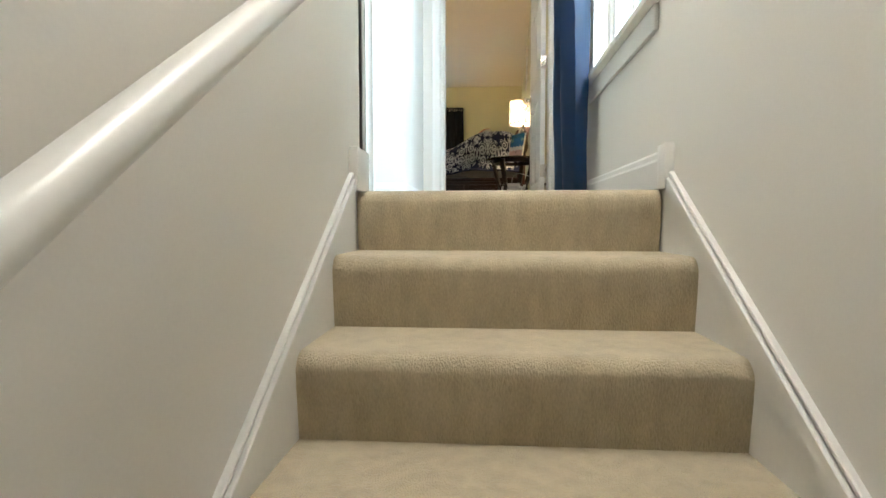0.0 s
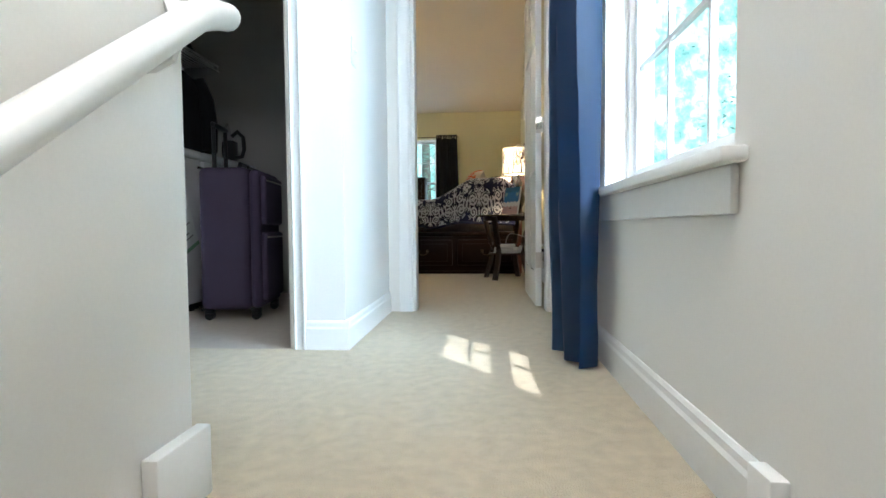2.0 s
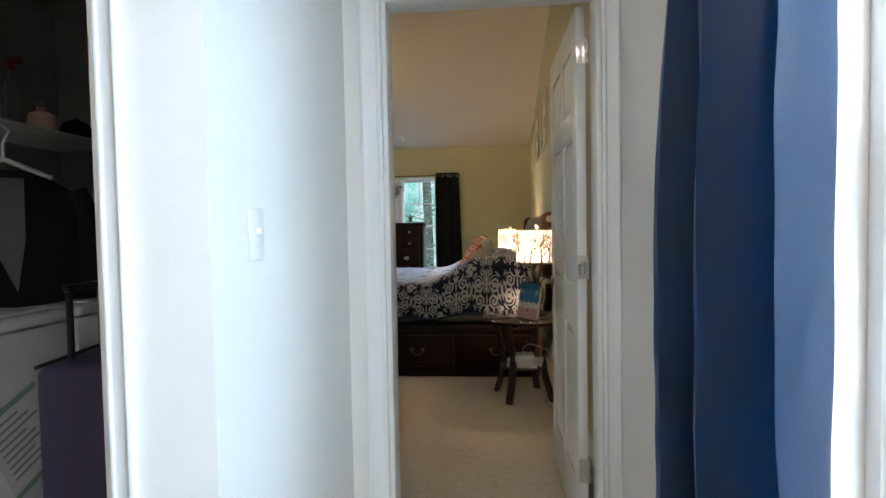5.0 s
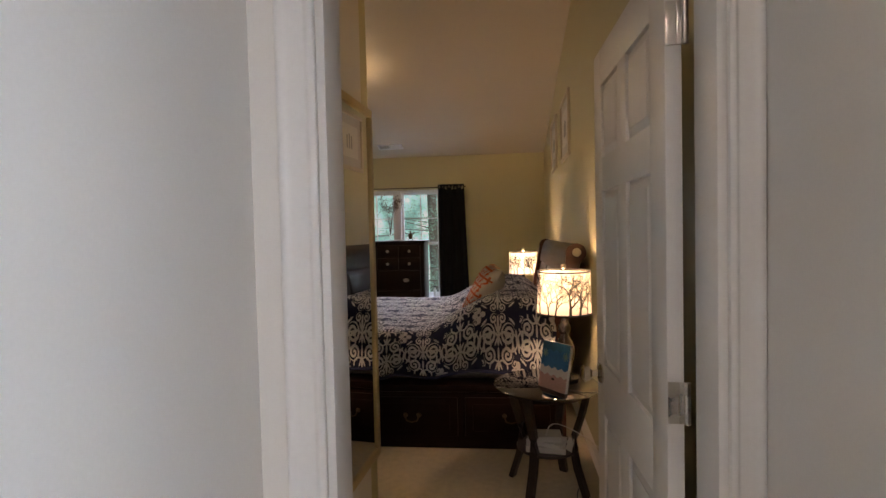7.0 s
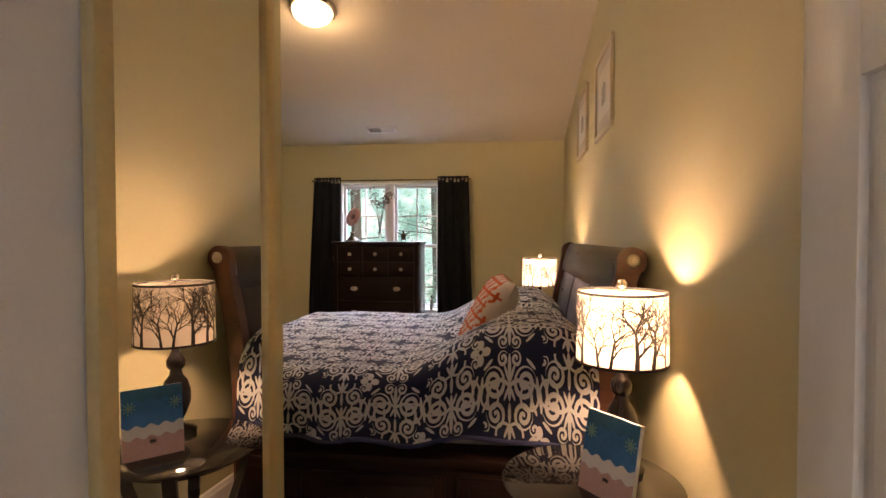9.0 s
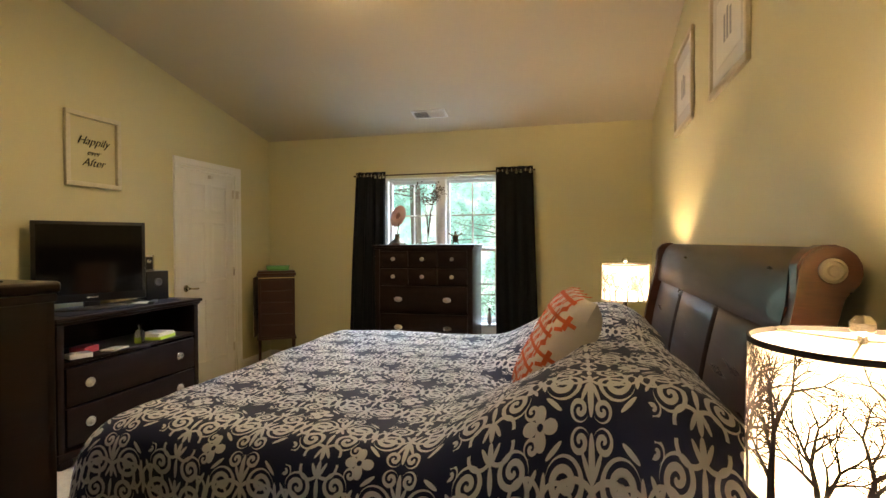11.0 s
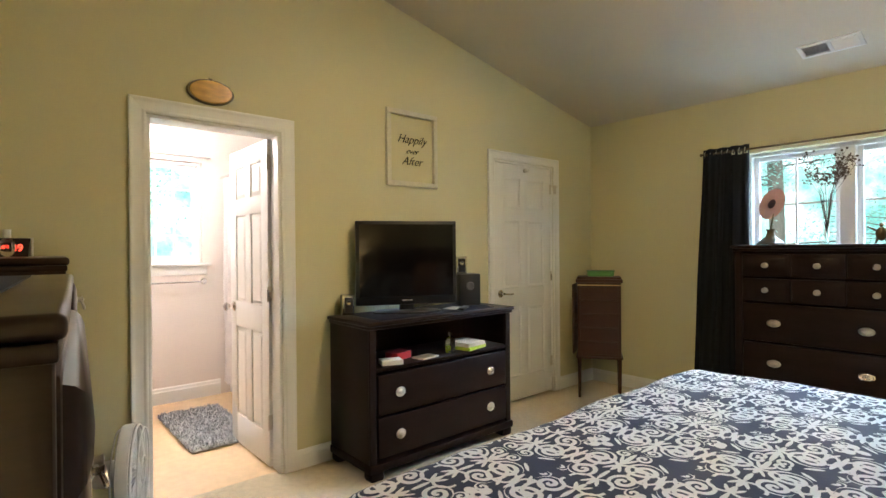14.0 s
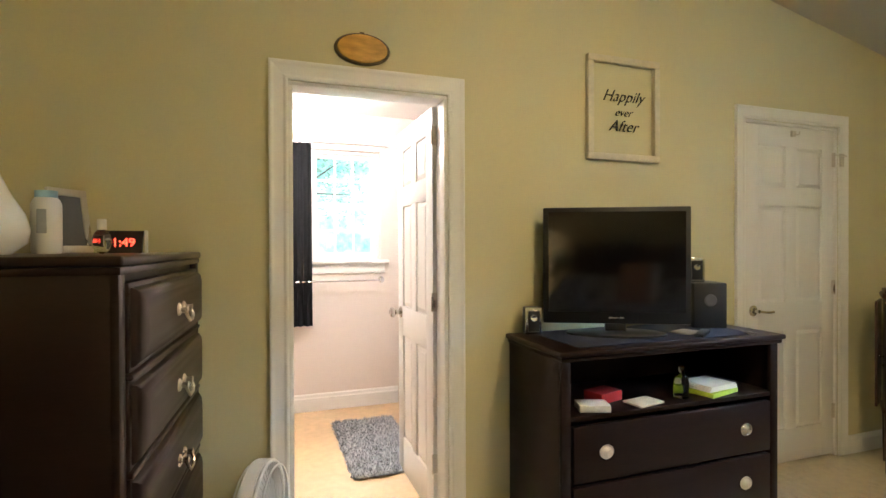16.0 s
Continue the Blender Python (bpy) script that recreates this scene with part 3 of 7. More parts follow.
def drape(bm, a0, a1, z0, z1, folds, depth, axis="x", face=0.0, flare=0.0, pinch=0.0, seed=1, rows=26, thick=0.004, lean=0.0, crinkle=0.0):
    """A hanging curtain panel with rounded folds, a little uneven."""
    rnd = random.Random(seed)
    phase = [rnd.uniform(-0.5, 0.5) for _ in range(folds * 2 + 3)]
    n = folds * 12
    for side in (0, 1):
        grid = []
        for r in range(rows + 1):
            v = r / rows
            z = z0 + (z1 - z0) * v
            half = (a1 - a0) / 2 * (1 + flare * (1 - v) - pinch * math.sin(v * math.pi))
            mid = (a0 + a1) / 2 + lean * (1 - v)
            row = []
            for i in range(n + 1):
                u = i / n
                k = u * folds
                ph = phase[int(k)] * (1 - 0.4 * v)
                wave = math.sin(2 * math.pi * k + ph) * (0.75 + 0.25 * math.sin(5 * v + phase[int(k) + 1] * 4))
                d = face + depth * wave * (0.6 + 0.4 * (1 - v)) + 0.006 * math.sin(9 * v + 3 * k) + side * thick
                d += crinkle * noise.noise(Vector((u * 5.0, v * 9 + u * 7, seed))) + 0.5 * crinkle * noise.noise(Vector((u * 16.0, v * 18 - u * 16, seed + 3)))
                a = mid + half * (2 * u - 1)
                row.append(bm.verts.new((a, d, z) if axis == "x" else (d, a, z)))
            grid.append(row)
        for r in range(rows):
            for i in range(n):
                bm.faces.new((grid[r][i], grid[r][i + 1], grid[r + 1][i + 1], grid[r + 1][i]))
        if side == 0:
            first = grid
    for r in range(rows):
        for i in (0, n):
            bm.faces.new((first[r][i], first[r + 1][i], grid[r + 1][i], grid[r][i]))
    for i in range(n):
        for r in (0, rows):
            bm.faces.new((first[r][i], first[r][i + 1], grid[r][i + 1], grid[r][i]))

# ---- more materials ----
M_LEAF = mat("leaf_green", (0.18, 0.36, 0.24), 0.45, vary=0.5, fine=8, coarse=0.7, bump=0)
b = M_LEAF.node_tree.nodes["Principled BSDF"]
b.inputs["Subsurface Weight"].default_value = 0.0
M_LEAF2 = mat("leaf_bluegreen", (0.18, 0.40, 0.34), 0.4, vary=0.5, fine=8, coarse=0.7, bump=0)


def leafy(m, light, share=0.5):
    """Lets daylight through leaves or thin cloth."""
    n, l = m.node_tree.nodes, m.node_tree.links
    t, mix = n.new("ShaderNodeBsdfTranslucent"), n.new("ShaderNodeMixShader")
    t.inputs[0].default_value = (*light, 1)
    mix.inputs[0].default_value = share
    l.new(n["Principled BSDF"].outputs[0], mix.inputs[1])
    l.new(t.outputs[0], mix.inputs[2])
    l.new(mix.outputs[0], n["Material Output"].inputs[0])


leafy(M_LEAF, (0.42, 0.62, 0.52))
leafy(M_LEAF2, (0.44, 0.66, 0.62))
leafy(M_NAVY, (0.10, 0.34, 0.60), 0.45)
M_BARK = mat("grey_bark", (0.16, 0.14, 0.12), 0.9, vary=0.3, fine=30, coarse=4, bump=0.8, depth=0.01, stretch=(1, 1, 0.3))
M_REDWOOD = mat("reddish_mahogany", (0.085, 0.030, 0.018), 0.32, vary=0.3, fine=30, coarse=3, bump=0.1, stretch=(1, 1, 8), coat=0.3)
M_POLISH = mat("polished_espresso", (0.022, 0.010, 0.007), 0.30, vary=0.3, fine=30, coarse=3, bump=0.05, depth=0.0004, stretch=(1, 1, 8), coat=0.22, spec=0.4)
M_LAMPBASE = mat("black_lacquer", (0.007, 0.005, 0.0045), 0.25, vary=0.2, fine=60, coarse=4, bump=0.03, spec=0.4)
M_LEGWOOD = mat("dark_walnut", (0.028, 0.016, 0.011), 0.4, vary=0.3, fine=30, coarse=3, bump=0.1, stretch=(1, 1, 8))
M_CHROME = mat("chrome", (0.75, 0.75, 0.76), 0.12, 1.0, vary=0.03, bump=0)
M_BLKPLASTIC = mat("black_plastic", (0.010, 0.010, 0.011), 0.30, vary=0.1, fine=150, bump=0.05)
M_SCREEN = mat("dark_screen_glass", (0.004, 0.0035, 0.004), 0.07, vary=0.02, bump=0, spec=0.3)
M_WHITEPL = mat("white_plastic", (0.72, 0.71, 0.67), 0.35, vary=0.04, fine=60, bump=0.03)
M_CREAM = mat("cream_woven_cloth", (0.66, 0.60, 0.50), 0.9, vary=0.08, fine=350, coarse=4, bump=0.4)
M_ORANGE = mat("orange_stitching", (0.62, 0.13, 0.035), 0.85, vary=0.15, fine=300, bump=0.4)
M_PRINT = mat("black_print", (0.012, 0.010, 0.009), 0.8, vary=0.1, bump=0)
M_PAPER = mat("off_white_paper", (0.70, 0.69, 0.64), 0.8, vary=0.05, fine=40, bump=0.05)
M_SHEET = mat("grey_white_paper", (0.74, 0.77, 0.75), 0.8, vary=0.06, fine=40, bump=0.05)
M_INK = mat("grey_ink", (0.33, 0.34, 0.34), 0.8, vary=0.1, bump=0)
M_GREENINK = mat("pale_green_print", (0.26, 0.44, 0.32), 0.8, vary=0.1, bump=0)
M_LIME = mat("lime_cover", (0.45, 0.60, 0.06), 0.5, vary=0.1, bump=0)
M_RED = mat("red_gloss", (0.35, 0.02, 0.02), 0.35, vary=0.1, bump=0)
M_CLEAR = clear("clear_glass", (0.93, 0.97, 0.96), 0.02, 1.45)
M_TABLEGLASS = mat("smoked_table_glass", (0.012, 0.011, 0.010), 0.04, vary=0.02, bump=0, spec=0.6, coat=0.3)
M_FRAMEW = mat("whitewashed_frame", (0.60, 0.55, 0.42), 0.55, vary=0.15, fine=40, bump=0.2)
M_SILVERF = mat("champagne_frame", (0.62, 0.55, 0.42), 0.3, 0.7, vary=0.08, fine=60, bump=0.1)
M_MATBOARD = mat("grey_white_print", (0.58, 0.56, 0.52), 0.7, vary=0.05, bump=0)
M_AMBER = mat("amber_agate", (0.55, 0.30, 0.06), 0.25, vary=0.5, fine=14, coarse=6, bump=0.05, stretch=(1, 1, 3))
M_RUG = mat("grey_shag", (0.36, 0.37, 0.38), 0.95, vary=0.45, fine=45, coarse=14, bump=0.8, depth=0.01, sheen=0.3)
M_LED = glow("red_led", (1.0, 0.06, 0.03), 4.0)
M_PINK = mat("pink_paper", (0.46, 0.30, 0.30), 0.6, vary=0.1, bump=0)
M_DRY = mat("dried_stems", (0.12, 0.085, 0.06), 0.9, vary=0.3, bump=0)
M_BRONZE = mat("bronze", (0.10, 0.07, 0.035), 0.4, 0.8, vary=0.2, fine=50, bump=0.2)
M_STRIPE = mat("pink_grey_paint", (0.55, 0.35, 0.30), 0.8, vary=0.12, fine=60, bump=0.3)
M_TEAL = mat("teal_paint", (0.02, 0.13, 0.22), 0.7, vary=0.3, fine=40, coarse=12, bump=0.3)
M_BLUE = mat("blue_paint", (0.03, 0.17, 0.38), 0.7, vary=0.25, fine=40, coarse=12, bump=0.3)
M_BLUERUN = mat("blue_black_runner", (0.012, 0.016, 0.035), 0.9, vary=0.3, fine=300, bump=0.4)
M_DGREY = mat("dark_satin_lining", (0.10, 0.10, 0.11), 0.5, vary=0.1, fine=200, bump=0.1)
M_CURTW = mat("pale_shower_curtain", (0.70, 0.66, 0.64), 0.6, vary=0.12, fine=9, coarse=14, bump=0.1)


def shade_cloth():
    m = bpy.data.materials.new("lamp_shade_cloth")
    m.use_nodes = True
    nt = m.node_tree
    n, l = nt.nodes, nt.links
    n.remove(n["Principled BSDF"])
    d, t, mix = n.new("ShaderNodeBsdfDiffuse"), n.new("ShaderNodeBsdfTranslucent"), n.new("ShaderNodeMixShader")
    d.inputs[0].default_value, t.inputs[0].default_value = (0.80, 0.76, 0.70, 1), (0.46, 0.41, 0.35, 1)
    tex = n.new("ShaderNodeTexNoise")
    tex.inputs["Scale"].default_value = 260
    bp = n.new("ShaderNodeBump")
    bp.inputs["Distance"].default_value, bp.inputs["Strength"].default_value = 0.001, 0.3
    l.new(tex.outputs["Fac"], bp.inputs["Height"])
    l.new(bp.outputs[0], d.inputs["Normal"])
    mix.inputs[0].default_value = 0.55
    l.new(d.outputs[0], mix.inputs[1])
    l.new(t.outputs[0], mix.inputs[2])
    l.new(mix.outputs[0], n["Material Output"].inputs[0])
    return m


M_SHADE = shade_cloth()


class Sums:
    """Small helper that writes arithmetic as shader nodes."""

    def __init__(self, nt):
        self.nt = nt

    def __call__(self, op, a, b=None, c=None):
        node = self.nt.nodes.new("ShaderNodeMath")
        node.operation = op
        for i, v in enumerate((a, b, c)):
            if v is None:
                continue
            if isinstance(v, (int, float)):
                node.inputs[i].default_value = v
            else:
                self.nt.links.new(v, node.inputs[i])
        return node.outputs[0]


def scroll_cloth():
    """Navy cotton printed with off-white scrolls, palmettes and small four-petalled flowers."""
    m = mat("navy_scroll_print", (0.011, 0.018, 0.072), 0.85, vary=0.12, fine=500, coarse=4, bump=0.25, depth=0.001, sheen=0.15)
    nt = m.node_tree
    n, l = nt.nodes, nt.links
    f = Sums(nt)
    uv = n.new("ShaderNodeUVMap")
    sep = n.new("ShaderNodeSeparateXYZ")
    l.new(uv.outputs[0], sep.inputs[0])
    x0, y0 = f("MULTIPLY", sep.outputs[0], 1 / 0.25), f("MULTIPLY", sep.outputs[1], 1 / 0.25)
    turn = f("MODULO", f("ABSOLUTE", f("ADD", f("FLOOR", x0), f("FLOOR", y0))), 2.0)
    odd_corner = f("MODULO", f("ABSOLUTE", f("ADD", f("ROUND", x0), f("ROUND", y0))), 2.0)
    even_corner = f("SUBTRACT", 1.0, odd_corner)
    # every other motif stands on its head
    u = f("SUBTRACT", f("FRACT", x0), 0.5)
    v = f("MULTIPLY", f("SUBTRACT", f("FRACT", y0), 0.5), f("SUBTRACT", 1.0, f("MULTIPLY", turn, 2.0)))
    a = f("ABSOLUTE", u)

    def length(dx, dy):
        return f("SQRT", f("ADD", f("MULTIPLY", dx, dx), f("MULTIPLY", dy, dy)))

    def both(p, q):
        return f("MULTIPLY", p, q)

    def spiral(cx, cy, turns, size, hand, shift, fat):
        dx, dy = f("SUBTRACT", a, cx), f("SUBTRACT", v, cy)
        r = length(dx, dy)
        th = f("ARCTAN2", dy, dx)
        s = f("FRACT", f("ADD", f("ADD", f("MULTIPLY", r, turns), f("MULTIPLY", th, hand / (2 * math.pi))), shift))
        return both(f("LESS_THAN", s, fat), f("LESS_THAN", r, size))

    def petal(cx, cy, angle, rx, ry):
        dx, dy = f("SUBTRACT", a, cx), f("SUBTRACT", v, cy)
        c, s = math.cos(angle), math.sin(angle)
        p = f("ADD", f("MULTIPLY", dx, c / rx), f("MULTIPLY", dy, s / rx))
        q = f("ADD", f("MULTIPLY", dx, -s / ry), f("MULTIPLY", dy, c / ry))
        return f("LESS_THAN", f("ADD", f("MULTIPLY", p, p), f("MULTIPLY", f("ABSOLUTE", q), f("ABSOLUTE", q))), 1.0)

    def arc(cx, cy, r0, w, lo):
        dx, dy = f("SUBTRACT", a, cx), f("SUBTRACT", v, cy)
        ring = f("LESS_THAN", f("ABSOLUTE", f("SUBTRACT", length(dx, dy), r0)), w)
        return both(ring, f("GREATER_THAN", dy, lo))

    def rosette(r0, points, deep):
        dx, dy = f("SUBTRACT", a, 0.5), f("SUBTRACT", f("ABSOLUTE", v), 0.5)
        r = length(dx, dy)
        th = f("ARCTAN2", dy, dx)
        edge = f("MULTIPLY_ADD", f("ABSOLUTE", f("COSINE", f("MULTIPLY", th, points))), r0 * deep, r0 * (1 - deep))
        return f("LESS_THAN", r, edge), r

    flower, rf = rosette(0.175, 2.0, 0.66)
    star, _ = rosette(0.20, 2.0, 0.48)
    shapes = [
        # big scrolls either side, small ones above and below
        spiral(0.262, 0.128, 10.0, 0.188, 1, 0.10, 0.60),
        spiral(0.235, -0.225, 11.0, 0.158, -1, 0.30, 0.60),
        spiral(0.110, 0.395, 14.0, 0.092, -1, 0.15, 0.60),
        spiral(0.415, -0.365, 15.0, 0.078, 1, 0.55, 0.60),
        arc(0.16, -0.06, 0.215, 0.024, -0.10),
        arc(0.34, -0.02, 0.150, 0.018, -0.16),
        arc(0.10, -0.44, 0.130, 0.018, -0.02),
        # palmette on the axis
        petal(0.0, 0.28, 0.0, 0.030, 0.170),
        petal(0.048, 0.23, -0.42, 0.021, 0.110),
        petal(0.0, 0.03, 0.0, 0.028, 0.100),
        petal(0.050, 0.015, 0.50, 0.020, 0.095),
        petal(0.0, -0.20, 0.0, 0.026, 0.115),
        petal(0.0, -0.40, 0.0, 0.030, 0.100),
        petal(0.052, -0.400, 0.50, 0.021, 0.085),
        petal(0.365, 0.335, 0.9, 0.022, 0.100),
        petal(0.475, 0.06, 0.1, 0.026, 0.140),
        petal(0.42, -0.14, 0.5, 0.022, 0.090),
        both(both(flower, even_corner), f("GREATER_THAN", rf, 0.030)),
    ]
    total = shapes[0]
    for s in shapes[1:]:
        total = f("MAXIMUM", total, s)
    total = both(total, f("SUBTRACT", 1.0, both(star, odd_corner)))
    mixc = n.new("ShaderNodeMix")
    mixc.data_type = "RGBA"
    b = n["Principled BSDF"]
    old = b.inputs["Base Color"].links[0].from_socket
    l.new(old, mixc.inputs["A"])
    mixc.inputs["B"].default_value = (0.86, 0.86, 0.88, 1)
    l.new(total, mixc.inputs["Factor"])
    l.new(mixc.outputs["Result"], b.inputs["Base Color"])
    return m


M_SCROLL = scroll_cloth()
M_HEM = mat("navy_hem_cloth", (0.011, 0.018, 0.072), 0.85, vary=0.15, fine=400, coarse=6, bump=0.3, sheen=0.15)


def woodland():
    """Glow painted on the backdrops: soft patches of backlit green with bright sky between."""
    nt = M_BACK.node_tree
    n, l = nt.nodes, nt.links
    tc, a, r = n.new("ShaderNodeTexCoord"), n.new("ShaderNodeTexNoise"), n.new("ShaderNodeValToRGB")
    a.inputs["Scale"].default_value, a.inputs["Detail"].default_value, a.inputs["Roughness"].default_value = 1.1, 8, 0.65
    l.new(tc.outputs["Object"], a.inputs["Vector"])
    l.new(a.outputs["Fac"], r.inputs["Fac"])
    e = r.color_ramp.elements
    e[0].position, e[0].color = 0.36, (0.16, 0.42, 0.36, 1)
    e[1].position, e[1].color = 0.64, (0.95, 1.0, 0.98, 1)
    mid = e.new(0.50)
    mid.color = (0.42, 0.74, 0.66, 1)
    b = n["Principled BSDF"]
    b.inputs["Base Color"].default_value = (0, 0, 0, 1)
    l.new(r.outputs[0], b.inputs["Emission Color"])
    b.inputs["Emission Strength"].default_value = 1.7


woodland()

# ---- hall ----
curtain = thing("hall_curtain", "navy blue satin curtain panel gathered beside the hall window", "curtain")
bm = bmesh.new()
drape(bm, 2.47, 2.74, 0.012, 2.28, 2, 0.094, axis="y", face=1.098, flare=0.10, seed=4, rows=110, crinkle=0.006)
part("panel", bm, M_NAVY, curtain)
rod = thing("curtain_rod", "dark metal curtain rod over the hall window", "curtain rod")
bm = bmesh.new()
tube(bm, (1.11, 1.45, 2.24), (1.11, 2.86, 2.24), 0.009)
part("rod", bm, M_BRONZE, rod)
for y in (1.44, 2.87):
    bm = bmesh.new()
    bmesh.ops.create_icosphere(bm, subdivisions=2, radius=0.022, matrix=pose(1.11, y, 2.24))
    part("finial", bm, M_BRONZE, rod)
for y in (1.55, 2.80):
    bm = bmesh.new()
    cuboid(bm, 1.10, XH, y - 0.006, y + 0.006, 2.225, 2.24, bevel=0.002)
    part("bracket", bm, M_BRONZE, rod)


def wall_plate(name, label, m, gangs=1):
    """A white wall plate with toggles, facing local +y, centred at the origin."""
    w = 0.07 + 0.046 * (gangs - 1)
    t = thing(name, label, "switch")
    t.matrix_world = m
    bm = bmesh.new()
    cuboid(bm, -w / 2, w / 2, 0, 0.006, -0.057, 0.057, bevel=0.004)
    part("plate", bm, M_WHITEPL, t)
    for g in range(gangs):
        x = (g - (gangs - 1) / 2) * 0.046
        bm = bmesh.new()
        cuboid(bm, x - 0.005, x + 0.005, 0.005, 0.017, -0.002, 0.012, bevel=0.002)
        part("toggle", bm, M_WHITEPL, t)
        for z in (-0.03, 0.03):
            bm = bmesh.new()
            tube(bm, (x, 0.005, z), (x, 0.0072, z), 0.0035, sides=8)
            part("screw", bm, M_WHITEPL, t)
    return t


wall_plate("hall_light_switch", "white light switch plate on the hall wall", pose(0.238, 2.91, 1.21, 0, 0, -90))
wall_plate("double_light_switch", "white two-gang light switch plate beside the mirror", pose(0.12, 4.225, 1.10, 0, 0, -90) @ Matrix.Scale(1.35, 4), 2)

# ---- laundry ----
def machine(name, label, y0, y1, lid):
    t = thing(name, label, "appliance")
    bm = bmesh.new()
    cuboid(bm, -1.53, -0.885, y0, y1, 0.05, 0.885, bevel=0.012)
    part("cabinet", bm, M_WHITE, t)
    bm = bmesh.new()
    cuboid(bm, -1.50, -0.91, y0 + 0.02, y1 - 0.02, 0.012, 0.052)
    part("plinth", bm, M_BLKPLASTIC, t)
    for fx in (-1.48, -0.94):
        for fy in (y0 + 0.05, y1 - 0.05):
            bm = bmesh.new()
            tube(bm, (fx, fy, 0), (fx, fy, 0.014), 0.018, sides=10)
            part("foot", bm, M_BLKPLASTIC, t)
    bm = bmesh.new()
    cuboid(bm, -1.535, -0.872, y0 - 0.002, y1 + 0.002, 0.888, 0.935, bevel=0.018, segments=3)
    part("top", bm, M_WHITE, t)
    bm = bmesh.new()
    cuboid(bm, -1.34, -0.93, y0 + 0.10, y1 - 0.06, 0.934, 0.945, bevel=0.005)
    part("lid", bm, M_WHITE, t)
    bm = bmesh.new()
    cuboid(bm, -1.535, -1.40, y0 + 0.005, y1 - 0.005, 0.93, 1.075, bevel=0.02, segments=3)
    console = part("console", bm, M_WHITE, t)
    for dy in (0.16, 0.34, 0.52):
        bm = bmesh.new()
        lathe(bm, [(0.032, 0), (0.030, 0.018), (0.020, 0.022), (0.018, 0.035), (0.0, 0.036)], 20, pose(-1.402, y0 + dy, 1.01, 0, 90, 0))
        part("dial", bm, M_WHITEPL if dy != 0.34 else M_CHROME, console)
    return t


washer = machine("washing_machine", "white top-loading washing machine with an energy sheet taped on", 3.0, 3.685, True)
bm = bmesh.new()
sheet_m = pose(-0.8835, 3.47, 0.50, 24)
cuboid(bm, 0, 0.0012, -0.115, 0.115, -0.165, 0.165, m=sheet_m)
sheet = part("information_sheet", bm, M_SHEET, washer, "white paper sheet with pale green border, taped askew", smooth=False)
for a in (-0.165, 0.143):
    bm = bmesh.new()
    cuboid(bm, 0.0014, 0.0019, -0.115, 0.115, a, a + 0.022, m=sheet_m)
    part("sheet_border", bm, M_GREENINK, sheet, smooth=False)
for i in range(9):
    bm = bmesh.new()
    z = 0.11 - 0.026 * i
    cuboid(bm, 0.0014, 0.0018, -0.09, 0.02 + 0.06 * ((i * 7) % 3) / 2, z, z + 0.009, m=sheet_m)
    part("sheet_writing", bm, M_INK, sheet, smooth=False)
machine("clothes_dryer", "white clothes dryer with a dial console", 3.72, 4.40, False)

iron = thing("clothes_iron", "chrome and grey clothes iron stood on the dryer", "iron", pose(-0.99, 4.20, 0.946))
bm = bmesh.new()
sole = [(0.0, 0.0), (0.06, 0.01), (0.068, 0.06), (0.055, 0.16), (0.0, 0.26), (-0.055, 0.16), (-0.068, 0.06), (-0.06, 0.01)]
a = [bm.verts.new((0.0, x, z)) for x, z in sole]
b = [bm.verts.new((0.018, x, z)) for x, z in sole]
for i in range(8):
    bm.faces.new((a[i], a[(i + 1) % 8], b[(i + 1) % 8], b[i]))
bm.faces.new(a), bm.faces.new(b)
part("soleplate", bm, M_CHROME, iron)
bm = bmesh.new()
cuboid(bm, 0.019, 0.065, -0.045, 0.045, 0.0, 0.14, bevel=0.015)
part("body", bm, M_BLKPLASTIC, iron)
bm = bmesh.new()
sweep(bm, [(0.05, 0, 0.02), (0.11, 0, 0.03), (0.125, 0, 0.08), (0.12, 0, 0.16), (0.08, 0, 0.20), (0.04, 0, 0.17)], disc(0.014, 10), up=Vector((0, 1, 0)))
part("handle", bm, M_BLKPLASTIC, iron)

case = thing("suitcase", "dark purple soft-sided suitcase with its trolley handle pulled up", "suitcase", pose(-0.565, 3.53, 0, 0, 0, 8))
bm = bmesh.new()
cuboid(bm, -0.155, 0.10, -0.205, 0.22, 0.055, 0.80, bevel=0.035, segments=4)
part("shell", bm, M_PURPLE, case)
bm = bmesh.new()
cuboid(bm, 0.098, 0.155, -0.20, 0.21, 0.06, 0.79, bevel=0.03, segments=3)
part("front_panel", bm, M_PURPLE, case)
for lo, hi in ((0.10, 0.46), (0.50, 0.76)):
    bm = bmesh.new()
    cuboid(bm, 0.15, 0.18, -0.17, 0.17, lo, hi, bevel=0.014, segments=3)
    pocket = part("pocket", bm, M_PURPLE, case)
    bm = bmesh.new()
    cuboid(bm, 0.176, 0.184, -0.15, 0.15, hi - 0.03, hi - 0.022, bevel=0.002)
    part("zip", bm, M_METAL, pocket)
for z in (0.057, 0.797):
    for x in (-0.152, 0.099):
        bm = bmesh.new()
        sweep(bm, [(x, -0.19, z), (x, 0.20, z)], disc(0.007, 8))
        part("piping", bm, M_BLKPLASTIC, case)
bm = bmesh.new()
for y in (-0.085, 0.085):
    tube(bm, (-0.11, y, 0.79), (-0.11, y, 1.03), 0.011, sides=10)
cuboid(bm, -0.125, -0.095, -0.105, 0.105, 1.025, 1.05, bevel=0.01)
part("trolley_handle", bm, M_BLKPLASTIC, case)
bm = bmesh.new()
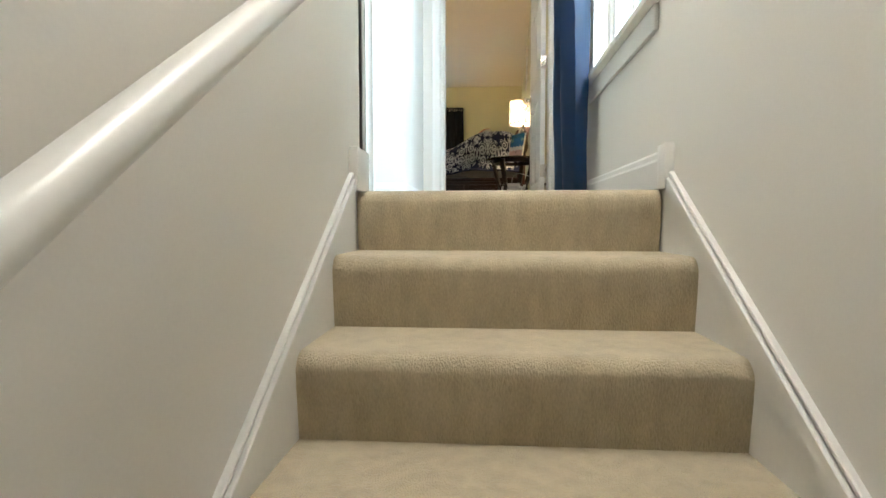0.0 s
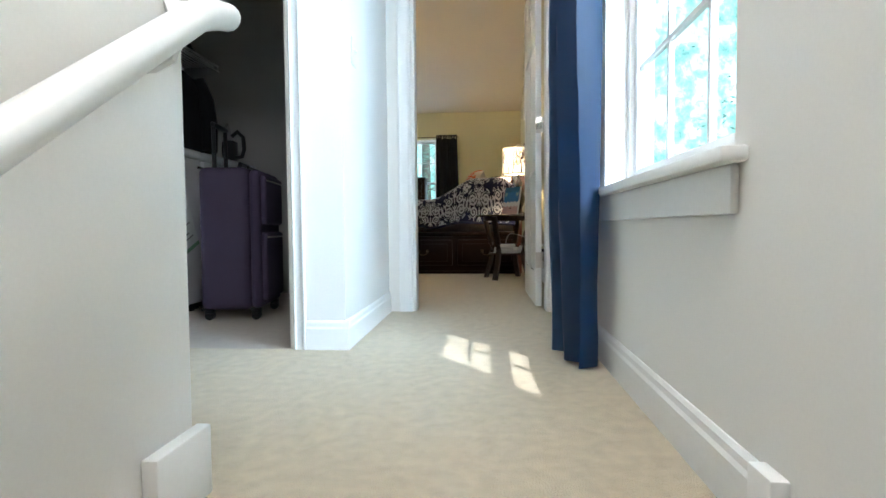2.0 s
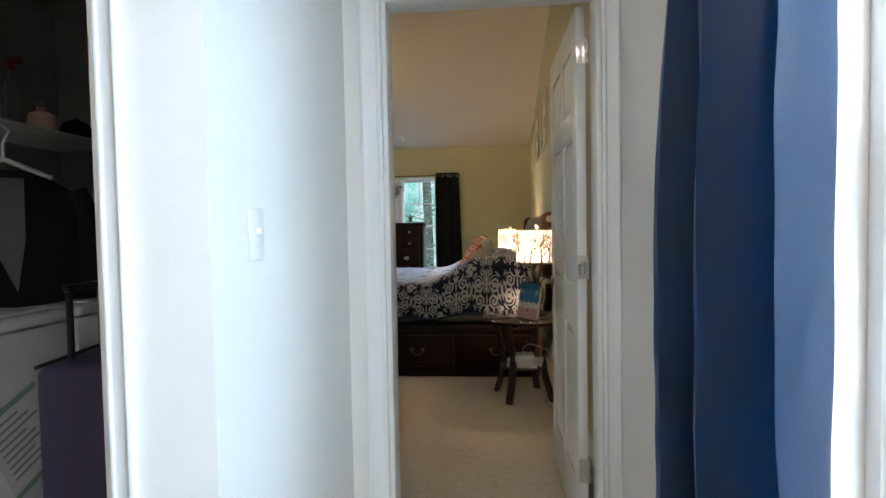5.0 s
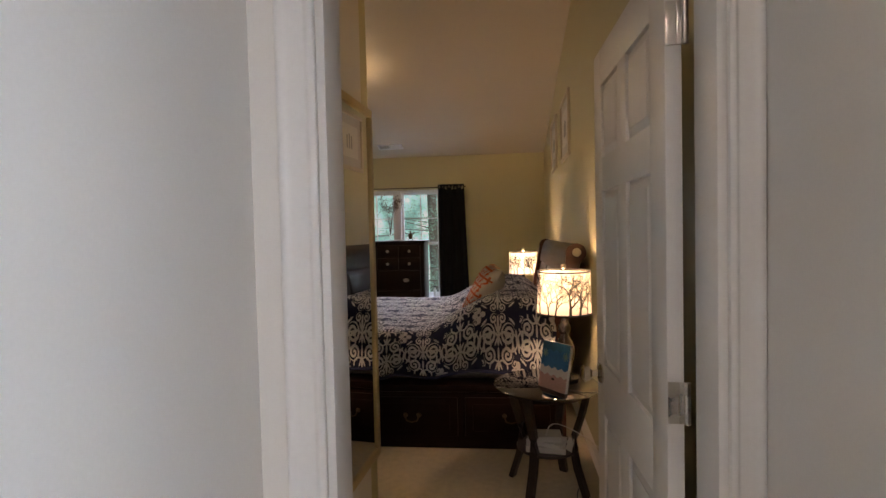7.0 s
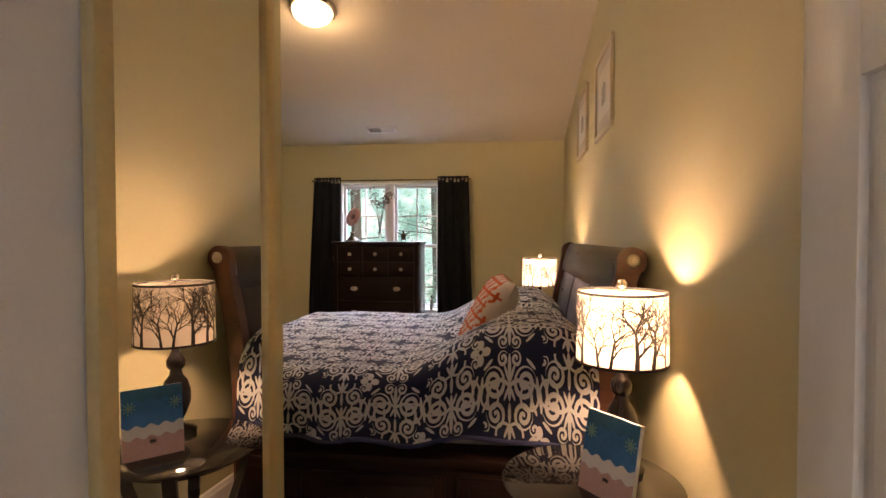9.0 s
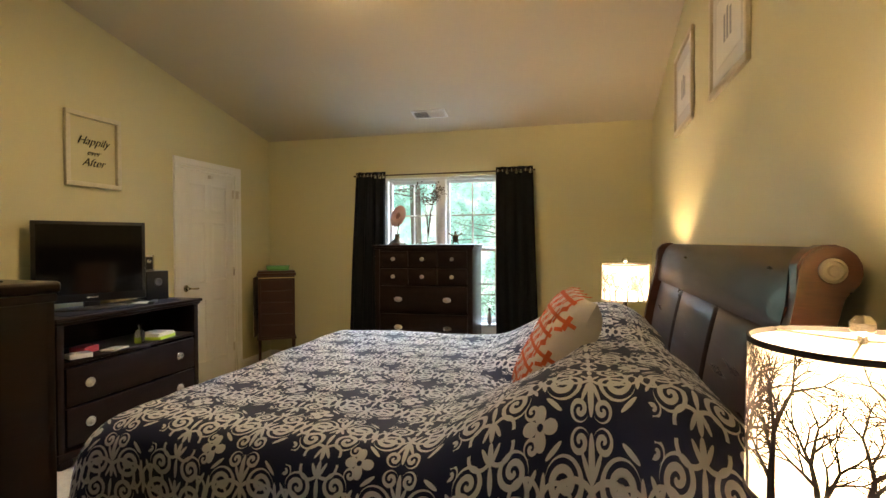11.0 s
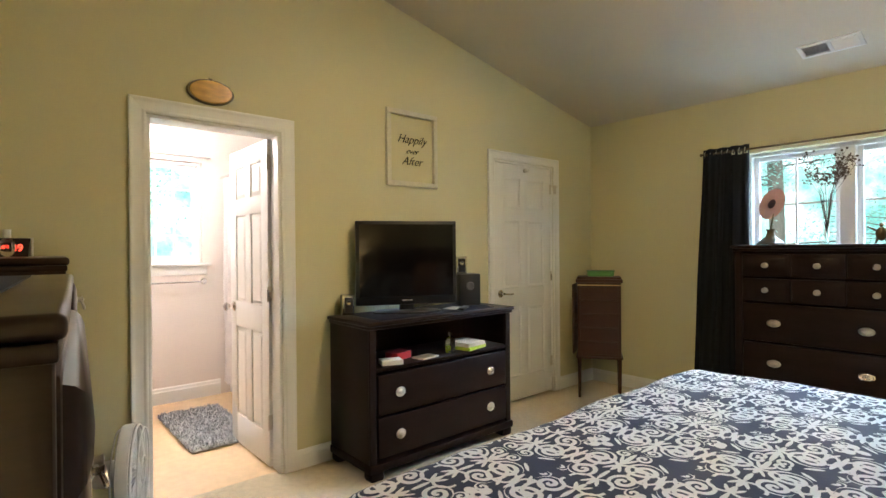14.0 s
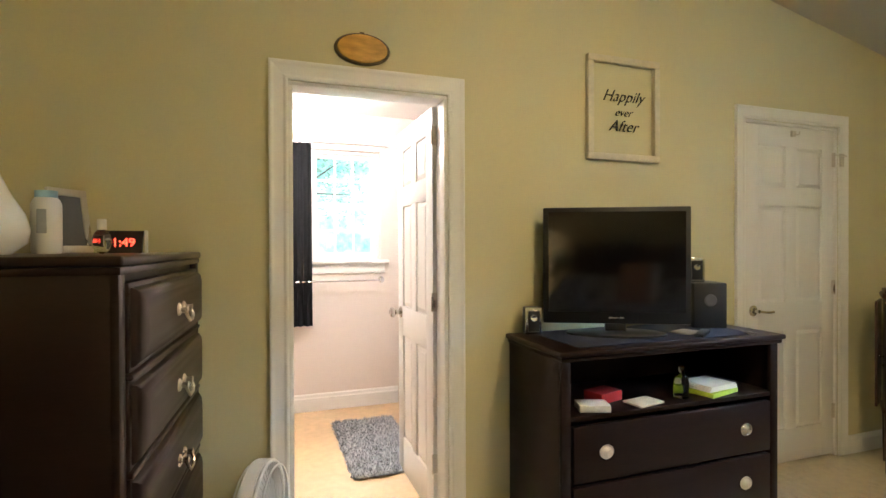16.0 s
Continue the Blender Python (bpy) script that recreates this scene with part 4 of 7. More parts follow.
sweep(bm, [(0.02, -0.09, 0.80), (0.02, -0.07, 0.83), (0.02, 0.07, 0.83), (0.02, 0.09, 0.80)], disc(0.011, 8), up=Vector((1, 0, 0)))
part("top_grip", bm, M_BLKPLASTIC, case)
for x in (-0.12, 0.12):
    for y in (-0.17, 0.18):
        bm = bmesh.new()
        tube(bm, (x, y - 0.013, 0.024), (x, y + 0.013, 0.024), 0.024, sides=14)
        cuboid(bm, x - 0.022, x + 0.022, y - 0.02, y + 0.02, 0.035, 0.062, bevel=0.006)
        part("wheel", bm, M_BLKPLASTIC, case)

shelf = thing("wire_shelf", "white coated wire shelf on diagonal braces over the machines", "shelf")
for i in range(14):
    bm = bmesh.new()
    x = -1.585 + 0.40 * i / 13
    cuboid(bm, x - 0.003, x + 0.003, 2.86, 4.478, 1.677, 1.684)
    part("long_wire", bm, M_WHITEPL, shelf, smooth=False)
for i in range(64):
    bm = bmesh.new()
    y = 2.87 + 1.60 * i / 63
    cuboid(bm, -1.59, -1.18, y - 0.0015, y + 0.0015, 1.684, 1.688)
    part("cross_wire", bm, M_WHITEPL, shelf, smooth=False)
bm = bmesh.new()
for z in (1.645, 1.684):
    tube(bm, (-1.18, 2.86, z), (-1.18, 4.478, z), 0.005, sides=8)
for i in range(22):
    y = 2.87 + 1.60 * i / 21
    tube(bm, (-1.18, y, 1.645), (-1.18, y, 1.684), 0.002, sides=6)
part("front_lip", bm, M_WHITEPL, shelf)
for y in (3.05, 3.62):
    bm = bmesh.new()
    tube(bm, (-1.20, y, 1.65), (-1.598, y, 1.35), 0.008, sides=8)
    part("brace", bm, M_WHITEPL, shelf)

BOTTLES = ((3.02, 0.075, 0.24, "white"), (3.18, 0.06, 0.28, "white"), (3.33, 0.045, 0.20, "clear"), (3.47, 0.05, 0.20, "white"), (3.70, 0.085, 0.22, "jug"), (3.93, 0.035, 0.26, "spray"), (4.08, 0.055, 0.13, "red"), (4.28, 0.075, 0.12, "dark"))
for y, r, h, kind in BOTTLES:
    words = {"white": "white plastic detergent bottle", "clear": "clear glass jar with a lid", "jug": "pale plastic bleach jug with a handle", "spray": "clear spray bottle with a red trigger", "red": "low red and white tub", "dark": "dark folded cloth cap"}[kind]
    t = thing("laundry_bottle" if kind not in ("red", "dark") else "laundry_tub", words + " on the wire shelf", "bottle", pose(-1.33, y, 1.688), group="laundry supplies on the shelf")
    bm = bmesh.new()
    if kind == "dark":
        lathe(bm, [(0.0, 0), (r * 1.3, 0.0), (r * 1.25, 0.02), (r, 0.05), (r * 0.7, h * 0.8), (0.0, h)], 20)
        part("cloth", bm, M_BLACK, t)
        continue
    lathe(bm, [(0.0, 0), (r * 0.92, 0), (r, 0.012), (r, h * 0.62), (r * 0.86, h * 0.76), (r * 0.36, h * 0.86), (r * 0.34, h)], 24)
    part("bottle_body", bm, {"clear": M_CLEAR, "spray": M_CLEAR, "red": M_STRIPE}.get(kind, M_WHITEPL), t)
    bm = bmesh.new()
    tube(bm, (0, 0, h), (0, 0, h + 0.025), r * 0.42, sides=16)
    if kind == "spray":
        cuboid(bm, -0.012, 0.05, -0.01, 0.01, h + 0.02, h + 0.05, bevel=0.004)
    part("cap", bm, M_RED if kind == "spray" else M_DGREY, t)
    if kind == "jug":
        bm = bmesh.new()
        sweep(bm, [(0, r * 0.5, h * 0.85), (0, r * 1.2, h * 0.9), (0, r * 1.45, h * 0.7), (0, r * 0.95, h * 0.5)], disc(0.011, 8), up=Vector((1, 0, 0)))
        part("jug_handle", bm, M_WHITEPL, t)
    if kind in ("white", "jug"):
        bm = bmesh.new()
        lathe(bm, [(r + 0.0012, h * 0.18), (r + 0.0012, h * 0.52)], 24)
        part("bottle_label", bm, M_STRIPE if kind == "jug" else M_GREENINK, t)

jacket = thing("hanging_jacket", "black jacket over a grey shirt on a white hanger", "jacket", Matrix.Translation((-1.15, 3.70, 0)) @ pose(0, 0, 0, 0, 0, -40) @ Matrix.Translation((1.18, -3.70, 0)))
bm = bmesh.new()
rows_, cols_ = 14, 36
grid = []
for r in range(rows_ + 1):
    v = r / rows_
    z = 1.47 - 0.52 * v
    w = 0.05 + 0.21 * min(1, (v / 0.22)) ** 0.6 + 0.03 * v
    d = 0.035 + 0.055 * min(1, v / 0.3)
    row = []
    for c in range(cols_):
        th = 2 * math.pi * c / cols_
        k = 1 + 0.10 * math.sin(7 * th + 2 * v) * v
        row.append(bm.verts.new((-1.18 + d * math.sin(th) * k, 3.70 + w * math.copysign(abs(math.cos(th)) ** 0.7, math.cos(th)), z + 0.01 * math.sin(3 * th))))
    grid.append(row)
for r in range(rows_):
    for c in range(cols_):
        bm.faces.new((grid[r][c], grid[r][(c + 1) % cols_], grid[r + 1][(c + 1) % cols_], grid[r + 1][c]))
bm.faces.new(grid[0]), bm.faces.new(grid[-1])
part("jacket_body", bm, M_BLACK, jacket)
for s in (-1, 1):
    bm = bmesh.new()
    sweep(bm, [(-1.17, 3.70 + s * 0.22, 1.40), (-1.15, 3.70 + s * 0.262, 1.28), (-1.13, 3.70 + s * 0.275, 1.12), (-1.12, 3.70 + s * 0.265, 0.96)], disc(0.052, 12), up=Vector((0, 1, 0)))
    part("sleeve", bm, M_BLACK, jacket)
bm = bmesh.new()
vs = [bm.verts.new(p) for p in ((-1.09, 3.66, 1.44), (-1.09, 3.75, 1.44), (-1.068, 3.745, 1.2), (-1.066, 3.715, 1.0), (-1.066, 3.655, 1.16))]
bm.faces.new(vs)
bmesh.ops.solidify(bm, geom=bm.faces[:], thickness=0.006)
part("shirt_front", bm, M_DGREY, jacket, "grey satin shirt front")
bm = bmesh.new()
sweep(bm, [(-1.18, 3.55, 1.455), (-1.18, 3.70, 1.52), (-1.18, 3.85, 1.455)], disc(0.011, 8), up=Vector((1, 0, 0)))
sweep(bm, [(-1.18, 3.70, 1.52), (-1.18, 3.70, 1.58), (-1.18, 3.72, 1.63), (-1.18, 3.70, 1.652), (-1.18, 3.68, 1.64)], disc(0.006, 8), up=Vector((1, 0, 0)))
part("hanger", bm, M_WHITEPL, jacket, "white plastic hanger")

bag = thing("tote_bag", "black cloth bag with pale printing slumped on the washing machine", "bag", pose(-1.12, 3.27, 0.945))
bm = bmesh.new()
bmesh.ops.create_icosphere(bm, subdivisions=4, radius=1.0)
for v in bm.verts:
    c = v.co
    lump = 1 + 0.10 * noise.noise(c * 2.3) + 0.05 * noise.noise(c * 6)
    v.co = Vector((c.x * 0.13 * lump, c.y * 0.20 * lump, max(c.z, -0.75) * 0.16 * lump + 0.122 + 0.04 * c.y * c.y))
part("bag_body", bm, M_BLACK, bag)
for i, (y, z, w) in enumerate(((-0.05, 0.17, 0.05), (-0.04, 0.15, 0.04), (0.06, 0.09, 0.07), (0.07, 0.07, 0.06), (0.05, 0.055, 0.08))):
    bm = bmesh.new()
    cuboid(bm, 0.120 - 0.01 * (i < 2), 0.133, y, y + w, z, z + 0.012, bevel=0.003)
    part("printing", bm, M_PAPER, bag)
bm = bmesh.new()
sweep(bm, [(0.02, -0.12, 0.24), (0.03, -0.10, 0.30), (0.03, -0.03, 0.31), (0.02, 0.0, 0.25)], [(0.012, -0.002), (0.012, 0.002), (-0.012, 0.002), (-0.012, -0.002)], up=Vector((1, 0, 0)))
part("bag_strap", bm, M_BLACK, bag)

board = thing("ironing_board", "ironing board folded upright, in a white cover with coloured dots", "ironing board", pose(-0.95, 2.92, 0, 0, 0, 76))
bm = bmesh.new()
n = 40
outline = []
for i in range(n):
    th = 2 * math.pi * i / n
    z = 0.66 + 0.56 * math.sin(th)
    wdt = 0.16 * (1 if math.sin(th) < 0.2 else max(0.28, 1 - 0.75 * (math.sin(th) - 0.2)))
    outline.append((wdt * math.cos(th), z))
a = [bm.verts.new((-0.02, y, z)) for y, z in outline]
c = [bm.verts.new((0.02, y, z)) for y, z in outline]
for i in range(n):
    bm.faces.new((a[i], a[(i + 1) % n], c[(i + 1) % n], c[i]))
bm.faces.new(a), bm.faces.new(c)
bmesh.ops.bevel(bm, geom=[e for e in bm.edges if abs(e.verts[0].co.x - e.verts[1].co.x) < 1e-4], offset=0.01, segments=2, affect="EDGES")
cover = part("cover", bm, M_PAPER, board)
rnd = random.Random(3)
bm = bmesh.new()
tube(bm, (-0.025, 0.025, 1.395), (0.075, -0.035, 1.395), 0.012, sides=12)
bmesh.ops.create_icosphere(bm, subdivisions=2, radius=0.017, matrix=pose(0.08, -0.038, 1.395))
tube(bm, (-0.02, 0.02, 1.19), (-0.02, 0.02, 1.40), 0.009, sides=10)
part("leg_foot", bm, M_WHITEPL, board, "white capped foot bar of the folded legs")
dots = [mat("dot_" + k, v, 0.9, vary=0.1, bump=0) for k, v in (("blue", (0.03, 0.07, 0.30)), ("red", (0.50, 0.04, 0.08)), ("green", (0.20, 0.32, 0.10)), ("orange", (0.60, 0.22, 0.10)), ("navy", (0.03, 0.04, 0.14)))]
spots = []
for i in range(60):
    z = 0.14 + 1.05 * ((i // 4) + 0.5 * (i % 2)) / 15
    y = -0.14 + 0.09 * (i % 4) + rnd.uniform(-0.015, 0.015)
    spots.append((y, z, i % 5))
for k in range(5):
    for y, z, kk in spots:
        if kk == k:
            if abs(y) < 0.16 * (1 if z < 0.77 else max(0.28, 1 - 0.75 * ((z - 0.66) / 0.56 - 0.2))) - 0.02:
                for x0, x1 in ((0.0185, 0.0212), (-0.0212, -0.0185)):
                    bm = bmesh.new()
                    tube(bm, (x0, y, z), (x1, y, z), 0.021, sides=14)
                    part("dot", bm, dots[k], cover)
bm = bmesh.new()
for y in (-0.09, 0.09):
    sweep(bm, [(-0.045, y, 0.02), (-0.05, y, 0.5), (-0.04, -y * 0.6, 1.05)], disc(0.011, 8), up=Vector((1, 0, 0)))
part("leg_frame", bm, M_WHITEPL, board)
for y in (-0.09, 0.09):
    bm = bmesh.new()
    tube(bm, (-0.045, y, 0.0), (-0.045, y, 0.05), 0.018, 0.014, sides=12)
    part("rubber_foot", bm, M_WHITEPL, board)
bm = bmesh.new()
tube(bm, (0.0, -0.02, 1.19), (0.0, -0.02, 1.22), 0.02, sides=12)
part("tip", bm, M_WHITEPL, board)

peg = thing("wall_peg", "white rounded peg screwed to the laundry door jamb", "hook")
bm = bmesh.new()
tube(bm, (-0.812, 2.80, 1.45), (-0.745, 2.80, 1.452), 0.013, sides=12)
bmesh.ops.create_icosphere(bm, subdivisions=2, radius=0.017, matrix=pose(-0.745, 2.80, 1.452))
part("peg", bm, M_WHITEPL, peg)

# ---- bedroom: bed ----
bed = thing("bed", "king-size dark wooden sleigh bed with storage drawers in its base", "bed")
BX0, BX1, BY0, BY1 = -0.90, 1.10, 6.00, 8.04
bm = bmesh.new()
cuboid(bm, BX0 + 0.03, BX1, BY0, BY1, 0.03, 0.40, bevel=0.006)
cuboid(bm, BX0 + 0.02, BX1, BY0 - 0.012, BY1 + 0.012, 0.385, 0.43, bevel=0.008)
cuboid(bm, BX0 + 0.05, BX1, BY0 + 0.02, BY1 - 0.02, 0.0, 0.035)
part("platform", bm, M_DARK, bed)
for x0 in (-0.80, -0.15, 0.50):
    bm = bmesh.new()
    cuboid(bm, x0, x0 + 0.60, BY0 - 0.016, BY0 + 0.01, 0.09, 0.35, bevel=0.006)
    cuboid(bm, x0 + 0.05, x0 + 0.55, BY0 - 0.022, BY0, 0.13, 0.31, bevel=0.008)
    drawer = part("drawer", bm, M_DARK, bed)
    bm = bmesh.new()
    for s in (-1, 1):
        lathe(bm, [(0.016, 0), (0.014, 0.008), (0.006, 0.012), (0.006, 0.02), (0.0, 0.021)], 14, pose(x0 + 0.30 + s * 0.045, BY0 - 0.022, 0.235, 90))
    sweep(bm, [(x0 + 0.255, BY0 - 0.038, 0.235), (x0 + 0.265, BY0 - 0.043, 0.205), (x0 + 0.30, BY0 - 0.045, 0.195), (x0 + 0.335, BY0 - 0.043, 0.205), (x0 + 0.345, BY0 - 0.038, 0.235)], disc(0.005, 8), up=Vector((0, 1, 0)))
    part("bail_handle", bm, M_BRONZE, drawer)
bm = bmesh.new()
cuboid(bm, BX0 + 0.10, BX1 - 0.01, BY0 + 0.125, BY1 - 0.03, 0.43, 0.68, bevel=0.05, segments=4)
part("mattress", bm, M_GREYCLOTH, bed, "grey cloth-covered mattress")


def sleigh(z):
    """How far the headboard leans back at a height."""
    t = max(0.0, min(1.0, (z - 0.50) / 0.75))
    return 1.098 + 0.117 * t * t


def loft(bm, rings, closed=True):
    """Skins rings of points with quads."""
    vs = [[bm.verts.new(p) for p in ring] for ring in rings]
    n = len(vs[0])
    for p, q in zip(vs, vs[1:]):
        for i in range(n if closed else n - 1):
            j = (i + 1) % n
            bm.faces.new((p[i], p[j], q[j], q[i]))
    return vs


HB0, HB1 = BY0 + 0.11, BY1 - 0.03
zs = [0.0, 0.2, 0.4, 0.5, 0.6, 0.7, 0.8, 0.88, 0.95, 1.02, 1.08, 1.14, 1.20, 1.25]
bm = bmesh.new()
ring = [(sleigh(z) + 0.014, z) for z in zs] + [(sleigh(z) + 0.045, z) for z in reversed(zs)]
ends = loft(bm, [[(x, y, z) for x, z in ring] for y in (HB0, HB1)])
bm.faces.new(ends[0]), bm.faces.new(ends[1])
headboard = part("headboard", bm, M_POLISH, bed)
# three leaning panels with grooves between them
for k in range(3):
    w = (HB1 - HB0 - 0.06) / 3
    y0 = HB0 + 0.03 + k * w
    bm = bmesh.new()
    pz = [0.46, 0.475] + [0.475 + 0.635 * i / 14 for i in range(1, 14)] + [1.11, 1.125]
    rings = []
    for i, z in enumerate(pz):
        x = sleigh(z)
        back = 0.016 if i in (0, len(pz) - 1) else 0.002
        rings.append([(x + 0.016, y0 + 0.012, z), (x + max(back, 0.004), y0 + 0.026, z), (x + back, y0 + 0.034, z), (x + back, y0 + w / 2, z), (x + back, y0 + w - 0.034, z), (x + max(back, 0.004), y0 + w - 0.026, z), (x + 0.016, y0 + w - 0.012, z)])
    loft(bm, rings, closed=False)
    part("panel", bm, M_POLISH, headboard)
# broad top rail rolling back towards the wall, and scroll ends
bm = bmesh.new()
ring = [(1.176, 1.125), (1.172, 1.14), (1.178, 1.18), (1.187, 1.22), (1.198, 1.265), (1.212, 1.30), (1.230, 1.328), (1.252, 1.340), (1.275, 1.334), (1.291, 1.312), (1.294, 1.285), (1.284, 1.26), (1.262, 1.245), (1.245, 1.235), (1.235, 1.20), (1.228, 1.125)]
ends = loft(bm, [[(x, y, z) for x, z in ring] for y in (HB0 - 0.03, HB1 + 0.03)])
bm.faces.new(ends[0]), bm.faces.new(ends[1])
part("rolled_rail", bm, M_POLISH, headboard)
for y, s in ((HB0 - 0.035, 1), (HB1 + 0.035, -1)):
    bm = bmesh.new()
    outline = [(sleigh(z) - 0.030, z) for z in (0.0, 0.3, 0.55, 0.7, 0.85, 0.95, 1.05, 1.13, 1.20)]
    outline += [(1.237 + 0.066 * math.cos(a), 1.285 + 0.062 * math.sin(a)) for a in [math.pi * (0.93 - 0.12 * i) for i in range(12)]]
    outline += [(sleigh(z) + 0.060, z) for z in (1.16, 1.05, 0.95, 0.85, 0.7, 0.55, 0.3, 0.0)]
    ends = loft(bm, [[(x, y + e, z) for x, z in outline] for e in (-0.028, 0.028)])
    fa, fb = bm.faces.new(ends[0]), bm.faces.new(ends[1])
    bmesh.ops.bevel(bm, geom=list(fa.edges) + list(fb.edges), offset=0.006, segments=2, affect="EDGES")
    post = part("scroll_post", bm, M_REDWOOD, bed, "reddish dark wooden scroll end")
    bm = bmesh.new()
    lathe(bm, [(0.028, 0), (0.028, 0.006), (0.022, 0.010), (0.020, 0.006), (0.013, 0.006), (0.010, 0.011), (0.0, 0.012)], 24, pose(1.240, y - s * 0.028, 1.288, 90 * s))
    part("medallion", bm, M_METAL, post, "pale metal medallion on the scroll")

# quilt draped over bed and pillows
quilt = thing("quilt", "navy quilt printed with off-white scrolls draped over bed and pillows", "quilt")
bm = bmesh.new()
uvl = bm.loops.layers.uv.new("UVMap")
NX, NY = 84, 92
half_w, mid_y = 1.02, 7.04


def quilt_at(s, t):
    """s runs from head to foot, t across from the near drop to the far drop, both in metres along the cloth."""
    ly = abs(t)
    r = 0.11
    flat = half_w - r
    if ly < flat:
        y, dz = ly, 0.0
    elif ly < flat + r * 1.57:
        a = (ly - flat) / r
        y, dz = flat + r * math.sin(a), -r * (1 - math.cos(a))
    else:
        e = ly - flat - r * 1.57
        y, dz = half_w + 0.10 * e, -r - e
    y = math.copysign(y, t)
    x = 1.10 - s
    drop = 0.0
    foot = 1.93
    if s > foot:
        e = s - foot
        if e < 0.11 * 1.57:
            a = e / 0.11
            x, drop = 1.10 - foot - 0.11 * math.sin(a), -0.11 * (1 - math.cos(a))
        else:
            x, drop = 1.10 - foot - 0.11 - 0.08 * (e - 0.173), -0.11 - (e - 0.173)
    k = max(0.0, min(1.0, (x - 0.18) / 0.55))
    side = max(0.0, min(1.0, (abs(y) - 0.05) / 0.25)) * 0.25 + 0.75
    hump = 0.225 * (3 * k * k - 2 * k ** 3) * side
    head = max(0.0, (x - 0.90) / 0.20)
    hump -= 0.10 * head * head
    hump -= 0.15 * math.exp(-((x - 0.52) / 0.17) ** 2 - ((y + 0.13) / 0.30) ** 2) if ly < flat else 0.0
    top = 0.765 + hump * (1.0 if ly < flat else max(0.12, 1 - (ly - flat) * 2.4))
    wr = 0.010 * noise.noise(Vector((x * 3.2, y * 3.2, 0.3))) + 0.005 * noise.noise(Vector((x * 9, y * 9, 1.3)))
    if ly > flat:
        wr += 0.012 * math.sin(11 * x + 2.5 * math.sin(3 * x)) * min(1, (ly - flat) / 0.3)
        y += math.copysign(0.018 * math.sin(9 * x + 1.7 * math.sin(4 * x)) * min(1, (ly - flat) / 0.3), t)
    if s > foot:
        x -= 0.02 * math.sin(10 * t) * min(1, (s - foot) / 0.3)
    z = max(top + dz + drop, 0.40 + 0.3 * min(0.0, dz)) + wr
    # the foot corner of the near side is pulled back
    pull = 0.07 * max(0.0, min(1.0, (0.35 - x) / 1.2)) if t < 0 else 0.0
    return Vector((x, mid_y + y + pull, max(z, 0.06)))


lo_t, hi_t = -(half_w - 0.11 + 0.173 + 0.168), (half_w - 0.11 + 0.173 + 0.20)
grid = []
for i in range(NX + 1):
    s = 2.50 * i / NX
    row = []
    for j in range(NY + 1):
        t = lo_t + (hi_t - lo_t) * j / NY
        row.append((bm.verts.new(quilt_at(s, t)), (s, t)))
    grid.append(row)
for i in range(NX):
    for j in range(NY):
        q = (grid[i][j], grid[i + 1][j], grid[i + 1][j + 1], grid[i][j + 1])
        f = bm.faces.new([v for v, _ in q])
        for loop, (_, st) in zip(f.loops, q):
            loop[uvl].uv = st
geom = bm.faces[:]
bmesh.ops.solidify(bm, geom=geom, thickness=-0.02)
part("quilt_cloth", bm, M_SCROLL, quilt)
for pts in ([quilt_at(2.50 * i / NX, lo_t) for i in range(NX + 1)], [quilt_at(2.50 * i / NX, hi_t) for i in range(NX + 1)], [quilt_at(2.50, lo_t + (hi_t - lo_t) * j / NY) for j in range(NY + 1)]):
    bm = bmesh.new()
    sweep(bm, [p + Vector((0, 0, -0.004)) for p in pts], disc(0.011, 8))
    part("hem", bm, M_HEM, quilt, "stitched navy hem")


def cushion(name, label, m, w, h, d, material):
    t = thing(name, label, "cushion")
    t.matrix_world = m
    bm = bmesh.new()
    n = 22
    for s in (-1, 1):
        g = [[None] * (n + 1) for _ in range(n + 1)]
        for i in range(n + 1):
            for j in range(n + 1):
                a, b = 2 * i / n - 1, 2 * j / n - 1
                body = max(0.0, (1 - a ** 4) * (1 - b ** 4)) ** 0.5
                x = a * w / 2 * (1 - 0.06 * (1 - b * b) * abs(a))
                z = b * h / 2 * (1 - 0.06 * (1 - a * a) * abs(b))
                y = s * d / 2 * body + 0.006 * noise.noise(Vector((a * 2, b * 2, s)))
                g[i][j] = bm.verts.new((x, y, z))
        for i in range(n):
            for j in range(n):
                bm.faces.new((g[i][j], g[i + 1][j], g[i + 1][j + 1], g[i][j + 1]))
    bmesh.ops.remove_doubles(bm, verts=bm.verts[:], dist=0.004)
    part("cover", bm, material, t)
    return t


throw = cushion("throw_pillow", "cream square cushion with orange lattice embroidery leaning on the quilt", pose(0.605, 6.92, 0.895, -28, 3, -81), 0.45, 0.55, 0.20, M_CREAM)
# orange lattice stitched on its front (facing the foot of the bed)
bm = bmesh.new()


def front_at(x, z):
    a, b = x / 0.225, z / 0.275
    body = max(0.0, (1 - a ** 4) * (1 - b ** 4)) ** 0.5
    return Vector((x, -(0.101 * body + 0.003), z))


def stitch(p, q, w=0.0078):
    p, q = Vector(p), Vector(q)
    steps = 5
    pts = [p.lerp(q, i / steps) for i in range(steps + 1)]
    d = (q - p).normalized()
    nrm = Vector((-d.y, d.x)) * w
    prev = None
    for c in pts:
        l, r = front_at(c.x - nrm.x, c.y - nrm.y), front_at(c.x + nrm.x, c.y + nrm.y)
        now = (bm.verts.new(l), bm.verts.new(r))
        if prev:
            bm.faces.new((prev[0], prev[1], now[1], now[0]))
        prev = now


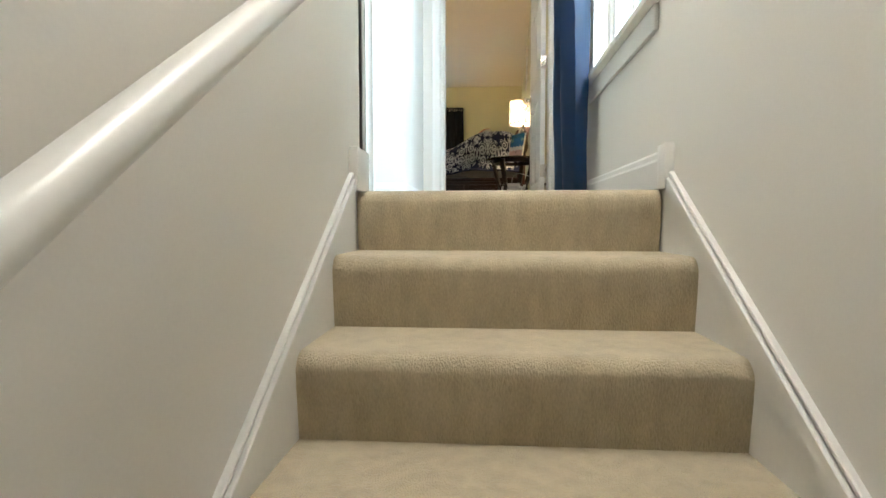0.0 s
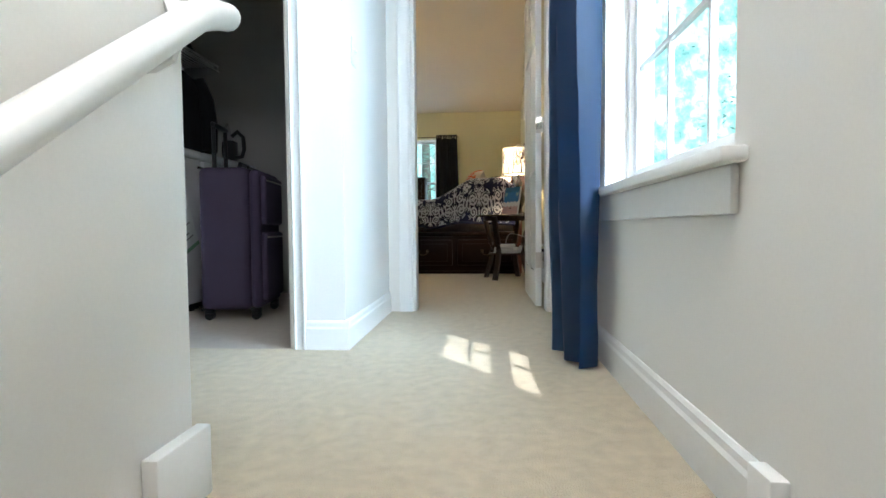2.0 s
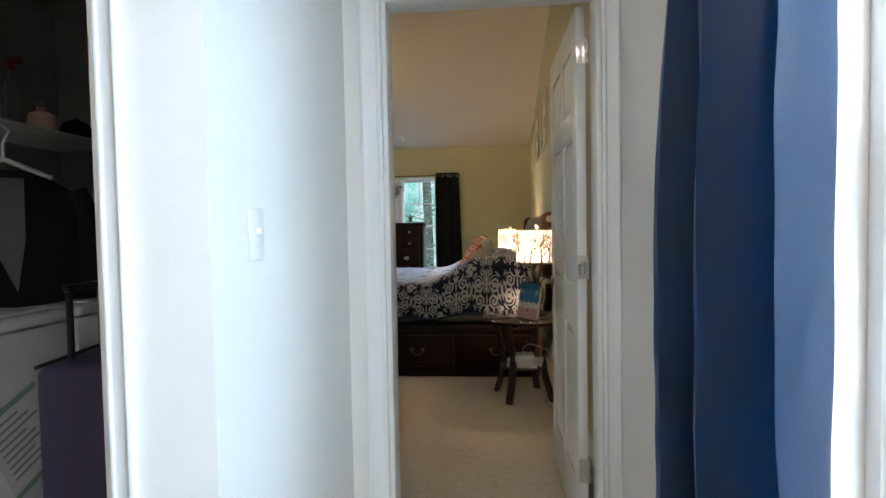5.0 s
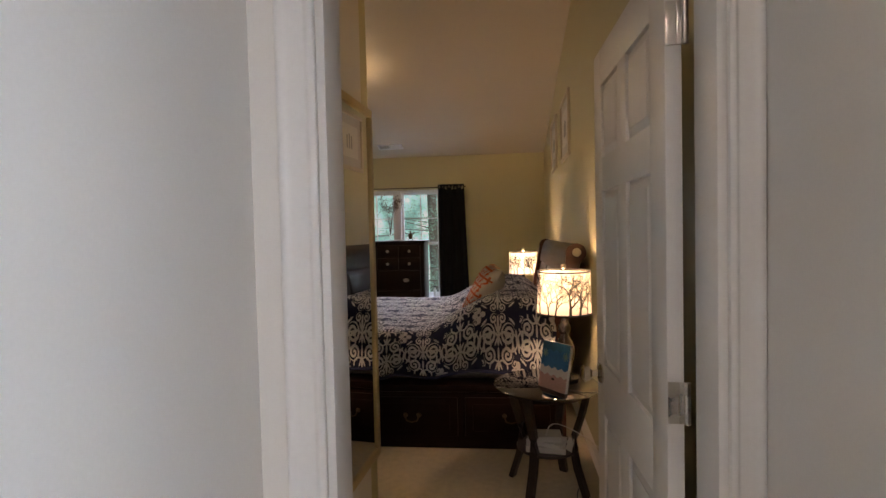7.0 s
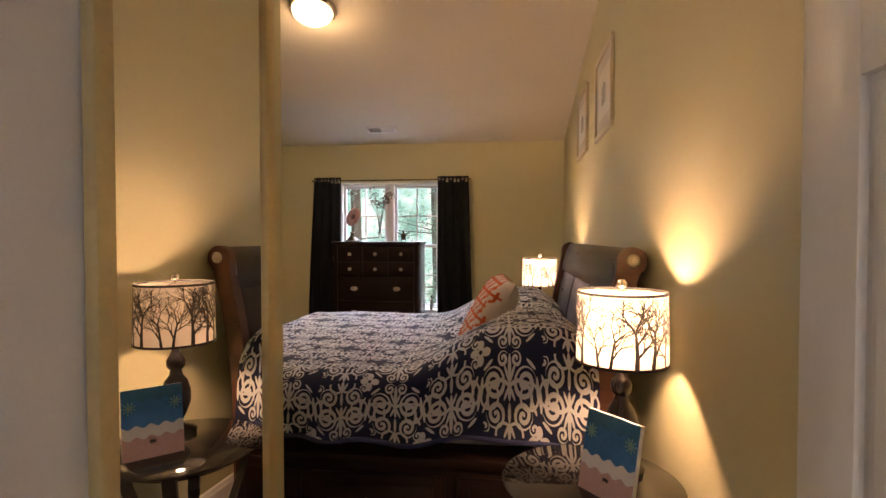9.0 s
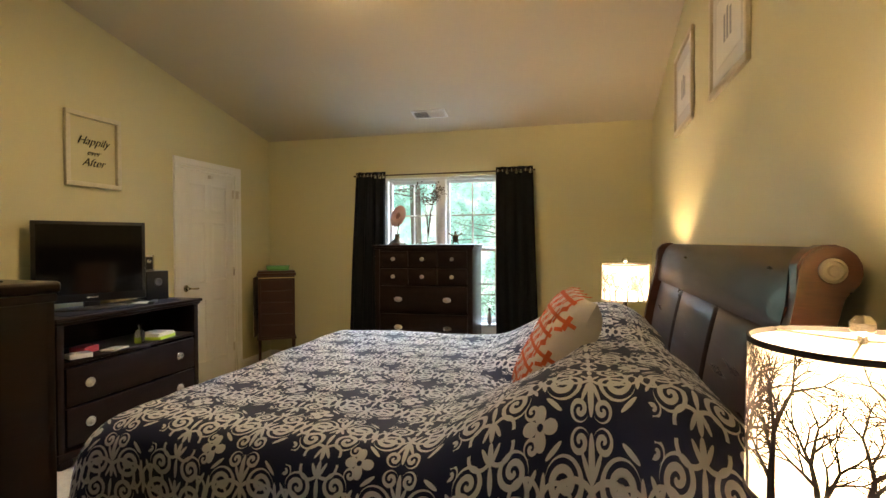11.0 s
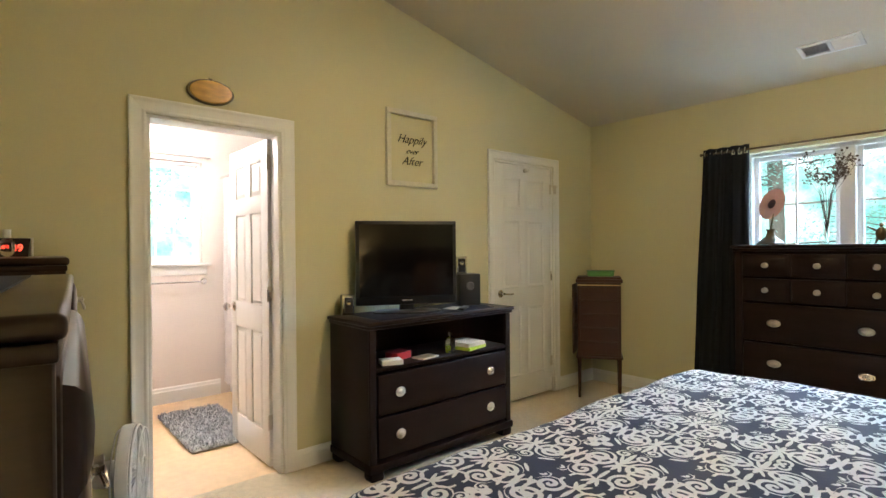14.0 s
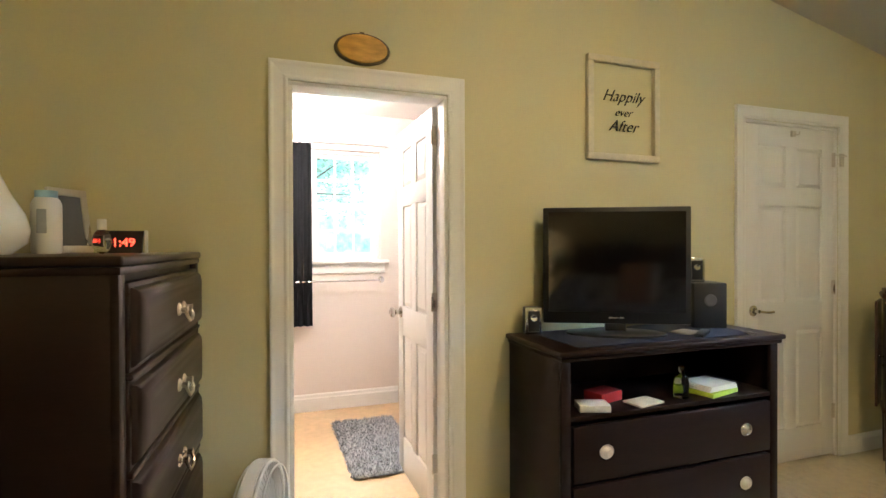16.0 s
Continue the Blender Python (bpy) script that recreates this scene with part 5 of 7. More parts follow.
cell = 0.086
for i in range(-3, 4):
    for j in range(-4, 5):
        cx, cz = i * cell + (0.5 * cell if j % 2 else 0), j * cell * 0.9
        if abs(cx) > 0.185 or abs(cz) > 0.235:
            continue
        k = 0.030
        stitch((cx - k, cz - k), (cx - k, cz + k)), stitch((cx + k, cz - k), (cx + k, cz + k))
        stitch((cx - k - 0.02, cz), (cx + k + 0.02, cz))
        stitch((cx - k, cz + k), (cx, cz + k * 1.5)), stitch((cx + k, cz - k), (cx, cz - k * 1.5))
for f in bm.faces:
    f.smooth = True
bmesh.ops.solidify(bm, geom=bm.faces[:], thickness=0.002)
part("embroidery", bm, M_ORANGE, throw, "raised orange lattice embroidery")


# ---- nightstands and lamps ----
def nightstand(m):
    t = thing("nightstand", "round smoked-glass nightstand on splayed dark wooden legs", "nightstand", group="nightstands beside the bed")
    t.matrix_world = m
    bm = bmesh.new()
    lathe(bm, [(0.0, 0.572), (0.285, 0.572), (0.292, 0.577), (0.292, 0.581), (0.285, 0.586), (0.0, 0.586)], 56)
    part("glass_top", bm, M_TABLEGLASS, t, "dark smoked glass top")
    bm = bmesh.new()
    lathe(bm, [(0.20, 0.535), (0.215, 0.535), (0.215, 0.571), (0.20, 0.571), (0.20, 0.535)], 40)
    part("apron_ring", bm, M_LEGWOOD, t)
    for k in range(4):
        a = math.pi / 4 + k * math.pi / 2 + 0.25
        c, s = math.cos(a), math.sin(a)
        bm = bmesh.new()
        sweep(bm, [(c * r, s * r, z) for r, z in ((0.235, 0.57), (0.205, 0.45), (0.165, 0.33), (0.155, 0.25), (0.175, 0.15), (0.225, 0.0))], [(0.022, 0.014), (-0.022, 0.014), (-0.022, -0.014), (0.022, -0.014)])
        part("leg", bm, M_LEGWOOD, t)
    bm = bmesh.new()
    lathe(bm, [(0.0, 0.225), (0.165, 0.225), (0.17, 0.232), (0.165, 0.24), (0.0, 0.24)], 40)
    part("lower_shelf", bm, M_LEGWOOD, t)
    return t


NS1, NS2 = (0.985, 5.54), (1.03, 8.43)
nightstand(pose(*NS1, 0))
nightstand(pose(*NS2, 0))


def table_lamp(x, y, z, seed, label):
    t = thing("table_lamp", label, "lamp", pose(x, y, z), group="bedside lamps")
    bm = bmesh.new()
    lathe(bm, [(0.0, 0), (0.075, 0), (0.078, 0.012), (0.060, 0.022), (0.030, 0.034), (0.024, 0.055), (0.040, 0.085), (0.055, 0.13), (0.056, 0.17), (0.044, 0.215), (0.026, 0.240), (0.022, 0.26), (0.034, 0.275), (0.036, 0.30), (0.024, 0.322), (0.015, 0.34), (0.013, 0.375), (0.0, 0.376)], 32)
    part("base", bm, M_LAMPBASE, t, "turned glossy dark base")
    z0, z1, r0, r1 = 0.380, 0.615, 0.152, 0.147
    bm = bmesh.new()
    lathe(bm, [(r0, z0), (r1, z1)], 64)
    bm.faces.ensure_lookup_table()
    for f in [f for f in bm.faces if len(f.verts) > 4]:
        bm.faces.remove(f)
    shade = part("shade", bm, M_SHADE, t, "drum shade of pale translucent cloth with bare-tree print")
    for zz, rr in ((z0, r0), (z1, r1)):
        bm = bmesh.new()
        lathe(bm, [(rr - 0.002, zz - 0.005), (rr + 0.0025, zz - 0.005), (rr + 0.0025, zz + 0.004), (rr - 0.002, zz + 0.004), (rr - 0.002, zz - 0.005)], 64)
        part("rim", bm, M_PRINT, shade, "dark rim tape")
    # bare trees printed round the shade
    bm = bmesh.new()
    rnd = random.Random(seed)

    def spot(th, h):
        rr = r0 + (r1 - r0) * (h - z0) / (z1 - z0) + 0.0014
        return (rr * math.cos(th), rr * math.sin(th), h)

    def limb(th, h, ang, ln, w, deep):
        steps = 3
        p = (th, h)
        for i in range(steps):
            a2 = ang + rnd.uniform(-0.16, 0.16)
            q = (p[0] + ln / steps * math.sin(a2) / r0, p[1] + ln / steps * math.cos(a2))
            if q[1] > z1 - 0.004 or q[1] < z0:
                return
            w0, w1 = w * (1 - 0.5 * i / steps), w * (1 - 0.5 * (i + 1) / steps)
            cx, sx = math.cos(a2), math.sin(a2)
            vs = [bm.verts.new(spot(p[0] - w0 * cx / r0, p[1] + w0 * sx)), bm.verts.new(spot(p[0] + w0 * cx / r0, p[1] - w0 * sx)),
                  bm.verts.new(spot(q[0] + w1 * cx / r0, q[1] - w1 * sx)), bm.verts.new(spot(q[0] - w1 * cx / r0, q[1] + w1 * sx))]
            bm.faces.new(vs)
            p, ang = q, a2
            if deep and rnd.random() < 0.85:
                limb(p[0], p[1], ang + rnd.choice((-1, 1)) * rnd.uniform(0.35, 0.8), ln * rnd.uniform(0.5, 0.75), w1 * 0.75, deep - 1)
        if deep:
            for s in (-1, 1):
                limb(p[0], p[1], ang + s * rnd.uniform(0.25, 0.6), ln * 0.62, w * 0.5, deep - 1)

    for k in range(16):
        th = 2 * math.pi * (k + rnd.uniform(-0.25, 0.25)) / 16
        big = rnd.random() < 0.5
        limb(th, z0 + 0.004, rnd.uniform(-0.05, 0.05), 0.112 if big else 0.085, 0.0085 if big else 0.0055, 4)
    part("tree_print", bm, M_PRINT, shade, "black silhouettes of bare trees", smooth=False)
    bm = bmesh.new()
    for k in range(3):
        a = 2 * math.pi * k / 3
        tube(bm, (0.004 * math.cos(a), 0.004 * math.sin(a), z1 + 0.004), (r1 * math.cos(a), r1 * math.sin(a), z1 - 0.002), 0.002, sides=6)
    part("shade_holder", bm, M_METAL, t)
    bm = bmesh.new()
    tube(bm, (0.0, 0.0, 0.376), (0.0, 0.0, 0.44), 0.012, sides=12)
    part("socket", bm, M_METAL, t)
    bm = bmesh.new()
    lathe(bm, [(0.0, z1), (0.007, z1), (0.007, z1 + 0.012), (0.016, z1 + 0.02), (0.017, z1 + 0.032), (0.009, z1 + 0.042), (0.0, z1 + 0.043)], 16)
    part("finial", bm, M_METAL, t, "pale metal finial")
    return t


table_lamp(1.10, 5.625, 0.586, 5, "lit table lamp with a turned dark base and tree-print drum shade")
table_lamp(1.02, 8.36, 0.586, 9, "lit table lamp with a turned dark base and tree-print drum shade")

canvas = thing("painted_canvas", "small painting of blue sea and pink sand leaning on the lamp", "painting", pose(1.00, 5.412, 0.587, -11, 0, -52))
bm = bmesh.new()
cuboid(bm, -0.10, 0.10, 0.0, 0.018, 0, 0.25, bevel=0.002)
part("stretched_canvas", bm, M_PAPER, canvas)
for lo, hi, mt, nm in ((0.0, 0.075, M_STRIPE, "sand_band"), (0.075, 0.115, M_PAPER, "surf_band"), (0.115, 0.205, M_BLUE, "sea_band"), (0.205, 0.25, M_TEAL, "sky_band")):
    bm = bmesh.new()
    n = 24
    top = [bm.verts.new((-0.1 + 0.2 * i / n, -0.0015, hi + (0.006 * math.sin(i * 1.1) if hi < 0.24 else 0))) for i in range(n + 1)]
    bot = [bm.verts.new((-0.1 + 0.2 * i / n, -0.0015 if lo else -0.0015, lo + (0.006 * math.sin(i * 1.1) if lo else 0))) for i in range(n + 1)]
    for i in range(n):
        bm.faces.new((bot[i], bot[i + 1], top[i + 1], top[i]))
    part(nm, bm, mt, canvas, smooth=False)
bm = bmesh.new()
for sx in (-0.075, 0.075):
    for k in range(9):
        a = 0.7 * k
        cuboid(bm, sx - 0.002, sx + 0.022, -0.0035, -0.002, -0.002, 0.002, m=Matrix.Translation((0, 0, 0.185)) @ Matrix.Translation((sx, 0, 0)) @ pose(0, 0, 0, 0, a * 57, 0) @ Matrix.Translation((-sx, 0, 0)))
part("palm_fronds", bm, M_LEAF, canvas, smooth=False)
bm = bmesh.new()
cuboid(bm, -0.008, 0.012, -0.004, -0.002, 0.052, 0.062, bevel=0.001)
part("small_figure", bm, M_PRINT, canvas)

for k, (w, d, h, rz, mt, zz, dx) in enumerate(((0.15, 0.21, 0.030, 12, M_PAPER, 0.2405, 0.0), (0.13, 0.19, 0.022, -6, M_WHITEPL, 0.271, 0.005), (0.11, 0.17, 0.028, 20, M_PAPER, 0.2935, -0.004))):
    bk = thing("book", "pale paperback book in a stack on the nightstand shelf", "book", pose(NS1[0] - 0.01 + dx, NS1[1] - 0.05, zz, 0, 0, rz + 70), group="books on the nightstand")
    bm = bmesh.new()
    cuboid(bm, -w / 2 + 0.003, w / 2 - 0.003, -d / 2 + 0.003, d / 2 - 0.003, 0.002, h - 0.002)
    part("pages", bm, M_PAPER, bk, smooth=False)
    bm = bmesh.new()
    for lo in (0, h - 0.002):
        cuboid(bm, -w / 2, w / 2, -d / 2, d / 2, lo, lo + 0.002)
    cuboid(bm, -w / 2 - 0.001, -w / 2 + 0.001, -d / 2, d / 2, 0, h)
    part("book_cover", bm, mt, bk, smooth=False)
tag = thing("paper_tag", "small white card resting against the book stack", "card", pose(NS1[0] + 0.105, NS1[1] - 0.09, 0.242, -18, 0, -60))
bm = bmesh.new()
cuboid(bm, -0.025, 0.025, -0.001, 0.001, 0, 0.07, bevel=0.0008)
part("card", bm, M_PAPER, tag)


def cable(label, pts, r=0.0035, material=None):
    t = thing("power_cable", label, "cable")
    curve = bpy.data.curves.new("power_cable", "CURVE")
    curve.dimensions, curve.bevel_depth, curve.bevel_resolution = "3D", r, 2
    sp = curve.splines.new("NURBS")
    sp.points.add(len(pts) - 1)
    for p, c in zip(sp.points, pts):
        p.co = (*c, 1)
    sp.use_endpoint_u, sp.order_u = True, 4
    ob = new("wire", curve)
    dg = bpy.context.evaluated_depsgraph_get()
    me = bpy.data.meshes.new_from_object(ob.evaluated_get(dg))
    bpy.data.objects.remove(ob)
    me.materials.append(material or M_BLKPLASTIC)
    w = new("wire", me)
    w.parent = t
    return t


cable("black lamp cable looping from the nightstand to the outlet", [(1.08, 5.40, 0.59), (1.16, 5.33, 0.592), (1.24, 5.30, 0.62), (1.265, 5.30, 0.58), (1.27, 5.26, 0.48), (1.22, 5.20, 0.36), (1.24, 5.12, 0.27), (1.25, 5.06, 0.29), (1.265, 5.06, 0.28)])
cable("white charging cable trailing to the wall outlet", [(0.97, 5.44, 0.33), (0.98, 5.40, 0.42), (1.05, 5.36, 0.42), (1.15, 5.32, 0.38), (1.25, 5.20, 0.33), (1.25, 5.12, 0.33), (1.265, 5.07, 0.325)], 0.0025, M_WHITEPL)
cable("black cable lying on the carpet by the nightstand", [(1.265, 5.03, 0.27), (1.25, 5.04, 0.20), (1.22, 5.12, 0.03), (1.15, 5.25, 0.006), (1.10, 5.45, 0.006), (1.2, 5.6, 0.006)])
outlet = wall_plate("wall_outlet", "white wall outlet with plugs by the nightstand", pose(east_x(5.06) - 0.001, 5.06, 0.30, 0, 0, 90 - SKEW))
for z in (-0.02, 0.025):
    bm = bmesh.new()
    cuboid(bm, -0.015, 0.015, 0.005, 0.04, z - 0.012, z + 0.012, bevel=0.005)
    part("plug", bm, M_WHITEPL if z > 0 else M_BLKPLASTIC, outlet)

# ---- chests of drawers ----
def round_knob(x, z, y, r=0.017):
    bm = bmesh.new()
    lathe(bm, [(r * 1.15, 0), (r * 1.15, 0.003), (r * 0.5, 0.006), (r * 0.45, 0.016), (r, 0.020), (r * 1.05, 0.026), (r * 0.7, 0.032), (0.0, 0.033)], 18, pose(x, y, z, 90))
    return bm


def oval_pull(x, z, y, w=0.042, h=0.026):
    bm = bmesh.new()
    lathe(bm, [(1.0, 0), (1.0, 0.004), (0.86, 0.009), (0.78, 0.006), (0.55, 0.010), (0.35, 0.020), (0.0, 0.022)], 24, pose(x, y, z, 90) @ Matrix.Diagonal((w, h, 1, 1)))
    return bm


def bail_pull(x, z, y):
    bm = bmesh.new()
    for s in (-1, 1):
        lathe(bm, [(0.020, 0), (0.018, 0.005), (0.008, 0.010), (0.008, 0.022), (0.011, 0.027), (0.0, 0.030)], 16, pose(x + s * 0.032, y, z, 90))
    sweep(bm, [(x - 0.038, y - 0.02, z), (x - 0.036, y - 0.028, z - 0.022), (x - 0.018, y - 0.030, z - 0.036), (x, y - 0.031, z - 0.032), (x + 0.018, y - 0.030, z - 0.036), (x + 0.036, y - 0.028, z - 0.022), (x + 0.038, y - 0.02, z)], disc(0.005, 8), up=Vector((0, 1, 0)))
    return bm


def chest(name, label, m, w, d, h, rows, material, pull, open_top=0.0, group="", inset=0.22, over=0.022, pillow=False):
    """A chest whose front is local -y at y = 0. rows: (height, drawers across, pulls a drawer), top to bottom."""
    t = thing(name, label, "chest of drawers", group=group)
    t.matrix_world = m
    for nm, span in (("side_panel", (0, 0.022, 0.004, d, 0.07, h - 0.03)), ("side_panel", (w - 0.022, w, 0.004, d, 0.07, h - 0.03)), ("back_panel", (0.022, w - 0.022, d - 0.014, d, 0.07, h - 0.03)), ("bottom_panel", (0.022, w - 0.022, 0.02, d - 0.014, 0.07, 0.09))):
        bm = bmesh.new()
        cuboid(bm, *span, bevel=0.003)
        part(nm, bm, material, t)
    if not open_top:
        bm = bmesh.new()
        cuboid(bm, 0.022, w - 0.022, 0.024, 0.04, 0.09, h - 0.03)
        part("face_frame", bm, material, t)
    for x in (0.0, w - 0.045):
        bm = bmesh.new()
        cuboid(bm, x, x + 0.045, 0.0, 0.024, 0.07, h - 0.03, bevel=0.006)
        part("front_stile", bm, material, t)
    bm = bmesh.new()
    cuboid(bm, -over, w + over, -over - 0.004, d, h - 0.024, h, bevel=0.008, segments=3)
    cuboid(bm, -over * 0.45, w + over * 0.45, -over * 0.6 - 0.001, d - 0.002, h - 0.044, h - 0.024, bevel=0.006)
    part("top", bm, material, t)
    bm = bmesh.new()
    cuboid(bm, -over * 0.5, w + over * 0.5, -0.014, d, 0.05, 0.10, bevel=0.010)
    part("plinth", bm, material, t)
    for x in (0.0, w - 0.09):
        for y in (-0.01, d - 0.09):
            bm = bmesh.new()
            cuboid(bm, x, x + 0.09, y, y + 0.09, 0.0, 0.055, bevel=0.015)
            part("foot", bm, material, t)
    z = h - 0.055
    if open_top:
        bm = bmesh.new()
        cuboid(bm, 0.022, w - 0.022, 0.006, d - 0.014, z - open_top - 0.02, z - open_top, bevel=0.003)
        part("shelf_board", bm, material, t)
        z -= open_top + 0.03
    total = sum(r[0] for r in rows)
    room = z - 0.115
    for height, across, pulls in rows:
        hh = room * height / total
        span = (w - 0.10) / across
        for k in range(across):
            x0, x1 = 0.05 + span * k + 0.004, 0.05 + span * (k + 1) - 0.004
            bm = bmesh.new()
            cuboid(bm, x0, x1, -0.004, 0.022, z - hh + 0.008, z - 0.008, bevel=0.005)
            if pillow:
                rings = []
                for e, out in ((0.012, 0.004), (0.016, 0.014), (0.026, 0.023), (0.044, 0.029), (0.070, 0.031)):
                    rings.append([(x0 + e, -out, z - hh + 0.008 + e), (x1 - e, -out, z - hh + 0.008 + e), (x1 - e, -out, z - 0.008 - e), (x0 + e, -out, z - 0.008 - e)])
                bm.faces.new(loft(bm, rings)[-1])
            elif hh > 0.1 and not open_top:
                e = 0.028
                ring = [(x0 + e, z - hh + 0.008 + e), (x1 - e, z - hh + 0.008 + e), (x1 - e, z - 0.008 - e), (x0 + e, z - 0.008 - e)]
                ins = 0.022
                inner = [(x0 + e + ins, z - hh + 0.008 + e + ins), (x1 - e - ins, z - hh + 0.008 + e + ins), (x1 - e - ins, z - 0.008 - e - ins), (x0 + e + ins, z - 0.008 - e - ins)]
                a = [bm.verts.new((x, -0.0045, q)) for x, q in ring]
                b = [bm.verts.new((x, -0.016, q)) for x, q in inner]
                for i in range(4):
                    bm.faces.new((a[i], a[(i + 1) % 4], b[(i + 1) % 4], b[i]))
                bm.faces.new(b)
            drawer = part("drawer", bm, material, t)
            if pillow:
                bm = bmesh.new()
                cuboid(bm, 0.046, w - 0.046, -0.013, 0.020, z - hh - 0.007, z - hh + 0.007, bevel=0.005, segments=3)
                part("drawer_rail", bm, material, t)
            face = -0.030 if pillow else -0.016 if hh > 0.1 and not open_top else -0.004
            for p in range(pulls):
                px = (x0 + x1) / 2 if pulls == 1 else x0 + (x1 - x0) * (inset if p == 0 else 1 - inset)
                part("pull", pull(px, z - hh / 2, face) if across == 1 else round_knob(px, z - hh / 2, face), M_METAL, drawer, "pale metal drawer pull")
        z -= hh
    return t


chest("window_chest", "tall espresso chest of drawers with pale knobs standing before the window", pose(-1.232, 9.51, 0), 0.989, 0.47, 1.335, ((0.15, 3, 1), (0.15, 3, 1), (0.24, 1, 2), (0.24, 1, 2), (0.24, 1, 2)), M_DARK, oval_pull)
chest("tv_stand", "dark wooden media chest with an open shelf over two wide drawers", pose(-2.278, 7.10, 0, 0, 0, 90), 1.18, 0.46, 0.912, ((1, 1, 2), (1, 1, 2)), M_DARK, lambda x, z, y: oval_pull(x, z, y, 0.034, 0.030), open_top=0.217, inset=0.145)
chest("corner_chest", "tall espresso chest of drawers with drop handles in the room's corner", pose(-1.822, 5.684, 0, 0, 0, 176.2), 0.905, 0.55, 1.312, ((1, 1, 1),) * 5, M_SATIN, bail_pull, over=0.005, pillow=True)
chest("tall_dresser", "tall espresso dresser with moulded drawer fronts and drop handles", pose(-0.356, 5.562, 0, 0, 0, 174.8), 0.91, 0.42, 1.28, ((0.5, 1, 0), (1, 1, 2), (1, 1, 2), (1, 1, 2)), M_SATIN, bail_pull, over=0.006, pillow=True)

runner = thing("dresser_runner", "dark blue woven runner laid on the tall dresser", "runner")
bm = bmesh.new()
cuboid(bm, 0.06, 0.80, 0.06, 0.36, 1.2805, 1.284, bevel=0.001, m=pose(-0.356, 5.562, 0, 0, 0, 174.8))
part("cloth", bm, M_BLUERUN, runner)
runner = thing("stand_runner", "dark blue cloth laid on the media chest", "runner")
bm = bmesh.new()
cuboid(bm, -2.70, -2.30, 7.20, 8.18, 0.9125, 0.915, bevel=0.001)
part("cloth", bm, M_BLUERUN, runner)

# ---- television and its companions ----
tv = thing("television", "flat black television turned slightly on its glossy stand", "television", pose(-2.518, 7.545, 0.915, 0, 0, 63.5) @ Matrix.Diagonal((0.955, 0.97, 1.037, 1)))
bm = bmesh.new()
cuboid(bm, -0.35, 0.35, -0.012, 0.012, 0.048, 0.575, bevel=0.006)
part("bezel", bm, M_BLKPLASTIC, tv)
bm = bmesh.new()
cuboid(bm, -0.325, 0.325, -0.0145, -0.011, 0.100, 0.553)
part("screen", bm, M_SCREEN, tv, smooth=False)
bm = bmesh.new()
cuboid(bm, -0.20, 0.30, 0.012, 0.045, 0.12, 0.53, bevel=0.012)
part("rear_housing", bm, M_BLKPLASTIC, tv)
bm = bmesh.new()
cuboid(bm, -0.035, 0.035, -0.0155, -0.012, 0.072, 0.079)
part("maker_badge", bm, M_METAL, tv, smooth=False)
bm = bmesh.new()
cuboid(bm, -0.05, 0.05, 0.0, 0.03, 0.01, 0.10, bevel=0.006)
part("neck", bm, M_BLKPLASTIC, tv)
bm = bmesh.new()
lathe(bm, [(0.0, 0), (1.0, 0), (1.0, 0.008), (0.9, 0.013), (0.0, 0.016)], 40, Matrix.Diagonal((0.24, 0.12, 1, 1)))
part("stand_base", bm, M_BLKPLASTIC, tv)


def speaker(name, label, m, w, d, h, silver):
    t = thing(name, label, "speaker")
    t.matrix_world = m
    bm = bmesh.new()
    cuboid(bm, -w / 2, w / 2, 0, d, 0.0, h, bevel=0.008)
    part("cabinet", bm, M_BLKPLASTIC, t)
    if silver:
        bm = bmesh.new()
        cuboid(bm, -w / 2 - 0.002, w / 2 + 0.002, -0.004, 0.012, -0.0005, h + 0.002, bevel=0.006)
        cuboid(bm, -w / 2 + 0.010, w / 2 - 0.010, -0.008, -0.003, 0.012, h - 0.012, bevel=0.003)
        part("front_frame", bm, M_CHROME, t)
        bm = bmesh.new()
        cuboid(bm, -w / 2 + 0.012, w / 2 - 0.012, -0.011, -0.007, 0.014, h - 0.014, bevel=0.003)
        part("grille", bm, M_BLKPLASTIC, t)
    bm = bmesh.new()
    lathe(bm, [(0.0, 0.002), (0.008, 0.004), (0.020, 0.006), (0.024, 0.001), (0.0, 0.0)], 20, pose(0, -0.010 if silver else -0.001, h * 0.62, 90) @ Matrix.Diagonal((0.7 if silver else 1.3, 0.7 if silver else 1.3, 1, 1)))
    part("driver", bm, M_CHROME if silver else M_DGREY, t)
    return t


speaker("satellite_speaker", "small black and silver speaker at the end of the media chest", pose(-2.645, 7.18, 0.9155, 0, 0, 75), 0.075, 0.07, 0.125, True)
speaker("subwoofer", "black cube subwoofer on the media chest", pose(-2.488, 8.09, 0.9155, 0, 0, 68), 0.165, 0.18, 0.227, False)
speaker("satellite_speaker", "small silver speaker on top of the subwoofer", pose(-2.551, 8.065, 1.1426, 0, 0, 62), 0.075, 0.07, 0.125, True)
remote = thing("remote_control", "slim black remote control lying on the media chest", "remote")
bm = bmesh.new()
cuboid(bm, -0.02, 0.02, -0.09, 0.09, 0.9155, 0.932, bevel=0.005, m=pose(-2.361, 7.905, 0, 0, 0, 35))
part("body", bm, M_BLKPLASTIC, remote)
papers = thing("white_card", "white card lying behind the television", "card")
bm = bmesh.new()
cuboid(bm, -0.05, 0.05, -0.07, 0.07, 0.9155, 0.919, m=pose(-2.446, 7.894, 0, 0, 0, 20))
part("card", bm, M_PAPER, papers)
keys = thing("keys", "small bunch of keys on the media chest", "keys")
bm = bmesh.new()
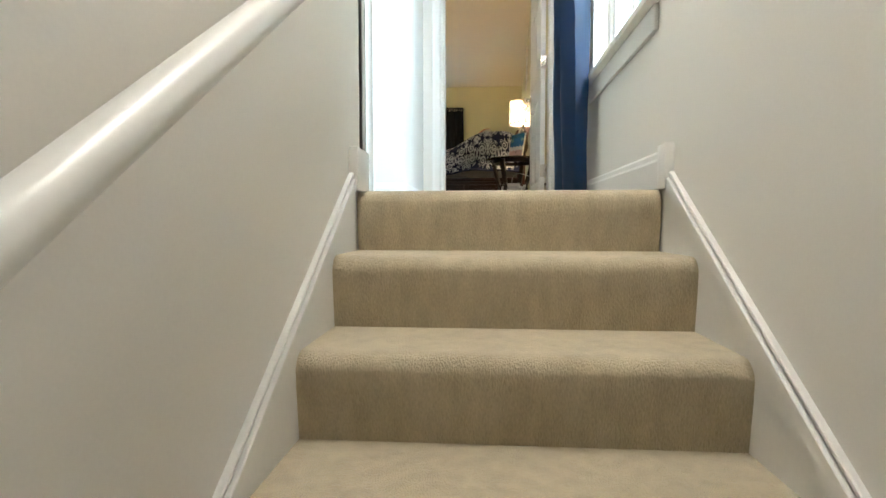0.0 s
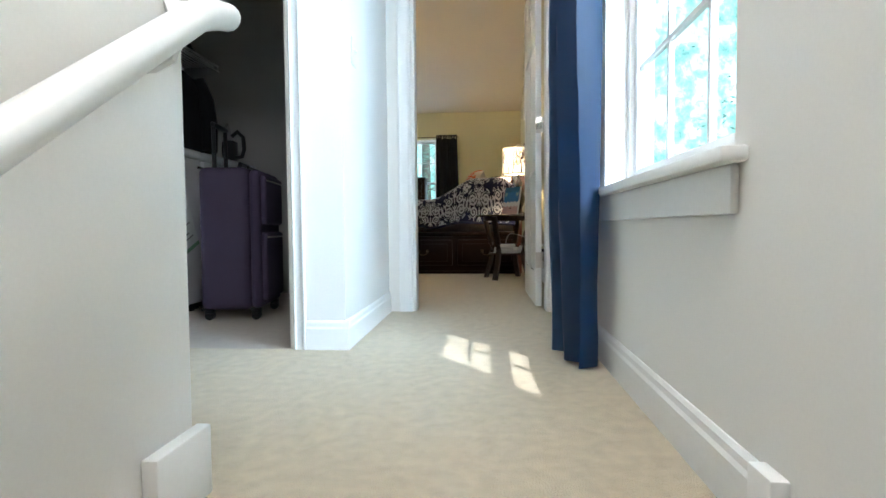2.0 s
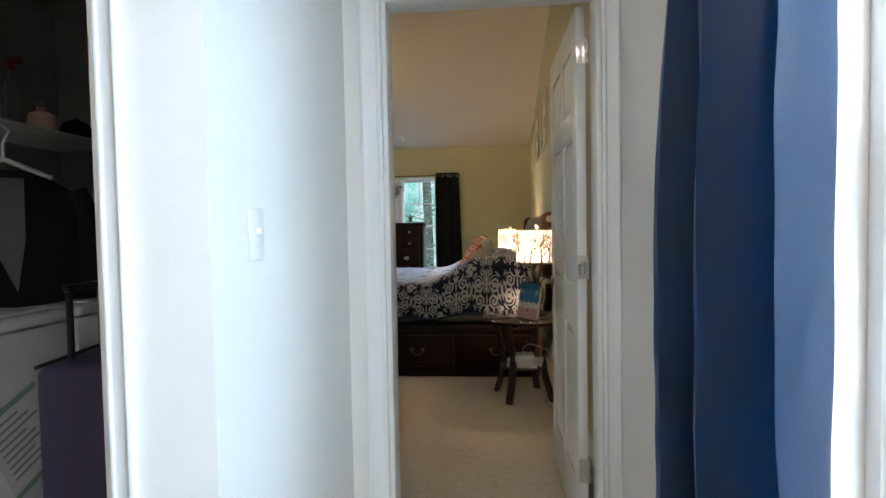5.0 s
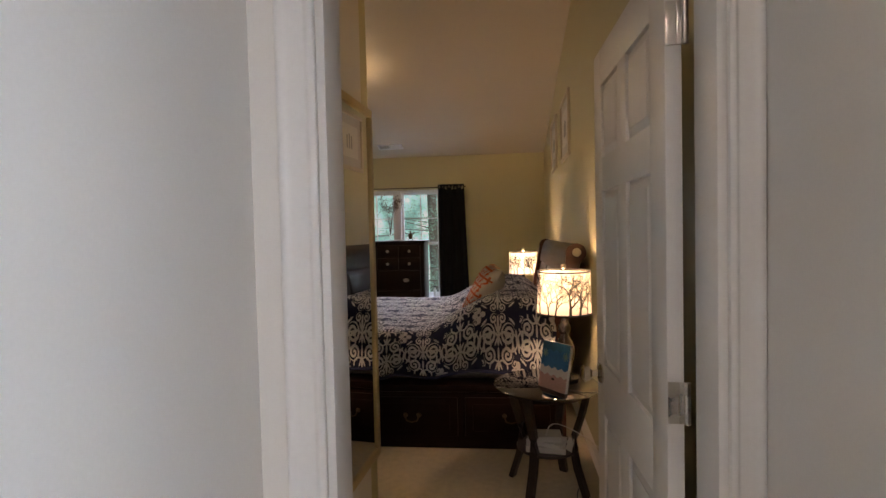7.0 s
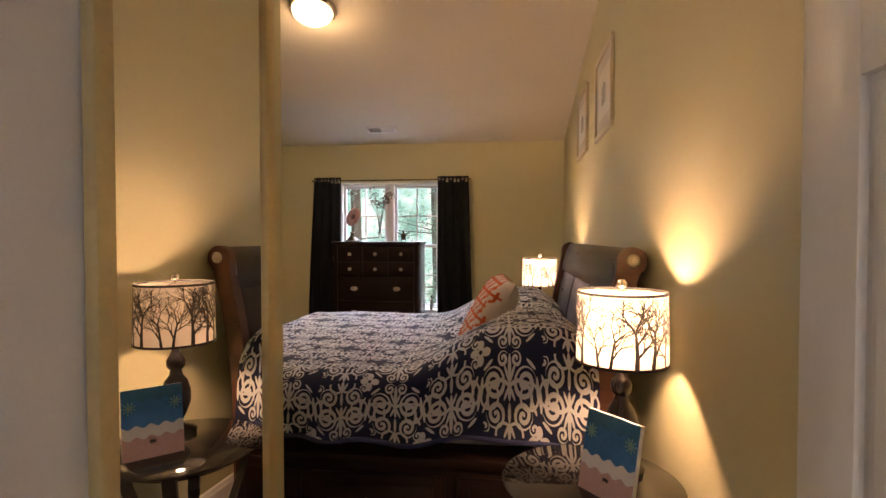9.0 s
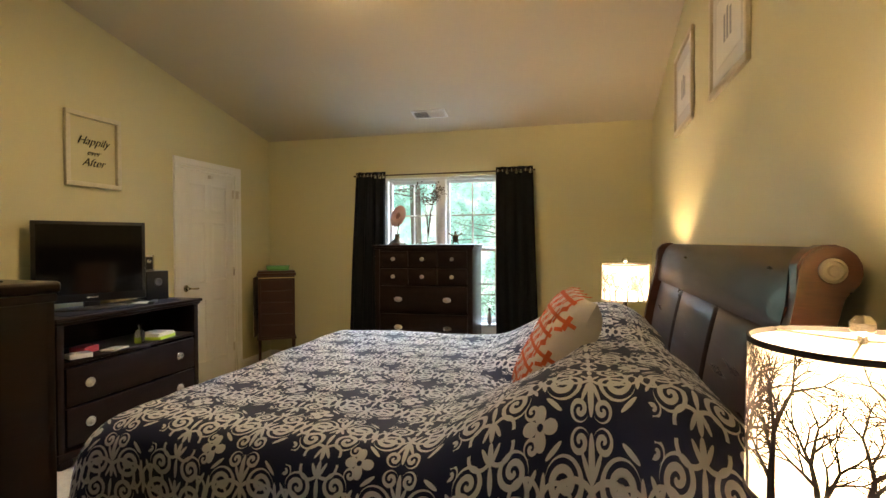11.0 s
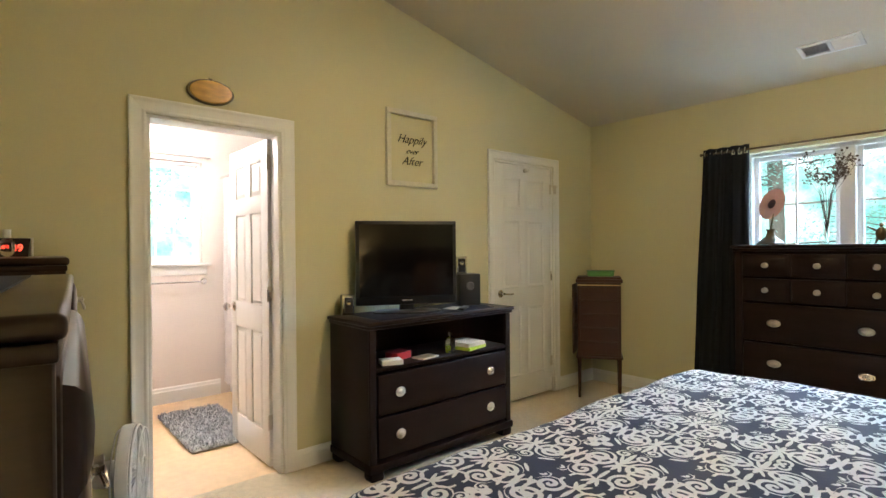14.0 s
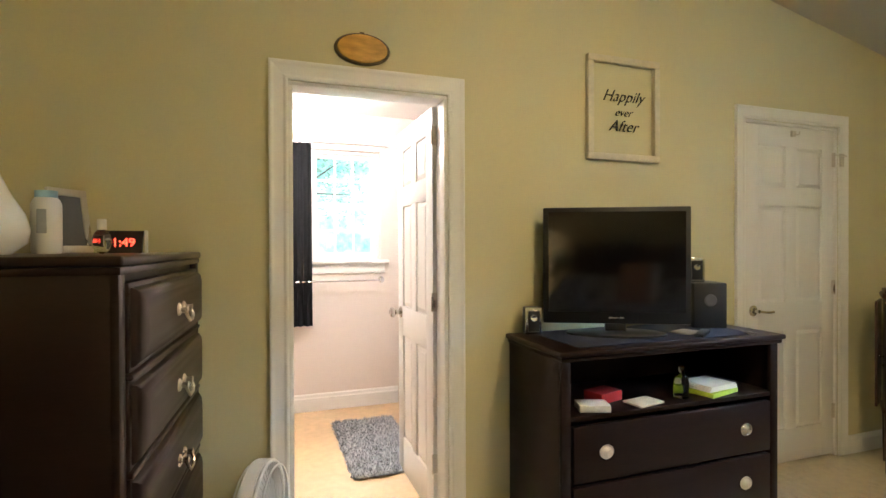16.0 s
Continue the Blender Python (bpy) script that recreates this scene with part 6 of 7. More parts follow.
for k in range(4):
    cuboid(bm, 0.005, 0.055, -0.006, 0.006, 0.9155 + 0.002 * k, 0.9175 + 0.002 * k, m=Matrix.Translation((-2.32, 8.12, 0)) @ pose(0, 0, 0, 0, 0, 50 * k))
part("key", bm, M_METAL, keys)

# things in the open shelf of the media chest (floor of it at z = 0.64)
SH = 0.6405
for nm, lb, ct, y, x, sy, sx, h, mt, rz in (("magazine_stack", "stack of folded magazines in the open shelf", "magazines", 7.97, -2.39, 0.20, 0.16, 0.025, M_PAPER, 8), ("lime_folder", "bright lime notebook under magazines in the open shelf", "notebook", 7.97, -2.39, 0.21, 0.17, 0.022, M_LIME, 14),
                                         ("yellow_envelope", "tan envelope on the open shelf", "envelope", 7.556, -2.345, 0.15, 0.10, 0.010, M_FRAMEW, 10), ("white_box", "flat white box on the open shelf", "box", 7.292, -2.345, 0.13, 0.09, 0.030, M_PAPER, -20), ("red_pouch", "dark red pouch on the open shelf", "pouch", 7.419, -2.445, 0.14, 0.10, 0.045, M_RED, 15)):
    t = thing(nm, lb, ct, pose(x, y, SH + (0.0225 if nm == "magazine_stack" else 0), 0, 0, rz))
    for k in range(3 if nm == "magazine_stack" else 1):
        bm = bmesh.new()
        hh = h / (3 if nm == "magazine_stack" else 1)
        cuboid(bm, -sx / 2, sx / 2, -sy / 2 + 0.006 * k, sy / 2 - 0.004 * k, hh * k, hh * (k + 1) - 0.0005, bevel=min(0.003, hh / 3))
        part("magazine" if nm == "magazine_stack" else "body", bm, mt, t)
jar = thing("glass_bottle", "clear glass bottle standing in the open shelf", "bottle", pose(-2.361, 7.78, SH))
bm = bmesh.new()
lathe(bm, [(0.0, 0), (0.032, 0), (0.034, 0.008), (0.034, 0.07), (0.026, 0.095), (0.014, 0.11), (0.014, 0.14), (0.0, 0.141)], 24)
part("bottle_body", bm, M_CLEAR, jar)

# ---- wall things ----
sign = thing("word_sign", "whitewashed open frame with black script words mounted on glass", "wall sign")
y0, y1, z0, z1 = 7.535, 7.985, 1.77, 2.305
for p, q, lo, hi in ((y0, y1, z0, z0 + 0.035), (y0, y1, z1 - 0.035, z1), (y0, y0 + 0.035, z0 + 0.035, z1 - 0.035), (y1 - 0.035, y1, z0 + 0.035, z1 - 0.035)):
    bm = bmesh.new()
    cuboid(bm, XW, XW + 0.028, p, q, lo, hi, bevel=0.004)
    part("frame_bar", bm, M_FRAMEW, sign)
for word, z, size in (("Happily", 2.10, 0.085), ("ever", 2.025, 0.06), ("After", 1.945, 0.085)):
    cu = bpy.data.curves.new("words", "FONT")
    cu.body, cu.size, cu.extrude, cu.align_x, cu.shear, cu.offset = word, size, 0.003, "CENTER", 0.45, -0.0012
    ob = new("words", cu)
    dg = bpy.context.evaluated_depsgraph_get()
    me = bpy.data.meshes.new_from_object(ob.evaluated_get(dg))
    bpy.data.objects.remove(ob)
    me.materials.clear()
    me.materials.append(M_PRINT)
    wd = new("lettering", me)
    wd.parent = sign
    wd.matrix_local = pose(XW + 0.008, 7.76, z - 0.02, 90, 0, 90)

plaque = thing("oval_plaque", "oval amber agate slice with a dark edge over the door", "plaque")
for r, t0, mt, nm in ((1.0, 0.020, M_BRONZE, "edge"), (0.90, 0.026, M_AMBER, "stone")):
    bm = bmesh.new()
    lathe(bm, [(0.0, 0), (r, 0.0), (r, t0 * 0.7), (r * 0.96, t0), (0.0, t0)], 40, Matrix.Translation((XW, 6.395, 2.185)) @ pose(0, 0, 0, 0, 90, 0) @ Matrix.Diagonal((0.068, 0.122, 1, 1)))
    part(nm, bm, mt, plaque)
bm = bmesh.new()
cuboid(bm, XW, XW + 0.006, 6.385, 6.405, 2.245, 2.262, bevel=0.002)
part("hanging_loop", bm, M_BRONZE, plaque)


def picture(label, y, z, w, h):
    t = thing("framed_picture", label, "picture", pose(east_x(y), y, z, 0, 0, -90 - SKEW), group="framed pictures over the bed")
    b = 0.035
    for p, q, lo, hi in ((-w / 2, w / 2, -h / 2, -h / 2 + b), (-w / 2, w / 2, h / 2 - b, h / 2), (-w / 2, -w / 2 + b, -h / 2 + b, h / 2 - b), (w / 2 - b, w / 2, -h / 2 + b, h / 2 - b)):
        bm = bmesh.new()
        cuboid(bm, p, q, -0.022, -0.001, lo, hi, bevel=0.005)
        part("frame_bar", bm, M_SILVERF, t)
    bm = bmesh.new()
    cuboid(bm, -w / 2 + b - 0.002, w / 2 - b + 0.002, -0.008, -0.002, -h / 2 + b - 0.002, h / 2 - b + 0.002)
    part("mat_board", bm, M_MATBOARD, t, smooth=False)
    bm = bmesh.new()
    cuboid(bm, -w / 2 + 0.11, w / 2 - 0.11, -0.0095, -0.0075, -h / 2 + 0.12, h / 2 - 0.12)
    art = part("print_sheet", bm, M_PAPER, t, smooth=False)
    bm = bmesh.new()
    for k in range(3):
        x = -0.05 + 0.05 * k
        cuboid(bm, x - 0.012, x + 0.012, -0.0115, -0.0095, -0.07, 0.05 + 0.02 * (k % 2), bevel=0.0005)
    part("grey_drawing", bm, M_INK, art, smooth=False)


picture("champagne-framed picture with a wide pale mount over the bed", 7.21, 2.31, 0.62, 0.54)
picture("champagne-framed picture with a wide pale mount over the bed", 8.28, 2.34, 0.62, 0.54)

mirror = thing("wall_mirror", "tall narrow mirror in a pale gold frame hung by the doorway", "mirror", pose(0.124, 4.455, 0, 0, 0, -4.5))
y0, y1, z0, z1 = 0.0, 0.475, 0.44, 1.985
bm = bmesh.new()
cuboid(bm, -0.001, 0.012, y0 + 0.03, y1 - 0.03, z0 + 0.03, z1 - 0.03)
part("mirror_glass", bm, M_MIRROR, mirror, smooth=False)
for p, q, lo, hi in ((y0, y1, z0, z0 + 0.035), (y0, y1, z1 - 0.035, z1), (y0, y0 + 0.035, z0 + 0.035, z1 - 0.035), (y1 - 0.035, y1, z0 + 0.035, z1 - 0.035)):
    bm = bmesh.new()
    cuboid(bm, -0.002, 0.022, p, q, lo, hi, bevel=0.005)
    part("frame_bar", bm, M_GOLD, mirror)
for z in (0.6, 1.8):
    bm = bmesh.new()
    tube(bm, (-0.034, 0.43, z), (-0.001, 0.43, z), 0.012, sides=12)
    part("wall_spacer", bm, M_GOLD, mirror)

vent = thing("ceiling_vent", "white metal ceiling register with angled slats", "vent")
vm = Matrix.Translation((-0.68, 9.59, ceil_z(9.59))) @ pose(0, 0, 0, -math.degrees(math.atan(SLOPE)))
bm = bmesh.new()
for p, q, a, b in ((-0.17, 0.17, -0.085, -0.06), (-0.17, 0.17, 0.06, 0.085), (-0.17, -0.145, -0.06, 0.06), (0.145, 0.17, -0.06, 0.06), (-0.012, 0.012, -0.06, 0.06)):
    cuboid(bm, p, q, a, b, -0.010, 0.001, bevel=0.003, m=vm)
part("frame", bm, M_WHITEPL, vent)
bm = bmesh.new()
cuboid(bm, -0.145, 0.145, -0.06, 0.06, -0.002, 0.001, m=vm)
part("backing", bm, M_DGREY, vent)
for k in range(9):
    for x0, x1, tilt in ((-0.145, -0.012, 35), (0.012, 0.145, -35)):
        bm = bmesh.new()
        cuboid(bm, x0, x1, -0.006, 0.006, -0.0008, 0.0008, m=vm @ Matrix.Translation((0, -0.053 + 0.0132 * k, -0.005)) @ pose(0, 0, 0, tilt))
        part("slat", bm, M_WHITEPL, vent, smooth=False)

lamp = thing("ceiling_light", "frosted dome ceiling light with a brushed metal rim, lit", "ceiling light")
LY, LX = 7.45, -0.68
lm = Matrix.Translation((LX, LY, ceil_z(LY))) @ pose(0, 0, 0, -math.degrees(math.atan(SLOPE)))
bm = bmesh.new()
lathe(bm, [(0.165, 0.0), (0.172, -0.018), (0.160, -0.034), (0.148, -0.034), (0.148, 0.0)], 48, lm)
part("rim", bm, M_METAL, lamp)
bm = bmesh.new()
lathe(bm, [(0.150, -0.030), (0.140, -0.060), (0.110, -0.085), (0.060, -0.100), (0.0, -0.104)], 48, lm)
part("frosted_dome", bm, glow("lit_frosted_glass", (1.0, 0.78, 0.42), 5.0), lamp)
bm = bmesh.new()
lathe(bm, [(0.0, -0.126), (0.010, -0.122), (0.012, -0.110), (0.006, -0.102), (0.0, -0.102)], 16, lm)
part("finial", bm, M_METAL, lamp)

# ---- bedroom curtains and rod ----
for x0, x1, lb, sd in ((-1.605, -1.265, "black grommet-top curtain panel on one side of the bedroom window", 2), (-0.075, 0.295, "black grommet-top curtain panel drawn aside at the bedroom window", 7)):
    t = thing("bedroom_curtain", lb, "curtain", group="bedroom curtains")
    bm = bmesh.new()
    drape(bm, x0, x1, 0.03, 2.115, 4, 0.036, axis="x", face=9.905, flare=0.30 if x0 < -1 else 0.18, seed=sd, rows=60, lean=-0.055 if x0 < -1 else 0.03)
    # the open eyes of the outer grommets
    eyes = [x0 + (x1 - x0) * (k + 0.5) / 8 for k in (range(5, 8) if x0 < -1 else (2, 4, 5, 7))]
    shut = [f for f in bm.faces if abs(f.calc_center_median().z - 2.075) < 0.018 and min(abs(f.calc_center_median().x - e) for e in eyes) < 0.012]
    bmesh.ops.delete(bm, geom=shut, context="FACES")
    part("panel", bm, M_BLACK, t)
    for k in range(8):
        bm = bmesh.new()
        gx = x0 + (x1 - x0) * (k + 0.5) / 8
        s = 1 if k % 2 else -1
        path = [(gx, 9.905 + 0.019 * math.cos(a), 2.075 + 0.019 * math.sin(a)) for a in [2 * math.pi * i / 16 for i in range(17)]]
        sweep(bm, path, disc(0.005, 6), up=Vector((1, 0, 0)))
        part("grommet", bm, M_CHROME, t, "chrome curtain grommet")
rod = thing("curtain_rod", "slim dark curtain rod over the bedroom window", "curtain rod")
bm = bmesh.new()
tube(bm, (-1.62, 9.905, 2.075), (0.31, 9.905, 2.075), 0.008, sides=12)
part("rod", bm, M_BRONZE, rod)
for x in (-1.62, 0.31):
    bm = bmesh.new()
    bmesh.ops.create_icosphere(bm, subdivisions=2, radius=0.012, matrix=pose(x, 9.905, 2.075))
    part("finial", bm, M_BRONZE, rod)
    bm = bmesh.new()
    cuboid(bm, x + (0.03 if x < 0 else -0.04), x + (0.04 if x < 0 else -0.03), 9.905, YN, 2.07, 2.08, bevel=0.002)
    part("bracket", bm, M_BRONZE, rod)

# ---- ornaments on the window chest ----
CT = 1.3355
fanp = thing("paper_fan_ornament", "pink heart-shaped ornament on a dark metal stand on the window chest", "ornament", pose(-1.06, 9.70, CT))
bm = bmesh.new()
lathe(bm, [(0.0, 0), (0.085, 0), (0.088, 0.01), (0.06, 0.035), (0.03, 0.06), (0.022, 0.09), (0.03, 0.11), (0.0, 0.112)], 24)
part("stand", bm, M_BRONZE, fanp)
bm = bmesh.new()
tube(bm, (0, 0, 0.11), (0.02, 0, 0.22), 0.006, sides=8)
part("stem", bm, M_BRONZE, fanp)
bm = bmesh.new()
lathe(bm, [(0.0, 0), (0.6, 0.006), (0.95, 0.004), (1.0, 0.0), (0.95, -0.004), (0.6, -0.006), (0.0, 0)], 32, Matrix.Translation((0.01, 0, 0.29)) @ pose(0, 0, 0, 90, 25, 0) @ Matrix.Diagonal((0.075, 0.115, 1, 1)))
part("heart", bm, M_PINK, fanp)
vase = thing("bud_vase", "slim clear glass vase of dried flower stems on the window chest", "vase", pose(-0.73, 9.70, CT))
bm = bmesh.new()
lathe(bm, [(0.0, 0), (0.055, 0), (0.055, 0.006), (0.012, 0.014), (0.010, 0.04), (0.022, 0.06), (0.016, 0.12), (0.012, 0.2), (0.022, 0.30), (0.020, 0.30), (0.010, 0.2), (0.0, 0.07)], 24)
part("glass", bm, M_CLEAR, vase)
rnd = random.Random(11)
for k in range(16):
    bm = bmesh.new()
    a, lean = rnd.uniform(0, 6.28), rnd.uniform(0.05, 0.20)
    top = Vector((lean * math.cos(a) * 1.1, lean * math.sin(a) * 0.6, rnd.uniform(0.45, 0.63)))
    base = Vector((0, 0, 0.08))
    mid = Vector((top.x * 0.25, top.y * 0.25, 0.33))
    tube(bm, base, mid, 0.0016, sides=5)
    tube(bm, mid, top, 0.0014, 0.0008, sides=5)
    for j in range(14):
        f = rnd.uniform(0.35, 1.0)
        p = mid.lerp(top, f)
        q = p + Vector((rnd.uniform(-0.05, 0.05), rnd.uniform(-0.04, 0.04), rnd.uniform(-0.01, 0.045)))
        tube(bm, p, q, 0.0009, sides=4)
        bmesh.ops.create_icosphere(bm, subdivisions=1, radius=rnd.uniform(0.004, 0.009), matrix=Matrix.Translation(q))
    part("dried_stem", bm, M_DRY, vase)
figurine = thing("turtle_figurine", "small bronze turtle figurine standing on the window chest", "figurine")
bm = bmesh.new()
bmesh.ops.create_icosphere(bm, subdivisions=3, radius=1, matrix=Matrix.Translation((-0.45, 9.70, CT + 0.062)) @ Matrix.Diagonal((0.03, 0.022, 0.045, 1)))
bmesh.ops.create_icosphere(bm, subdivisions=2, radius=0.014, matrix=Matrix.Translation((-0.45, 9.70, CT + 0.118)))
for sx, z0_, z1_ in ((-1, 0.08, 0.11), (1, 0.08, 0.11), (-1, 0.03, 0.002), (1, 0.03, 0.002)):
    tube(bm, (-0.45 + sx * 0.02, 9.70, CT + z0_), (-0.45 + sx * (0.07 if z1_ > 0.05 else 0.03), 9.70, CT + z1_ ), 0.008, 0.005, sides=8)
tagged(new("turtle_body", to_mesh("turtle_body", bm, M_BRONZE, True))).parent = figurine
sillb = thing("sill_bottle", "small pale bottle with a dark top on the window sill", "bottle", pose(-0.16, 9.992, 0.504))
bm = bmesh.new()
lathe(bm, [(0.0, 0), (0.02, 0), (0.022, 0.01), (0.022, 0.10), (0.010, 0.125), (0.010, 0.14), (0.0, 0.141)], 20)
part("bottle_body", bm, M_WHITEPL, sillb)
bm = bmesh.new()
tube(bm, (0, 0, 0.141), (0, 0, 0.17), 0.012, sides=12)
part("cap", bm, M_BLKPLASTIC, sillb)

# ---- jewellery armoire ----
arm = thing("jewelry_armoire", "reddish wooden jewelry armoire on slim legs in the corner", "armoire", pose(-2.47, 9.377, 0, 0, 0, 33) @ Matrix.Diagonal((0.94, 0.94, 1.015, 1)))
w, d = 0.395, 0.27
for x in (0.0, w - 0.032):
    for y in (0.0, d - 0.032):
        bm = bmesh.new()
        cuboid(bm, x, x + 0.032, y, y + 0.032, 0.0, 0.36, bevel=0.004)
        for v in bm.verts:
            if v.co.z < 0.05:
                v.co.x += (x + 0.016 - v.co.x) * 0.35
                v.co.y += (y + 0.016 - v.co.y) * 0.35
        part("leg", bm, M_MAHOG, arm)
bm = bmesh.new()
cuboid(bm, 0.004, w - 0.004, 0.004, d, 0.355, 1.0, bevel=0.004)
part("case", bm, M_MAHOG, arm)
bm = bmesh.new()
cuboid(bm, -0.012, w + 0.012, -0.012, d + 0.008, 0.345, 0.365, bevel=0.006)
part("waist_moulding", bm, M_MAHOG, arm)
bm = bmesh.new()
cuboid(bm, -0.012, w + 0.012, -0.014, d + 0.008, 1.0, 1.03, bevel=0.008)
cuboid(bm, 0.0, w, -0.004, d, 1.03, 1.05, bevel=0.006)
part("lid", bm, M_MAHOG, arm)
bm = bmesh.new()
cuboid(bm, 0.002, w - 0.002, 0.0, 0.008, 0.975, 0.985)
part("gold_line", bm, M_GOLD, arm)
for k in range(5):
    bm = bmesh.new()
    cuboid(bm, 0.028, w - 0.028, -0.008, 0.006, 0.385 + 0.117 * k, 0.492 + 0.117 * k, bevel=0.004)
    dr = part("drawer", bm, M_MAHOG, arm)
bm = bmesh.new()
cuboid(bm, -0.014, 0.0, -0.262, 0.0, 0.378, 0.985, bevel=0.004, m=Matrix.Translation((-0.001, 0.262, 0)) @ pose(0, 0, 0, 0, 0, -7))
part("side_door", bm, M_MAHOG, arm, "narrow side door standing ajar")
for k in range(2):
    bm = round_knob(-0.0, 0.60 + 0.05 * k, 0.0, 0.009)
    bmesh.ops.transform(bm, matrix=pose(0.004, 0.13, 0, 0, 0, -90), verts=bm.verts[:])
    part("side_pull", bm, M_METAL, arm)
dish = thing("green_dish", "green glass oblong dish on the jewelry armoire", "dish", pose(-2.367, 9.588, 1.0665, 0, 0, 33))
bm = bmesh.new()
cuboid(bm, -0.115, 0.115, -0.07, 0.07, 0.0, 0.05, bevel=0.02, segments=3)
part("dish_body", bm, mat("green_plastic", (0.10, 0.30, 0.08), 0.35, vary=0.1, bump=0), dish)
bm = bmesh.new()
cuboid(bm, -0.12, 0.12, -0.075, 0.075, 0.043, 0.054, bevel=0.004)
part("rim", bm, mat("green_rim", (0.08, 0.24, 0.07), 0.3, vary=0.1, bump=0), dish)

# ---- on the corner chest ----
CC = 1.3125
v = thing("white_vase", "glossy white teardrop vase on the corner chest", "vase", pose(-2.18, 5.30, CC))
bm = bmesh.new()
lathe(bm, [(0.0, 0), (0.05, 0.0), (0.085, 0.03), (0.092, 0.065), (0.080, 0.11), (0.052, 0.16), (0.030, 0.21), (0.022, 0.25), (0.020, 0.25), (0.0, 0.23)], 40)
part("vase_body", bm, M_WHITE, v)
v = thing("lotion_bottle", "white plastic bottle with a pale blue cap on the corner chest", "bottle", pose(-2.32, 5.385, CC))
bm = bmesh.new()
lathe(bm, [(0.0, 0), (0.034, 0.0), (0.038, 0.01), (0.038, 0.145), (0.032, 0.16), (0.026, 0.165), (0.0, 0.166)], 28)
part("bottle_body", bm, M_WHITEPL, v)
bm = bmesh.new()
tube(bm, (0, 0, 0.165), (0, 0, 0.185), 0.028, sides=20)
part("cap", bm, mat("pale_blue_plastic", (0.30, 0.48, 0.60), 0.4, bump=0), v)
bm = bmesh.new()
cuboid(bm, 0.028, 0.0395, -0.012, 0.012, 0.06, 0.13, bevel=0.002)
part("bottle_label", bm, M_INK, v)
v = thing("photo_frame", "small patterned photo frame standing on the corner chest", "frame", pose(-2.50, 5.40, CC, -8, 0, 152) @ Matrix.Scale(1.12, 4))
for p, q, lo, hi in ((-0.065, 0.065, 0, 0.022), (-0.065, 0.065, 0.168, 0.19), (-0.065, -0.043, 0.022, 0.168), (0.043, 0.065, 0.022, 0.168)):
    bm = bmesh.new()
    cuboid(bm, p, q, -0.006, 0.006, lo, hi, bevel=0.003)
    part("frame_bar", bm, M_METAL, v)
bm = bmesh.new()
cuboid(bm, -0.045, 0.045, -0.002, 0.004, 0.02, 0.17)
part("picture_sheet", bm, M_DGREY, v, smooth=False)
v = thing("perfume_bottle", "round clear perfume bottle with a white cap", "bottle", pose(-2.24, 5.545, CC))
bm = bmesh.new()
bmesh.ops.create_icosphere(bm, subdivisions=3, radius=1, matrix=Matrix.Translation((0, 0, 0.036)) @ Matrix.Diagonal((0.036, 0.024, 0.036, 1)))
part("flask", bm, M_CLEAR, v)
bm = bmesh.new()
tube(bm, (0, 0, 0.07), (0, 0, 0.10), 0.012, sides=14)
part("cap", bm, M_WHITEPL, v)
v = thing("alarm_clock", "small black alarm clock showing red digits", "clock", pose(-2.42, 5.56, CC, 0, 0, 98))
bm = bmesh.new()
lathe(bm, [(0.0, 0), (1.0, 0.0), (1.05, 0.5), (1.15, 1.0), (0.0, 1.0)], 4, Matrix.Translation((0, 0.02, 0)) @ Matrix.Diagonal((0.070, 0.036, 0.072, 1)) @ pose(0, 0, 0, 0, 0, 45))
part("housing", bm, M_BLKPLASTIC, v)
cu = bpy.data.curves.new("digits", "FONT")
cu.body, cu.size, cu.extrude, cu.align_x = "1:49", 0.038, 0.0008, "CENTER"
ob = new("digits", cu)
dg = bpy.context.evaluated_depsgraph_get()
me = bpy.data.meshes.new_from_object(ob.evaluated_get(dg))
bpy.data.objects.remove(ob)
me.materials.clear()
me.materials.append(M_LED)
dgt = new("digits", me)
dgt.parent = v
dgt.matrix_local = pose(0, -0.0125, 0.022, 96, 0, 0)
for x in (-0.062, 0.062):
    bm = bmesh.new()
    cuboid(bm, x - 0.004, x + 0.004, -0.01, 0.05, 0.0, 0.074, bevel=0.002)
    part("side_trim", bm, M_WHITEPL, v)

# ---- fan on the floor ----
fan = thing("floor_fan", "white round floor fan standing low by the bathroom door", "fan", pose(-2.525, 5.965, 0, 0, 0, 162))
bm = bmesh.new()
lathe(bm, [(0.0, 0), (0.15, 0), (0.15, 0.012), (0.13, 0.025), (0.03, 0.04), (0.022, 0.06), (0.0, 0.06)], 32)
part("foot_plate", bm, M_WHITEPL, fan)
bm = bmesh.new()
tube(bm, (0, 0, 0.05), (0, 0, 0.27), 0.016, sides=14)
part("post", bm, M_WHITEPL, fan)
bm = bmesh.new()
lathe(bm, [(0.0, 0.03), (0.05, 0.03), (0.06, 0.05), (0.055, 0.13), (0.03, 0.16), (0.0, 0.165)], 24, pose(0, 0, 0.325, -90))
part("motor", bm, M_WHITEPL, fan)
FR = 0.20
